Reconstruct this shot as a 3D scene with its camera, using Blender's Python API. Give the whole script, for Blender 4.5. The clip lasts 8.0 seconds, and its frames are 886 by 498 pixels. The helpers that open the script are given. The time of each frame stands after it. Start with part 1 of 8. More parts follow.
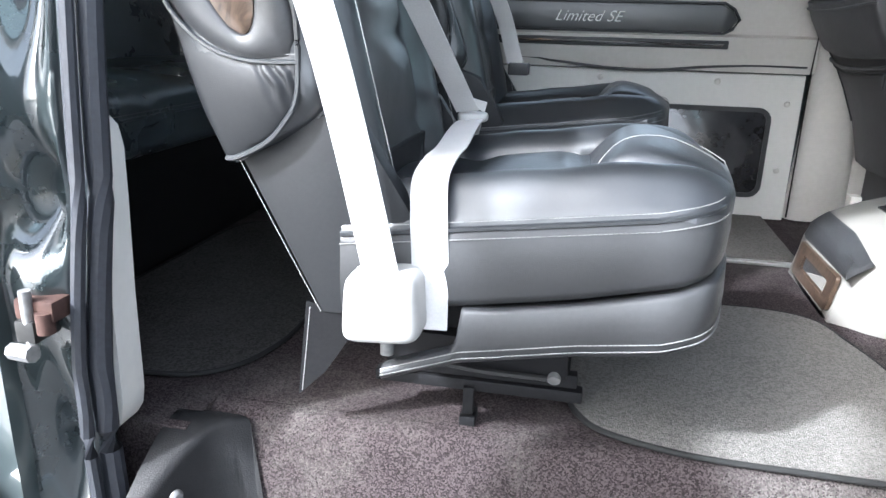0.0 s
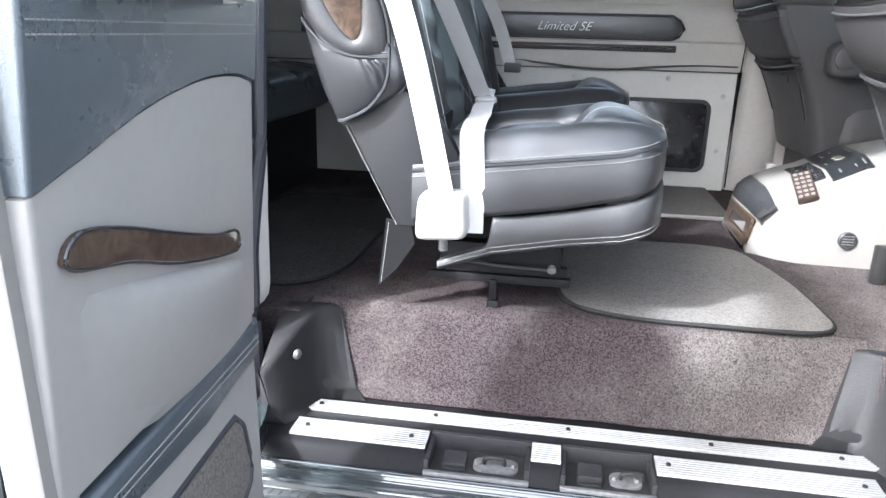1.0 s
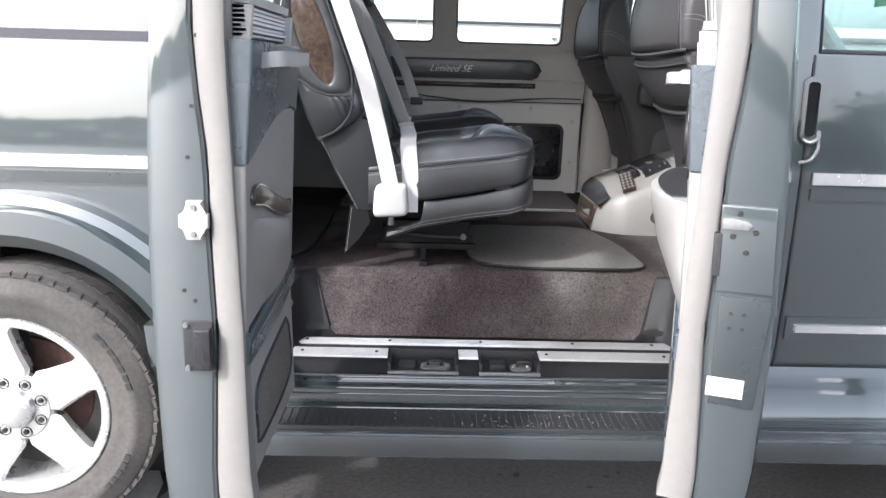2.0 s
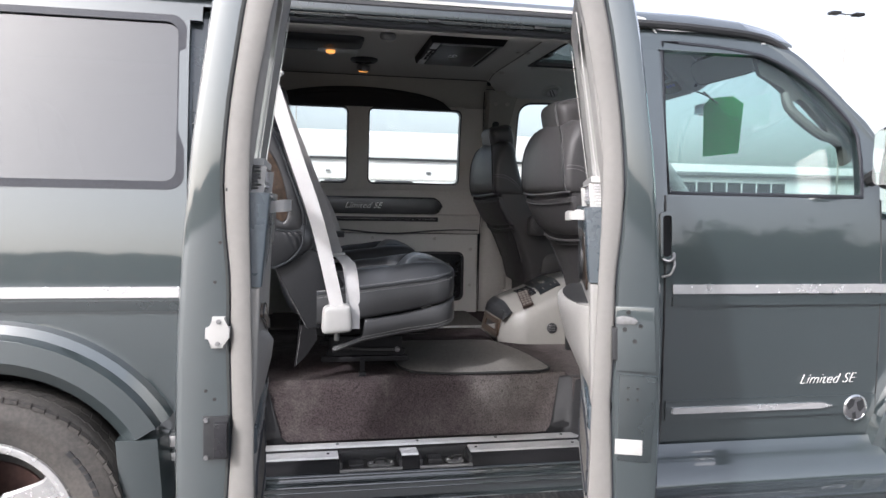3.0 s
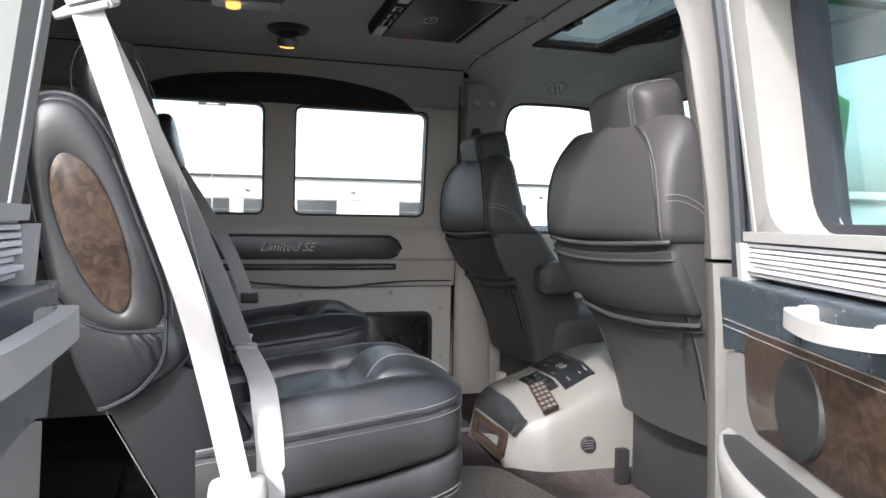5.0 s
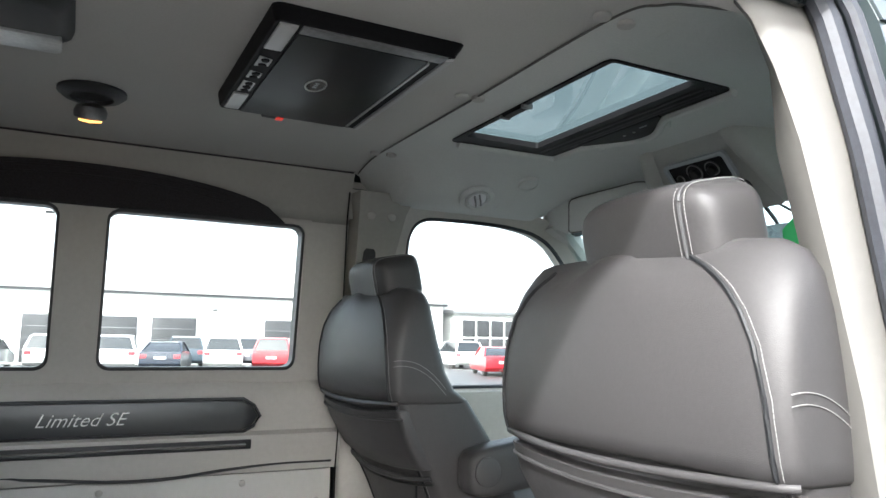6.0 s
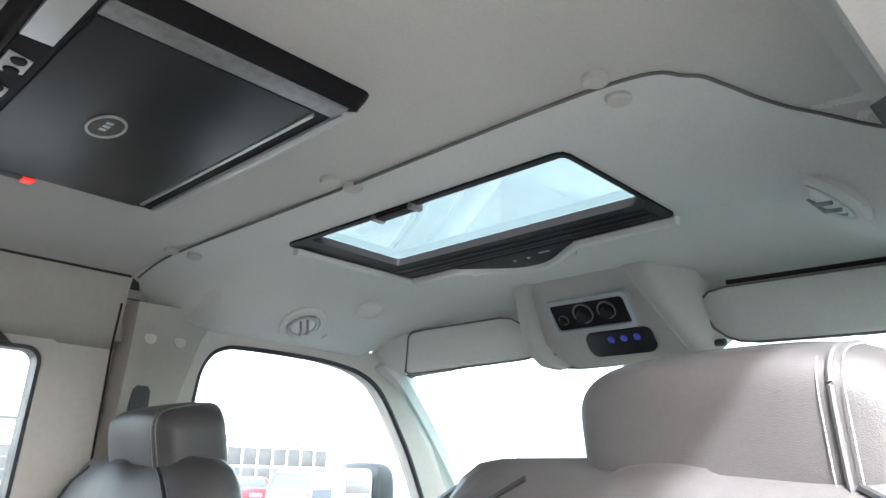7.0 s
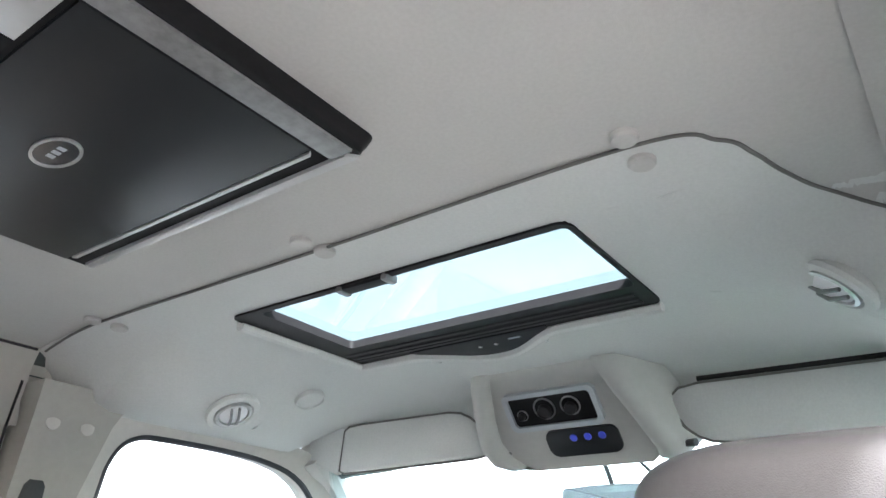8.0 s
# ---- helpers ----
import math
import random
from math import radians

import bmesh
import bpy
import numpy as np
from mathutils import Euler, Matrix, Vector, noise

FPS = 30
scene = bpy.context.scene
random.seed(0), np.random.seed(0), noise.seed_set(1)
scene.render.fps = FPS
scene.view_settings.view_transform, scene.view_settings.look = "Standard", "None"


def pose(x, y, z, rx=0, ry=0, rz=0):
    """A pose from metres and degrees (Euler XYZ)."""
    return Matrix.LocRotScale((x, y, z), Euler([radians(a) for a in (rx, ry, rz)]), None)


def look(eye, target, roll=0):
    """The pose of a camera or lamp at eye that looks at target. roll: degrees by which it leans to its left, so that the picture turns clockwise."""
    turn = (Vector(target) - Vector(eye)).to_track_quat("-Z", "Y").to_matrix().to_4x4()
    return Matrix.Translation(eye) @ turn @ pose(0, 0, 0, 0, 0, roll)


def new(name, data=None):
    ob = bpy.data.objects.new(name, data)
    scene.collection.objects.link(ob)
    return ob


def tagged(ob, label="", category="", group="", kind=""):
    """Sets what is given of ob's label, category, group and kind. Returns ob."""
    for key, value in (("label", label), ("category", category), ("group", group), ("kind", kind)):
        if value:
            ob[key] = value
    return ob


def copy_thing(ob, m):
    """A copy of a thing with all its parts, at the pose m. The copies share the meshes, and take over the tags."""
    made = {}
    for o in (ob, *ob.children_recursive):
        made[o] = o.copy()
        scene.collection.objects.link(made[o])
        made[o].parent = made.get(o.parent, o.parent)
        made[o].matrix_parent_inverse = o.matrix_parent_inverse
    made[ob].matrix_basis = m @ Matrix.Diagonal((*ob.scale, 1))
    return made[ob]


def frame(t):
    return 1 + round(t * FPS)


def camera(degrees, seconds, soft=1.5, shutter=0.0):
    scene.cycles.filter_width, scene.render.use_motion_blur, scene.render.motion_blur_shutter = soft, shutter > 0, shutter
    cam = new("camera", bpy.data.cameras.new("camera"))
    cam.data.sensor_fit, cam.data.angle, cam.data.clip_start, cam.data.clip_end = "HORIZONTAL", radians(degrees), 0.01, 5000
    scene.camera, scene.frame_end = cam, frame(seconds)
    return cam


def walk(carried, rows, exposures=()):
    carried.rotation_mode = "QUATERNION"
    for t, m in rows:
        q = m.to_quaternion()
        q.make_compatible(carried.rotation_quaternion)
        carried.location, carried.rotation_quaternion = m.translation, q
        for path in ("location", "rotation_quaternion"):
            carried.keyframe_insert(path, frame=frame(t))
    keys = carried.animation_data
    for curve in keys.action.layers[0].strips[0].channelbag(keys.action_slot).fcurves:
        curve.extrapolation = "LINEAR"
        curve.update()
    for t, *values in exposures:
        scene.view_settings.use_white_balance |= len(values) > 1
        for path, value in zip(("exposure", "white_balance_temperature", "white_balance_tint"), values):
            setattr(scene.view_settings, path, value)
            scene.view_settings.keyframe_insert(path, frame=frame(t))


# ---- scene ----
cam = camera(63.4, 8.0)
PATH = [
    (0, (0.262, -0.73, 1.403), (-0.112, 1.139, 0.797), 1.5),
    (0.5, (0.278, -0.975, 1.416), (-0.109, 0.895, 0.822), 1.6),
    (1, (0.235, -1.299, 1.403), (-0.062, 0.59, 0.819), 1.5),
    (1.5, (0.22, -1.683, 1.411), (-0.015, 0.213, 0.818), 1.0),
    (2, (0.118, -2.067, 1.439), (0.164, -0.129, 0.946), 1.6),
    (2.2, (0.064, -2.255, 1.457), (0.259, -0.296, 1.101), 1.1),
    (3.3, (-0.147, -2.467, 1.467), (0.234, -0.508, 1.34), 1.0),
    (3.5, (-0.157, -2.434, 1.471), (0.226, -0.475, 1.345), 0.9),
    (4, (-0.128, -2.147, 1.448), (0.271, -0.192, 1.308), 0.8),
    (4.2, (-0.084, -1.933, 1.453), (0.328, 0.02, 1.318), 1.0),
    (5.3, (0.033, -0.898, 1.578), (0.727, 0.978, 1.57), 0.8),
    (5.5, (0.096, -0.729, 1.593), (0.869, 1.114, 1.654), 0.8),
    (6, (0.182, -0.365, 1.658), (1.087, 1.401, 1.913), 1.0),
    (6.5, (0.24, -0.027, 1.724), (1.366, 1.574, 2.137), 1.1),
    (7, (0.306, 0.151, 1.774), (1.675, 1.481, 2.372), 1.4),
    (7.5, (0.357, 0.261, 1.786), (1.81, 1.376, 2.588), 1.3),
    (8, (0.323, 0.304, 1.768), (1.769, 1.38, 2.636), 1.4),
]
walk(cam, [(t, look(eye, target, roll)) for t, eye, target, roll in PATH],
     exposures=[(0, 3.05, 5950, 8.5), (0.5, 3.2, 6000, 9), (1, 3.08, 6050, 11), (1.5, 2.22, 6200, 12), (2, 1.82, 6250, 13), (2.2, 1.65, 6270, 13), (3.3, 1.12, 6370, 14.5), (4.2, 1.18, 6370, 14),
                (5.3, 2.24, 6420, 11), (6, 2.75, 6390, 8), (6.5, 3.45, 6380, 7.5), (7, 3.92, 6350, 9.5), (8, 4.38, 6350, 12)])

# ---- light ----
world = bpy.data.worlds.new("world")
scene.world = world
world.use_nodes = True
wn, wl = world.node_tree.nodes, world.node_tree.links
sky = wn.new("ShaderNodeTexSky")
sky.sky_type = 'NISHITA'
sky.sun_disc = False
SUN_DIR = Vector((-0.95, -0.90, 1.06)).normalized()
sky.sun_elevation = math.asin(SUN_DIR.z)
sky.sun_rotation = math.atan2(SUN_DIR.x, SUN_DIR.y)
sky.air_density, sky.dust_density, sky.ozone_density = 1.0, 4.0, 1.0
hsv = wn.new("ShaderNodeHueSaturation")
hsv.inputs["Saturation"].default_value = 0.42
wl.new(sky.outputs[0], hsv.inputs["Color"])
wl.new(hsv.outputs[0], wn["Background"].inputs["Color"])
wn["Background"].inputs["Strength"].default_value = 0.15

sun = new("sun", bpy.data.lights.new("sun", 'SUN'))
sun.data.energy = 1.6
sun.data.angle = radians(2.6)
sun.data.color = (0.98, 0.985, 1.0)
sun.matrix_basis = look(SUN_DIR * 30, (0, 0, 0))


# ---- materials ----
def mat(name, color, rough=0.5, metal=0.0, coat=0.0, grain=0.0, grain_size=40.0, stain=0.0, stain_size=2.5,
        bump=0.0, bump_size=120.0, bump_kind="noise", spec=0.5, sheen=0.0, tint=None, coat_ior=1.5, wrinkle=0.0):
    """A principled material with grain and stains at two scales, roughness variation and fine relief."""
    m = bpy.data.materials.new(name)
    m.use_nodes = True
    n, l = m.node_tree.nodes, m.node_tree.links
    p = n["Principled BSDF"]
    p.inputs["Roughness"].default_value = rough
    p.inputs["Metallic"].default_value = metal
    p.inputs["Coat Weight"].default_value = coat
    p.inputs["Coat Roughness"].default_value = 0.04
    p.inputs["Coat IOR"].default_value = coat_ior
    p.inputs["Specular IOR Level"].default_value = spec
    p.inputs["Sheen Weight"].default_value = sheen
    base = (*color, 1.0)
    p.inputs["Base Color"].default_value = base
    co = n.new("ShaderNodeTexCoord").outputs["Object"]
    last = None
    if grain or stain:
        dark = tuple(c * 0.45 for c in color) if tint is None else tint
        a = n.new("ShaderNodeTexNoise")
        a.inputs["Scale"].default_value = grain_size
        a.inputs["Detail"].default_value = 4.0
        b = n.new("ShaderNodeTexNoise")
        b.inputs["Scale"].default_value = stain_size
        b.inputs["Detail"].default_value = 6.0
        b.inputs["Roughness"].default_value = 0.65
        l.new(co, a.inputs["Vector"])
        l.new(co, b.inputs["Vector"])
        r1 = n.new("ShaderNodeMapRange")
        r1.inputs["From Min"].default_value, r1.inputs["From Max"].default_value = 0.35, 0.65
        r1.inputs["To Max"].default_value = grain
        l.new(a.outputs["Fac"], r1.inputs["Value"])
        r2 = n.new("ShaderNodeMapRange")
        r2.inputs["From Min"].default_value, r2.inputs["From Max"].default_value = 0.4, 0.75
        r2.inputs["To Max"].default_value = stain
        l.new(b.outputs["Fac"], r2.inputs["Value"])
        add = n.new("ShaderNodeMath")
        add.use_clamp = True
        l.new(r1.outputs[0], add.inputs[0])
        l.new(r2.outputs[0], add.inputs[1])
        mix = n.new("ShaderNodeMix")
        mix.data_type = 'RGBA'
        mix.inputs["A"].default_value = base
        mix.inputs["B"].default_value = (*dark[:3], 1.0)
        l.new(add.outputs[0], mix.inputs["Factor"])
        l.new(mix.outputs["Result"], p.inputs["Base Color"])
        r3 = n.new("ShaderNodeMapRange")
        r3.inputs["To Min"].default_value, r3.inputs["To Max"].default_value = max(rough - 0.06, 0.02), min(rough + 0.1, 1.0)
        l.new(b.outputs["Fac"], r3.inputs["Value"])
        l.new(r3.outputs[0], p.inputs["Roughness"])
    if bump:
        if bump_kind == "voronoi":
            t = n.new("ShaderNodeTexVoronoi")
            out = t.outputs["Distance"]
        else:
            t = n.new("ShaderNodeTexNoise")
            t.inputs["Detail"].default_value = 3.0
            out = t.outputs["Fac"]
        t.inputs["Scale"].default_value = bump_size
        l.new(co, t.inputs["Vector"])
        bp = n.new("ShaderNodeBump")
        bp.inputs["Strength"].default_value = bump
        bp.inputs["Distance"].default_value = 0.004
        l.new(out, bp.inputs["Height"])
        l.new(bp.outputs[0], p.inputs["Normal"])
        if wrinkle:
            w = n.new("ShaderNodeTexNoise")
            w.inputs["Scale"].default_value = 8.0
            w.inputs["Detail"].default_value = 1.5
            w.inputs["Distortion"].default_value = 0.8
            l.new(co, w.inputs["Vector"])
            wb = n.new("ShaderNodeBump")
            wb.inputs["Strength"].default_value = wrinkle
            wb.inputs["Distance"].default_value = 0.03
            l.new(w.outputs["Fac"], wb.inputs["Height"])
            l.new(wb.outputs[0], bp.inputs["Normal"])
    return m


def glass(name, color, gloss=0.035):
    """A thin pane: what passes is tinted, what reflects grows towards a glancing view."""
    m = bpy.data.materials.new(name)
    m.use_nodes = True
    n, l = m.node_tree.nodes, m.node_tree.links
    n.remove(n["Principled BSDF"])
    tr = n.new("ShaderNodeBsdfTransparent")
    tr.inputs["Color"].default_value = (*color, 1)
    gl = n.new("ShaderNodeBsdfGlossy")
    gl.inputs["Roughness"].default_value = 0.02
    lw = n.new("ShaderNodeLayerWeight")
    pw = n.new("ShaderNodeMath")
    pw.operation = 'POWER'
    pw.inputs[1].default_value = 4.0
    l.new(lw.outputs["Facing"], pw.inputs[0])
    fr = n.new("ShaderNodeMath")
    fr.operation = 'MULTIPLY_ADD'
    fr.inputs[1].default_value, fr.inputs[2].default_value = 0.7, gloss
    l.new(pw.outputs[0], fr.inputs[0])
    mx = n.new("ShaderNodeMixShader")
    l.new(fr.outputs[0], mx.inputs[0])
    l.new(tr.outputs[0], mx.inputs[1])
    l.new(gl.outputs[0], mx.inputs[2])
    l.new(mx.outputs[0], n["Material Output"].inputs["Surface"])
    return m


def lamp_mat(name, color, strength):
    m = mat(name, color, 0.3)
    p = m.node_tree.nodes["Principled BSDF"]
    p.inputs["Emission Color"].default_value = (*color, 1)
    p.inputs["Emission Strength"].default_value = strength
    return m


def carpet_mat(name, tufts, dust, size=230.0, spread=0.6, pale_spot=None):
    """Cut pile: each tuft takes one of three colours, with dust trodden into wide patches."""
    m = mat(name, tufts[2], 0.95, bump=0.9, bump_size=size * 1.3, spec=0.1)
    n, l = m.node_tree.nodes, m.node_tree.links
    co = n.new("ShaderNodeTexCoord").outputs["Object"]
    v = n.new("ShaderNodeTexVoronoi")
    v.inputs["Scale"].default_value = size
    v.inputs["Randomness"].default_value = 1.0
    l.new(co, v.inputs["Vector"])
    sep = n.new("ShaderNodeSeparateColor")
    l.new(v.outputs["Color"], sep.inputs[0])
    r = n.new("ShaderNodeValToRGB")
    r.color_ramp.interpolation = 'CONSTANT'
    r.color_ramp.elements[0].color = (*tufts[0], 1)
    r.color_ramp.elements[1].position, r.color_ramp.elements[1].color = 0.30, (*tufts[1], 1)
    e = r.color_ramp.elements.new(0.62)
    e.color = (*tufts[2], 1)
    l.new(sep.outputs[0], r.inputs["Fac"])
    big = n.new("ShaderNodeTexNoise")
    big.inputs["Scale"].default_value = 3.0
    big.inputs["Detail"].default_value = 8.0
    big.inputs["Roughness"].default_value = 0.7
    l.new(co, big.inputs["Vector"])
    f = n.new("ShaderNodeMapRange")
    f.inputs["From Min"].default_value, f.inputs["From Max"].default_value = 0.42, 0.72
    f.inputs["To Max"].default_value = spread
    if pale_spot:
        # more of the pale colour round one place, less further off
        far = n.new("ShaderNodeVectorMath")
        far.operation = 'DISTANCE'
        far.inputs[1].default_value = pale_spot
        l.new(co, far.inputs[0])
        fade = n.new("ShaderNodeMapRange")
        fade.interpolation_type = 'SMOOTHSTEP'
        fade.inputs["From Min"].default_value, fade.inputs["From Max"].default_value = 0.12, 0.55
        fade.inputs["To Min"].default_value, fade.inputs["To Max"].default_value = 0.13, -0.05
        l.new(far.outputs["Value"], fade.inputs["Value"])
        more = n.new("ShaderNodeMath")
        l.new(big.outputs["Fac"], more.inputs[0])
        l.new(fade.outputs[0], more.inputs[1])
        l.new(more.outputs[0], f.inputs["Value"])
    else:
        l.new(big.outputs["Fac"], f.inputs["Value"])
    fine = n.new("ShaderNodeMath")
    fine.operation = 'MULTIPLY'
    l.new(f.outputs[0], fine.inputs[0])
    l.new(sep.outputs[1], fine.inputs[1])
    mix = n.new("ShaderNodeMix")
    mix.data_type = 'RGBA'
    mix.inputs["B"].default_value = (*dust, 1)
    l.new(fine.outputs[0], mix.inputs["Factor"])
    l.new(r.outputs[0], mix.inputs["A"])
    l.new(mix.outputs["Result"], n["Principled BSDF"].inputs["Base Color"])
    return m


def burl_mat(name):
    m = mat(name, (0.12, 0.085, 0.06), 0.3, coat=0.35)
    n, l = m.node_tree.nodes, m.node_tree.links
    t = n.new("ShaderNodeTexNoise")
    t.inputs["Scale"].default_value = 26.0
    t.inputs["Detail"].default_value = 8.0
    t.inputs["Distortion"].default_value = 2.5
    r = n.new("ShaderNodeValToRGB")
    r.color_ramp.elements[0].position, r.color_ramp.elements[0].color = 0.36, (0.028, 0.018, 0.012, 1)
    r.color_ramp.elements[1].position, r.color_ramp.elements[1].color = 0.66, (0.078, 0.052, 0.036, 1)
    l.new(n.new("ShaderNodeTexCoord").outputs["Object"], t.inputs["Vector"])
    l.new(t.outputs["Fac"], r.inputs["Fac"])
    l.new(r.outputs[0], n["Principled BSDF"].inputs["Base Color"])
    return m


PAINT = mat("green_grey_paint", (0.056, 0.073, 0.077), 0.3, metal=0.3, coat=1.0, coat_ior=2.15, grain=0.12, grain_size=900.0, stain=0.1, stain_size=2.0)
# the body paint's hue in a darker tone, also used on the rear moulding
PAINT_DARKER = mat("darker_green_grey_paint", (0.032, 0.043, 0.046), 0.26, metal=0.25, coat=1.0, coat_ior=1.8, grain=0.1, grain_size=300.0, stain=0.25, stain_size=7.0)
LEATHER = mat("charcoal_leather", (0.025, 0.028, 0.032), 0.31, grain=0.15, grain_size=200.0, stain=0.06, stain_size=3.0, bump=0.10, bump_size=900.0, bump_kind="voronoi", spec=1.0, wrinkle=0.07)
LEATHER_SOFT = mat("grey_leather", (0.04, 0.041, 0.043), 0.36, grain=0.2, grain_size=150.0, stain=0.25, stain_size=4.0, bump=0.12, bump_size=900.0, bump_kind="voronoi", spec=0.55, wrinkle=0.04)
LEATHER_DULL = mat("dull_charcoal_leather", (0.017, 0.018, 0.020), 0.44, grain=0.2, grain_size=160.0, stain=0.2, stain_size=4.0, bump=0.12, bump_size=900.0, bump_kind="voronoi", spec=0.32, wrinkle=0.05)
LEATHER_BLUE = mat("slate_leather", (0.055, 0.072, 0.085), 0.26, grain=0.2, grain_size=150.0, stain=0.2, stain_size=4.0, bump=0.16, bump_size=900.0, bump_kind="voronoi", spec=0.9)
GRIT = mat("dull_grit", (0.17, 0.16, 0.145), 0.9, grain=0.4, grain_size=300)
STITCH = mat("white_thread", (0.26, 0.26, 0.255), 0.8)
PIPE = mat("grey_piping", (0.065, 0.065, 0.068), 0.45, grain=0.2, grain_size=80)
BEIGE = mat("light_grey_trim", (0.66, 0.645, 0.61), 0.5, grain=0.06, grain_size=60.0, stain=0.12, stain_size=2.2, bump=0.12, bump_size=700.0)
BEIGE_WARM = mat("stone_trim", (0.56, 0.535, 0.495), 0.55, grain=0.08, grain_size=70.0, stain=0.15, stain_size=2.4, bump=0.12, bump_size=600.0)
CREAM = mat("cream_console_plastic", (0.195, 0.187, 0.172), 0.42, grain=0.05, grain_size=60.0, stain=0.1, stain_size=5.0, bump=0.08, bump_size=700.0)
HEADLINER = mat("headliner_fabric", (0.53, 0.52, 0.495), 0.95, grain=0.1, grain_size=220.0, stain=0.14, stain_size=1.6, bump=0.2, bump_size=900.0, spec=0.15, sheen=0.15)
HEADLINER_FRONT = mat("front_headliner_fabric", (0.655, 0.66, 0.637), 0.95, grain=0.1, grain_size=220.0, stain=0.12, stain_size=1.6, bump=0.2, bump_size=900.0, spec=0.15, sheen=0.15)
BELT = mat("grey_belt_webbing", (0.62, 0.61, 0.60), 0.7, grain=0.12, grain_size=300.0, stain=0.1, stain_size=12.0, bump=0.5, bump_size=650.0)
WHITE_PL = mat("off_white_plastic", (0.42, 0.415, 0.40), 0.4, grain=0.04, grain_size=50, stain=0.08, stain_size=8)
BLACK_PL = mat("black_plastic", (0.022, 0.023, 0.025), 0.45, grain=0.2, grain_size=120.0, stain=0.3, stain_size=6.0, bump=0.15, bump_size=500.0, tint=(0.05, 0.05, 0.05))
GLOSS_BLACK = mat("gloss_black_plastic", (0.018, 0.018, 0.02), 0.16, coat=0.5, grain=0.1, stain=0.3, stain_size=5, tint=(0.04, 0.04, 0.045))
KEYPAD = mat("brown_keypad_plastic", (0.045, 0.03, 0.025), 0.45, grain=0.3, grain_size=150.0, stain=0.3, stain_size=20.0)
KEY_RUBBER = mat("pale_key_rubber", (0.17, 0.155, 0.14), 0.6, grain=0.2, grain_size=90.0)
OC_PLASTIC = mat("overhead_console_plastic", (0.46, 0.455, 0.43), 0.5, grain=0.06, grain_size=70.0, stain=0.15, stain_size=3.0, bump=0.1, bump_size=700.0)
SCREEN = mat("dark_screen", (0.015, 0.017, 0.019), 0.3, spec=0.35, stain=0.15, stain_size=4)
RUBBER = mat("seal_rubber", (0.022, 0.024, 0.03), 0.55, grain=0.3, grain_size=120.0, stain=0.3, stain_size=8.0, bump=0.15, bump_size=700, tint=(0.042, 0.047, 0.06))
STRIP = mat("bright_strip_metal", (0.82, 0.82, 0.82), 0.24, metal=0.7, grain=0.06, grain_size=60, stain=0.15, stain_size=9)
BRIGHT = mat("bright_trim_metal", (0.55, 0.55, 0.545), 0.32, metal=0.5, grain=0.06, grain_size=60, stain=0.15, stain_size=9)
SATIN = mat("satin_black_plastic", (0.010, 0.010, 0.011), 0.5, grain=0.2, grain_size=200, stain=0.2, stain_size=5, spec=0.12, tint=(0.02, 0.02, 0.021))
# stone trim in a lowered colour that offsets direct sun on the door edges
DIMMED_EDGE = mat("dimmed_edge_vinyl", (0.21, 0.202, 0.19), 0.55, grain=0.08, grain_size=70.0, stain=0.2, stain_size=2.4, bump=0.12, bump_size=600.0)
# light trim with its colour darkened so the sunlit front post stays unclipped
DIMMED_TRIM = mat("dimmed_trim_vinyl", (0.145, 0.14, 0.13), 0.55, grain=0.08, grain_size=70.0, stain=0.2, stain_size=2.4, bump=0.12, bump_size=600.0)
DOOR_VINYL = mat("door_vinyl", (0.272, 0.265, 0.252), 0.5, grain=0.07, grain_size=60.0, stain=0.18, stain_size=2.2, bump=0.14, bump_size=700.0)
LEATHER_FRONT = mat("warm_grey_leather", (0.050, 0.048, 0.049), 0.44, grain=0.15, grain_size=200.0, stain=0.12, stain_size=3.0, bump=0.14, bump_size=900.0, bump_kind="voronoi", spec=0.36, wrinkle=0.05)
CHROME = mat("chrome", (0.78, 0.78, 0.78), 0.12, metal=1.0, stain=0.1, stain_size=20)
ALU = mat("brushed_aluminium", (0.68, 0.68, 0.67), 0.34, metal=0.85, grain=0.2, grain_size=120.0, stain=0.3, stain_size=8.0)
STEEL = mat("dusty_steel", (0.30, 0.30, 0.30), 0.45, metal=0.6, grain=0.3, grain_size=80.0, stain=0.5, stain_size=10.0)
DARK_STEEL = mat("black_steel", (0.03, 0.03, 0.03), 0.5, metal=0.3, grain=0.3, grain_size=60, stain=0.4, stain_size=9)
CARPET = carpet_mat("wine_grey_carpet", ((0.026, 0.0205, 0.021), (0.048, 0.038, 0.0395), (0.078, 0.063, 0.064)), (0.185, 0.175, 0.160), 430.0, 0.9, (0.78, 0.40, 0.62))
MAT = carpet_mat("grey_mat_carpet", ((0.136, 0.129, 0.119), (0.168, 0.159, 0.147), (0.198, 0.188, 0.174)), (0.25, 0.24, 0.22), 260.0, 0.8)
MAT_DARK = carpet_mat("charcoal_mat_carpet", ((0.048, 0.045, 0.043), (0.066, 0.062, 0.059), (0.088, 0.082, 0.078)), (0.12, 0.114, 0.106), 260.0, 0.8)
BIND = mat("black_mat_binding", (0.011, 0.011, 0.011), 0.8, grain=0.2, grain_size=200)
BURL = burl_mat("brown_burl_wood")
BROW = mat("dark_brown_fabric", (0.042, 0.040, 0.043), 0.85, grain=0.4, grain_size=240.0, bump=0.4, bump_size=500.0, spec=0.2)
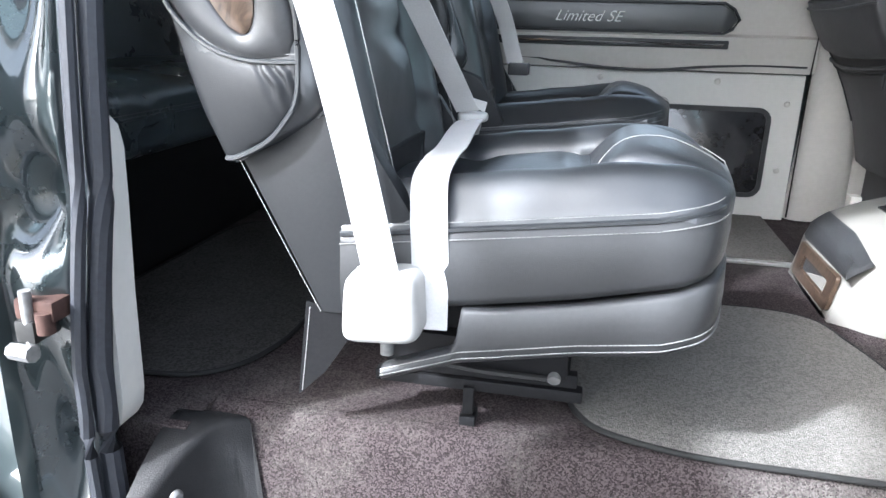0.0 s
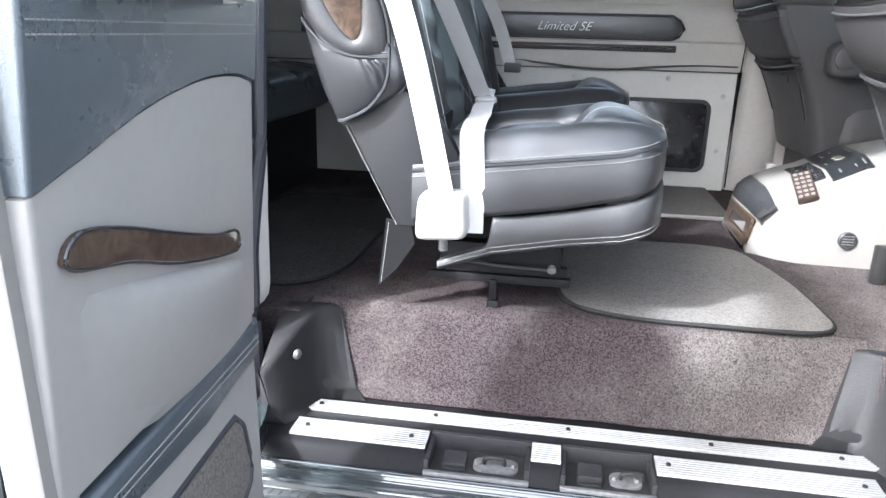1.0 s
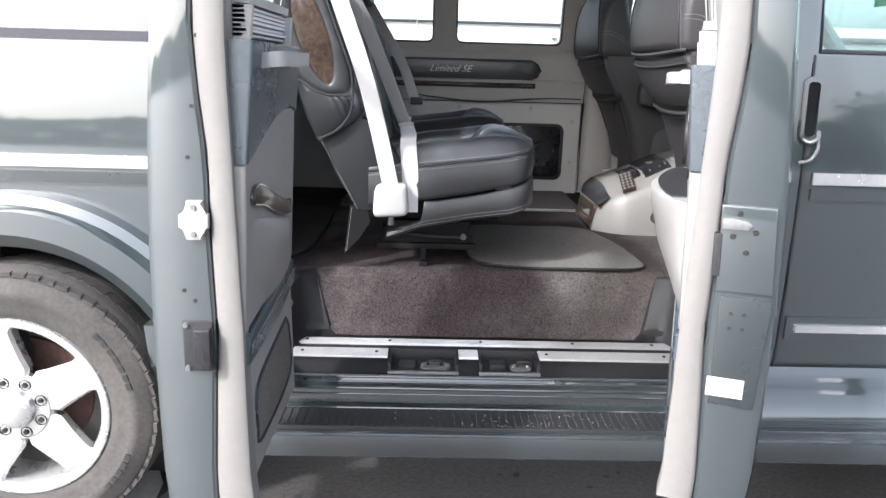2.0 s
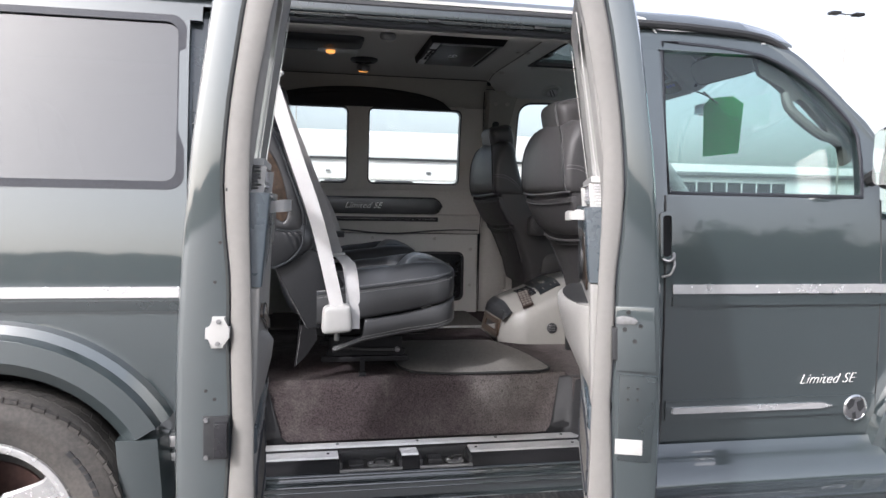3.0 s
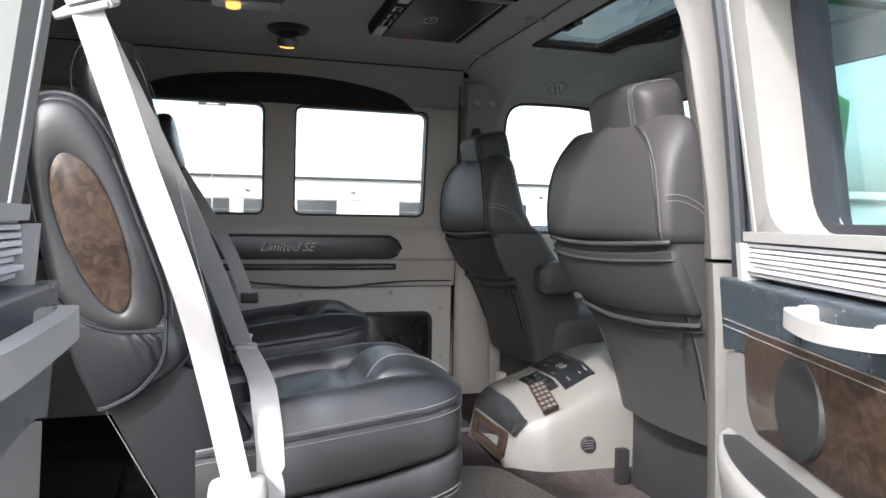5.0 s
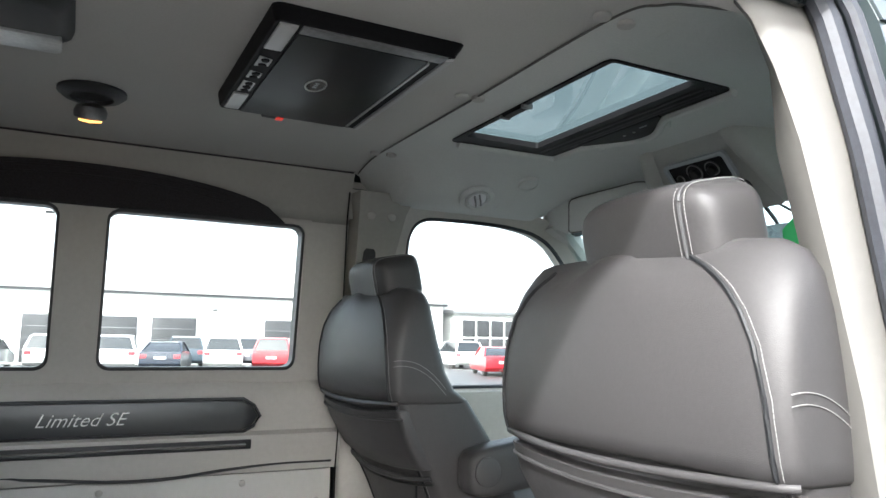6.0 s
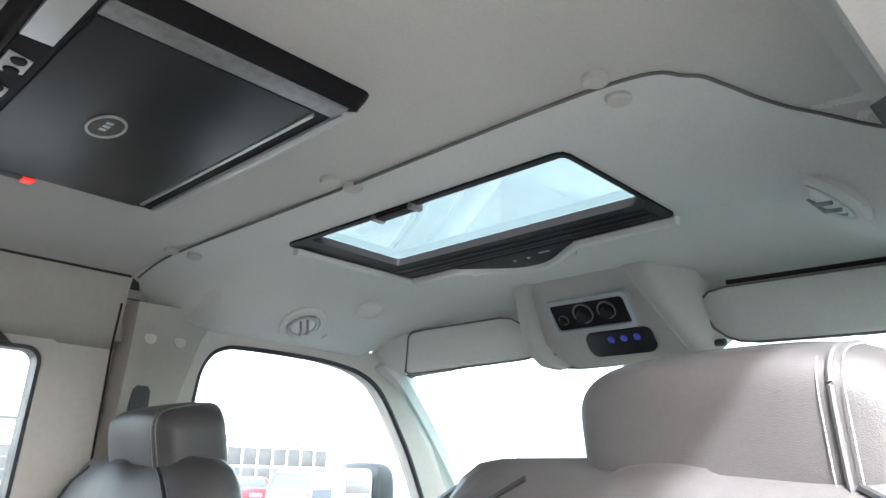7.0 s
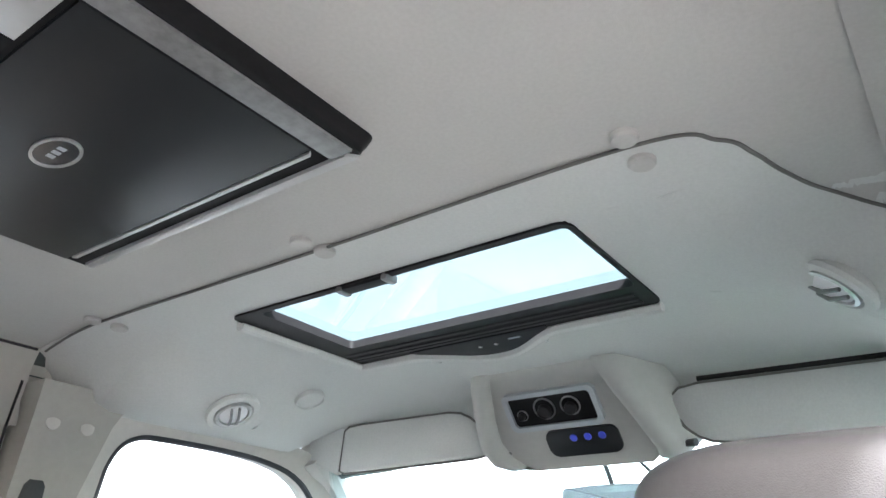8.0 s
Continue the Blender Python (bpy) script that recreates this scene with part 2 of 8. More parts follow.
COVE_VINYL = mat("taupe_cove_vinyl", (0.40, 0.382, 0.345), 0.6, grain=0.08, grain_size=70.0, stain=0.15, stain_size=2.4, bump=0.12, bump_size=600.0)
GLASS = glass("window_glass", (0.90, 0.94, 0.94))
TINT = glass("tinted_glass", (0.27, 0.29, 0.29), 0.2)
ROOF_GLASS = glass("sunroof_glass", (0.33, 0.375, 0.365))
GREEN_GLASS = glass("green_glass", (0.84, 0.92, 0.91), 0.06)
ROCKER = mat("dark_rocker_paint", (0.04, 0.05, 0.053), 0.22, metal=0.3, coat=1.0, coat_ior=1.9, stain=0.3, stain_size=5.0, tint=(0.03, 0.03, 0.03))
TYRE = mat("tyre_rubber", (0.045, 0.043, 0.041), 0.85, grain=0.3, grain_size=90.0, stain=0.6, stain_size=6.0, bump=0.2, bump_size=300, tint=(0.11, 0.10, 0.09))
RIM = mat("silver_alloy", (0.72, 0.72, 0.71), 0.25, metal=0.7, coat=0.4, grain=0.08, stain=0.2, stain_size=9.0)
RUST = mat("rusty_brake", (0.085, 0.045, 0.037), 0.8, grain=0.5, grain_size=60, stain=0.5, stain_size=12, metal=0.3)
GREEN_TAG = mat("green_paper_tag", (0.03, 0.42, 0.12), 0.6, stain=0.08)
ORANGE_LAMP = lamp_mat("warm_bulb", (1.0, 0.42, 0.1), 0.6)
BLUE_LED = lamp_mat("blue_led", (0.05, 0.07, 0.5), 0.01)
PAPER = mat("white_pleat_fabric", (0.80, 0.79, 0.80), 0.85, grain=0.05, stain=0.06, stain_size=6)
KICK = mat("scuffed_black_plastic", (0.012, 0.012, 0.013), 0.5, grain=0.2, grain_size=90.0, stain=0.35, stain_size=9.0, bump=0.25, bump_size=400.0, spec=0.25, tint=(0.022, 0.022, 0.022))
LETTER = mat("silver_lettering", (0.85, 0.85, 0.83), 0.4, metal=0.0)
PRINT = mat("pale_print", (0.42, 0.45, 0.47), 0.5)
RED_PRINT = mat("red_print", (0.35, 0.03, 0.04), 0.5)
ASPHALT = mat("wet_asphalt", (0.088, 0.082, 0.078), 0.48, grain=0.6, grain_size=60.0, stain=0.5, stain_size=0.7, bump=0.6, bump_size=140.0, tint=(0.025, 0.024, 0.024))
CONCRETE = mat("pale_concrete", (0.48, 0.46, 0.42), 0.85, grain=0.3, grain_size=18.0, stain=0.3, stain_size=1.2, bump=0.3, bump_size=60)
ROAD_PAINT = mat("road_paint", (0.68, 0.67, 0.63), 0.7, grain=0.3, grain_size=30, stain=0.5, stain_size=3, tint=(0.3, 0.29, 0.28))
WALL_WHITE = mat("white_metal_siding", (0.76, 0.76, 0.74), 0.6, grain=0.06, grain_size=3.0, stain=0.14, stain_size=0.4)
DOCK = mat("dark_dock_door", (0.035, 0.035, 0.037), 0.5, stain=0.5, stain_size=1.0, tint=(0.07, 0.07, 0.075))
BARK = mat("bark", (0.09, 0.065, 0.045), 0.9, grain=0.5, grain_size=14, bump=0.8, bump_size=30)
LEAF = mat("foliage", (0.05, 0.085, 0.03), 0.7, grain=0.5, grain_size=3.0, stain=0.3, stain_size=1.0)
GRASS = mat("verge_grass", (0.09, 0.13, 0.045), 0.9, grain=0.6, grain_size=12, stain=0.4, stain_size=1.5, bump=0.8, bump_size=60)


# ---- mesh helpers ----
def finish(bm, name, m, smooth=35.0):
    bmesh.ops.recalc_face_normals(bm, faces=bm.faces)
    me = bpy.data.meshes.new(name)
    bm.to_mesh(me)
    bm.free()
    me.materials.append(m)
    if smooth:
        me.shade_smooth()
        me.set_sharp_from_angle(angle=radians(smooth))
    return me


def thing(name, at, label, category, group="", kind=""):
    ob = new(name)
    ob.empty_display_size = 0.1
    ob.matrix_basis = pose(*at)
    return tagged(ob, label, category, group, kind)


def part(name, bm, m, parent, label="", smooth=35.0):
    """One mesh, modelled in world places, under a thing or under a part of it."""
    ob = new(name, finish(bm, name, m, smooth))
    if parent is not None:
        ob.parent = parent
        ob.matrix_parent_inverse = parent.matrix_basis.inverted()
    return tagged(ob, label)


def solo(name, bm, m, label, category, group="", kind="", smooth=35.0):
    """A thing that is one mesh, or a piece of the setting."""
    return tagged(new(name, finish(bm, name, m, smooth)), label, category, group, kind)


def B():
    return bmesh.new()


def bev(bm, faces, r, seg=2):
    if r > 0:
        edges = list({e for f in faces for e in f.edges})
        bmesh.ops.bevel(bm, geom=edges, offset=r, segments=seg, affect='EDGES', profile=0.6, clamp_overlap=True)


def box(bm, lo, hi, r=0.0, m=None, seg=2):
    v = [bm.verts.new((x, y, z)) for z in (lo[2], hi[2]) for y in (lo[1], hi[1]) for x in (lo[0], hi[0])]
    if m is not None:
        for q in v:
            q.co = m @ q.co
    f = [bm.faces.new([v[i] for i in q]) for q in ((0, 2, 3, 1), (4, 5, 7, 6), (0, 1, 5, 4), (2, 6, 7, 3), (0, 4, 6, 2), (1, 3, 7, 5))]
    bev(bm, f, r, seg)
    return bm


def prism(bm, pts, place, a, b, r=0.0, seg=2):
    """A polygon of (u, v) drawn out from a to b; place(u, v, w) gives the point."""
    n = len(pts)
    lo = [bm.verts.new(place(u, v, a)) for u, v in pts]
    hi = [bm.verts.new(place(u, v, b)) for u, v in pts]
    f = [bm.faces.new(lo[::-1]), bm.faces.new(hi)]
    bev_faces = f[1]
    for i in range(n):
        bm.faces.new((lo[i], lo[(i + 1) % n], hi[(i + 1) % n], hi[i]))
    if r > 0:
        bmesh.ops.bevel(bm, geom=list(bev_faces.edges), offset=r, segments=seg, affect='EDGES', profile=0.6, clamp_overlap=True)
    return bm


def loft(bm, rings, cap=True, closed=True):
    """Skin rings of points that all have the same count."""
    vs = [[bm.verts.new(p) for p in ring] for ring in rings]
    n = len(vs[0])
    for a, b in zip(vs, vs[1:]):
        for i in range(n if closed else n - 1):
            j = (i + 1) % n
            bm.faces.new((a[i], a[j], b[j], b[i]))
    if cap and closed:
        bm.faces.new(vs[0][::-1])
        bm.faces.new(vs[-1])
    return bm


def bands(bm, rings):
    """A closed run of rings, as round a frame: the last joins the first."""
    vs = [[bm.verts.new(p) for p in ring] for ring in rings]
    k, n = len(vs), len(vs[0])
    for q in range(k):
        a, b = vs[q], vs[(q + 1) % k]
        for i in range(n):
            bm.faces.new((a[i], a[(i + 1) % n], b[(i + 1) % n], b[i]))
    return bm


def curve(pts, n=8):
    """A smooth run of points through those given."""
    p = [Vector(q) for q in pts]
    p = [p[0] * 2 - p[1]] + p + [p[-1] * 2 - p[-2]]
    out = []
    for i in range(1, len(p) - 2):
        for k in range(n):
            t = k / n
            a, b, c, d = p[i - 1:i + 3]
            out.append(0.5 * (2 * b + (c - a) * t + (2 * a - 5 * b + 4 * c - d) * t * t + (3 * b - a - 3 * c + d) * t ** 3))
    return out + [p[-2]]


def tube(bm, pts, r, n=8, closed=False, flat=None, up=(0, 0, 1)):
    """A round rod along points, or a strap where flat=(half width, half thickness) and up is across its width."""
    pts = [Vector(p) for p in pts]
    rings = []
    k = len(pts)
    for i, p in enumerate(pts):
        d = (pts[(i + 1) % k] - pts[i - 1]) if closed else (pts[min(i + 1, k - 1)] - pts[max(i - 1, 0)])
        d.normalize()
        u = Vector(up)
        u = u - d * u.dot(d)
        if u.length < 1e-4:
            u = Vector((1, 0, 0)) - d * d.x
        u.normalize()
        w = d.cross(u)
        if flat:
            a, b = flat
            rings.append([p + u * (a * s) + w * (b * q) for s, q in ((1, 1), (-1, 1), (-1, -1), (1, -1))])
        else:
            rings.append([p + (u * math.cos(2 * math.pi * j / n) + w * math.sin(2 * math.pi * j / n)) * r for j in range(n)])
    return bands(bm, rings) if closed else loft(bm, rings)


def stitch(bm, pts, dash=0.0056, gap=0.0010, r=0.0008):
    """A seam: a row of short thread dashes along points."""
    pts = [Vector(p) for p in pts]
    run, nxt = 0.0, 0.0
    for a, b in zip(pts, pts[1:]):
        d = b - a
        L = d.length
        if L < 1e-6:
            continue
        d.normalize()
        while nxt < run + L:
            s = a + d * (nxt - run)
            e = s + d * dash
            x = d.orthogonal().normalized() * r
            y = d.cross(x)
            lo = [bm.verts.new(s + q) for q in (x, y, -x, -y)]
            hi = [bm.verts.new(e + q) for q in (x, y, -x, -y)]
            for i in range(4):
                bm.faces.new((lo[i], lo[(i + 1) % 4], hi[(i + 1) % 4], hi[i]))
            nxt += dash + gap
        run += L
    return bm


def rod(bm, a, b, r0, r1=None, n=16):
    a, b = Vector(a), Vector(b)
    d = (b - a).normalized()
    u = d.orthogonal().normalized()
    w = d.cross(u)
    r1 = r0 if r1 is None else r1
    c = [(u * math.cos(2 * math.pi * j / n) + w * math.sin(2 * math.pi * j / n)) for j in range(n)]
    return loft(bm, [[a + q * r0 for q in c], [b + q * r1 for q in c]])


def lathe(bm, centre, axis, profile, n=32):
    """Turn (radius, along) pairs round an axis."""
    c, d = Vector(centre), Vector(axis).normalized()
    u = d.orthogonal().normalized()
    w = d.cross(u)
    return loft(bm, [[c + d * h + (u * math.cos(2 * math.pi * j / n) + w * math.sin(2 * math.pi * j / n)) * max(r, 1e-4) for j in range(n)] for r, h in profile])


def pad(bm, centre, half, n=10, soft=3.5, shape=None, turn=None):
    """A stuffed cushion: a box blown towards a superellipsoid; shape(u, v, w, point) bends it in its own axes."""
    c = Vector(centre)
    tmp = bmesh.new()
    bmesh.ops.create_cube(tmp, size=2.0)
    bmesh.ops.subdivide_edges(tmp, edges=tmp.edges[:], cuts=n, use_grid_fill=True)
    idx = {}
    for v in tmp.verts:
        u = v.co.copy()
        k = (abs(u.x) ** soft + abs(u.y) ** soft + abs(u.z) ** soft) ** (1 / soft)
        q = u / k
        p = Vector((q.x * half[0], q.y * half[1], q.z * half[2]))
        if shape:
            p = Vector(shape(q.x, q.y, q.z, p))
        if turn:
            p = turn @ p
        idx[v.index] = bm.verts.new(p + c)
    for f in tmp.faces:
        bm.faces.new([idx[v.index] for v in f.verts])
    tmp.free()
    return bm


def rounded(u0, u1, v0, v1, r, k=5):
    """A rounded rectangle as (u, v) pairs, the same count for every size."""
    out = []
    for cu, cv, a0 in ((u1 - r, v1 - r, 0), (u0 + r, v1 - r, 90), (u0 + r, v0 + r, 180), (u1 - r, v0 + r, 270)):
        for i in range(k + 1):
            a = radians(a0 + 90 * i / k)
            out.append((cu + r * math.cos(a), cv + r * math.sin(a)))
    return out


def ring_frame(bm, place, outer, inner, d0, d1):
    """A frame between two outlines of (u, v), drawn out from d0 to d1."""
    return bands(bm, [[place(u, v, d0) for u, v in outer], [place(u, v, d1) for u, v in outer],
                      [place(u, v, d1) for u, v in inner], [place(u, v, d0) for u, v in inner]])


def sheet(bm, fn, us, vs, thick):
    """A curved board: fn(u, v) gives its face; thick is the vector to its back."""
    t = Vector(thick)
    rows = [[Vector(fn(u, v)) for v in vs] for u in us]
    f = [[bm.verts.new(p) for p in r] for r in rows]
    b = [[bm.verts.new(p + t) for p in r] for r in rows]
    nu, nv = len(us), len(vs)
    for i in range(nu - 1):
        for j in range(nv - 1):
            bm.faces.new((f[i][j], f[i + 1][j], f[i + 1][j + 1], f[i][j + 1]))
            bm.faces.new((b[i][j], b[i][j + 1], b[i + 1][j + 1], b[i + 1][j]))
    rim = [(i, 0) for i in range(nu)] + [(nu - 1, j) for j in range(1, nv)] + [(i, nv - 1) for i in range(nu - 2, -1, -1)] + [(0, j) for j in range(nv - 2, 0, -1)]
    for (a, c), (d, e) in zip(rim, rim[1:] + rim[:1]):
        bm.faces.new((f[a][c], b[a][c], b[d][e], f[d][e]))
    return bm


def steps(a, b, n):
    return [a + (b - a) * i / n for i in range(n + 1)]


def between(table, z):
    """A value read off a table of (z, value), straight between its rows."""
    if z <= table[0][0]:
        return table[0][1]
    for (z0, a), (z1, b) in zip(table, table[1:]):
        if z <= z1:
            return a + (b - a) * (z - z0) / (z1 - z0)
    return table[-1][1]


def words(text, size, m, face, name, parent, label="", spread=1.0, depth=0.0015, thin=0.024):
    """Raised lettering as a mesh; face is the pose of its plane (x along the line, y up)."""
    cu = bpy.data.curves.new(name, 'FONT')
    cu.body, cu.size, cu.extrude, cu.shear = text, size, depth, 0.45
    cu.space_character = spread
    cu.offset = -thin * size
    tmp = bpy.data.objects.new("tmp", cu)
    scene.collection.objects.link(tmp)
    me = bpy.data.meshes.new_from_object(tmp.evaluated_get(bpy.context.evaluated_depsgraph_get()))
    bpy.data.objects.remove(tmp)
    me.transform(face)
    me.materials.clear()
    me.materials.append(m)
    ob = new(name, me)
    ob.parent = parent
    ob.matrix_parent_inverse = parent.matrix_basis.inverted()
    return tagged(ob, label)

# ---- the van's shell ----
W = 1.95                     # both flanks mirror about y = W / 2
FLOOR, STEP, CEIL = 0.78, 0.572, 2.2
FLANK = [(0.30, 0.05), (0.45, 0.02), (0.62, 0.002), (0.8, 0.0), (1.0, 0.001), (1.1, 0.0035), (1.2, 0.008), (1.3, 0.0145), (1.4, 0.0225), (1.48, 0.030), (1.60, 0.042), (1.9, 0.085), (2.06, 0.12), (2.14, 0.15)]
ZS = [0.30, 0.38, 0.45, 0.53, 0.62, 0.8, 1.0, 1.1, 1.2, 1.3, 1.4, 1.48, 1.54, 1.6, 1.75, 1.9, 1.98, 2.06, 2.1, 2.14]


def flank(z):
    return 0.015 + between(FLANK, z)


def flank_block(bm, x0, x1, z0, z1, depth=0.05, far=False, nx=1, push=0.0):
    """A piece of a flank that follows its curve from z0 to z1."""
    zs = [z0] + [z for z in ZS if z0 < z < z1] + [z1]

    def fn(u, v):
        y = flank(v) - push
        return (u, W - y if far else y, v)
    return sheet(bm, fn, steps(x0, x1, nx), zs, (0, -depth if far else depth, 0))


van = thing("van_body", (0.3, W / 2, 0), "dark green grey passenger van body with chrome side strips", "van")
ARCH = (-1.09, 0.425)
FRONT_ARCH = (2.75, 0.425)


def arched_panel(bm, x0, x1, z0, z1, centre, radius, far=False):
    """A lower flank panel with a round wheel opening in its bottom edge."""
    cx, cz = centre
    a0 = math.asin(max(-1, min(1, (z0 - cz) / radius)))
    arc = [(cx - radius * math.cos(a), cz + radius * math.sin(a)) for a in steps(a0, math.pi - a0, 22)]
    top = [(x, z1) for x, _ in arc]
    for z_lo, z_hi, xa, xb in ((z0, z1, x0, arc[0][0]), (z0, z1, arc[-1][0], x1)):
        flank_block(bm, xa, xb, z_lo, z_hi, 0.05, far, 2)

    def fn(u, v):
        i = min(int(u), len(arc) - 2)
        t = u - i
        x = arc[i][0] + (arc[i + 1][0] - arc[i][0]) * t
        zl = arc[i][1] + (arc[i + 1][1] - arc[i][1]) * t
        z = zl + (z1 - zl) * v
        y = flank(z)
        return (x, W - y if far else y, z)
    sheet(bm, fn, list(range(len(arc))), steps(0, 1, 5), (0, -0.05 if far else 0.05, 0))
    return bm


# near flank: rear quarter with its window opening
b = B()
arched_panel(b, -2.9, -0.50, 0.42, 1.14, ARCH, 0.50)
part("rear_lower_panel", b, PAINT, van)
b = B()
flank_block(b, -2.9, -0.50, 1.14, 1.50)
part("rear_side_panel", b, PAINT, van)
for xa, xb in ((-0.53, -0.50), (-2.9, -1.95)):
    b = B()
    flank_block(b, xa, xb, 1.50, 2.06)
    part("rear_window_post", b, PAINT, van)
b = B()
for xa, xb, za in ((-2.9, -0.46, 2.06), (-0.46, 1.04, 2.112), (1.04, 1.66, 2.06)):
    flank_block(b, xa, xb, za, 2.14)
part("cant_rail", b, PAINT, van)


def on_flank(u, v, w):
    return Vector((u, flank(v) - 0.004 + w, v))


def on_far_flank(u, v, w):
    return Vector((u, W - flank(v) + 0.004 - w, v))


rear_win = B()
ring_frame(rear_win, on_flank, rounded(-1.97, -0.51, 1.485, 2.075, 0.05), rounded(-1.94, -0.535, 1.512, 2.05, 0.04), 0.0, 0.03)
rw = part("side_window", rear_win, RUBBER, van, "black gasket of the rear side window")
b = B()
prism(b, rounded(-1.945, -0.53, 1.508, 2.054, 0.04), on_flank, 0.012, 0.018)
part("pane", b, TINT, rw, "tinted grey pane")

# bright strips and the moulding under them
for x0, x1 in ((-2.8, -0.52), (1.25, 2.5)):
    b = B()
    prism(b, [(x0, 1.13), (x1, 1.13), (x1, 1.165), (x0, 1.165)], on_flank, -0.008, 0.002, 0.003)
    part("chrome_strip", b, STRIP, van)
    b = B()
    prism(b, [(x0, 1.085), (x1, 1.085), (x1, 1.118), (x0, 1.118)], on_flank, -0.006, 0.002, 0.003)
    part("side_moulding", b, PAINT_DARKER if x0 < 0 else PAINT, van)


def arc_flare(bm, centre, r_in, r_out, a0, a1, bulge=0.105, far=False):
    rings = []
    for a in steps(radians(a0), radians(a1), 28):
        ring = []
        for f, d in ((0.0, 0.0), (0.04, 0.7), (0.3, 1.0), (0.72, 0.95), (0.8, 0.62), (0.97, 0.5), (1.0, 0.0)):
            r = r_in + (r_out - r_in) * f
            x, z = centre[0] + r * math.cos(a), centre[1] + r * math.sin(a)
            y = flank(max(z, 0.35)) + 0.004 - bulge * d
            ring.append((x, W - y if far else y, z))
        rings.append(ring)
    return loft(bm, rings)


b = B()
arc_flare(b, ARCH, 0.475, 0.635, 30, 182)
part("wheel_arch_flare", b, PAINT, van, "painted wheel arch flare")
b = B()
rings = []
for x, y0 in ((-0.70, -0.085), (-0.63, -0.09), (-0.575, -0.08), (-0.55, -0.03)):
    rings.append([(x, y0, 0.685), (x, 0.05, 0.685), (x + 0.02, 0.05, 0.38), (x + 0.02, y0 + 0.01, 0.38)])
loft(b, rings)
part("flare_foot", b, PAINT, van)
b = B()
for z0, z1, y in ((0.635, 0.675, -0.02), (0.585, 0.615, -0.012)):
    box(b, (-0.555, y, z0), (-0.485, 0.02, z1), 0.008)
part("rocker_trim", b, ALU, van, "silver rocker trim strips")

# wheel wells keep the light out behind the wheels
for cx in (ARCH[0], FRONT_ARCH[0]):
    b = B()
    lathe(b, (cx, 0.272, ARCH[1]), (0, -1, 0), [(0.0, 0.0), (0.55, 0.0), (0.56, 0.20), (0.53, 0.20), (0.52, 0.02), (0.0, 0.02)], 28)
    part("wheel_well", b, BLACK_PL, van)

# front: door post, front fender, hood, cowl
b = B()
flank_block(b, 1.05, 1.215, 0.45, 2.06)
part("door_post", b, PAINT, van)
b = B()
arched_panel(b, 2.16, 3.55, 0.45, 1.42, FRONT_ARCH, 0.50)
part("front_fender", b, PAINT, van)
b = B()
arc_flare(b, FRONT_ARCH, 0.475, 0.635, 0, 178)
part("wheel_arch_flare", b, PAINT, van)
b = B()
sheet(b, lambda u, v: (u, v, 1.42 - 0.10 * ((u - 2.35) / 1.2) ** 2 + 0.05 * math.cos((v - W / 2) / W * math.pi)), steps(2.42, 3.6, 8), steps(0.03, W - 0.03, 10), (0, 0, -0.03))
part("hood", b, PAINT, van)
b = B()
box(b, (3.5, 0.05, 0.35), (3.62, W - 0.05, 1.3), 0.04)
part("grille_panel", b, BLACK_PL, van)

# far flank
b = B()
arched_panel(b, -2.9, 2.1, 0.42, 1.14, ARCH, 0.52, True)
flank_block(b, -2.9, 0.98, 1.14, 1.53, 0.01, True)
flank_block(b, 2.1, 3.55, 0.45, 1.42, 0.01, True)
flank_block(b, 0.98, 2.16, 1.14, 1.5, 0.01, True)
for x0, x1 in ((-2.9, -0.44), (0.145, 0.235), (0.83, 1.16)):
    flank_block(b, x0, x1, 1.53, 2.03, 0.008, True)
flank_block(b, -2.9, 1.14, 2.03, 2.14, 0.004, True)
flank_block(b, 1.14, 1.60, 2.085, 2.14, 0.004, True)
part("far_side_panel", b, PAINT, van)
b = B()
box(b, (-2.98, 0.12, 0.42), (-2.9, W - 0.12, 2.14), 0.03)
part("tailgate", b, PAINT, van)

# roof skin with the sunroof's opening left in it
b = B()


def roof_z(x, y):
    return 2.15 + 0.115 * max(0.0, 1 - abs((y - W / 2) / (W / 2 - 0.14)) ** 8.0) - (0.10 * max(0.0, (x - 1.45) / 0.5) ** 2 if x > 1.45 else 0.0)


RX0, RX1, RY0, RY1 = 1.060, 1.385, 0.660, 1.308
HX0, HX1, HY0, HY1 = RX0 - 0.02, RX1 + 0.23, RY0 - 0.06, RY1 + 0.12
for xs, ys in ((steps(-2.95, HX0, 14), steps(0.15, W - 0.15, 18)), (steps(HX1, 1.80, 8), steps(0.15, W - 0.15, 18)),
               (steps(HX0, HX1, 3), steps(0.15, HY0, 8)), (steps(HX0, HX1, 3), steps(HY1, W - 0.15, 8))):
    sheet(b, lambda u, v: (u, v, roof_z(u, v)), xs, ys, (0, 0, -0.012))
part("roof", b, PAINT, van, "painted roof with a sunroof opening")
b = B()
tube(b, curve([(-2.9, 0.155, 2.155), (0.5, 0.155, 2.155), (1.2, 0.155, 2.158), (1.5, 0.156, 2.150), (1.66, 0.158, 2.136), (1.74, 0.160, 2.112), (1.80, 0.165, 2.07)]), 0.016, 8)
part("drip_rail", b, BLACK_PL, van, "dark roof drip rail")


# ---- windscreen and pillars ----
def ws(u, v):
    """The windscreen: u across, v up."""
    y = W / 2 + (W / 2 - 0.10 - 0.07 * v) * u
    return Vector((2.46 - 0.62 * v - 0.10 * u * u, y, 1.42 + 0.64 * v))


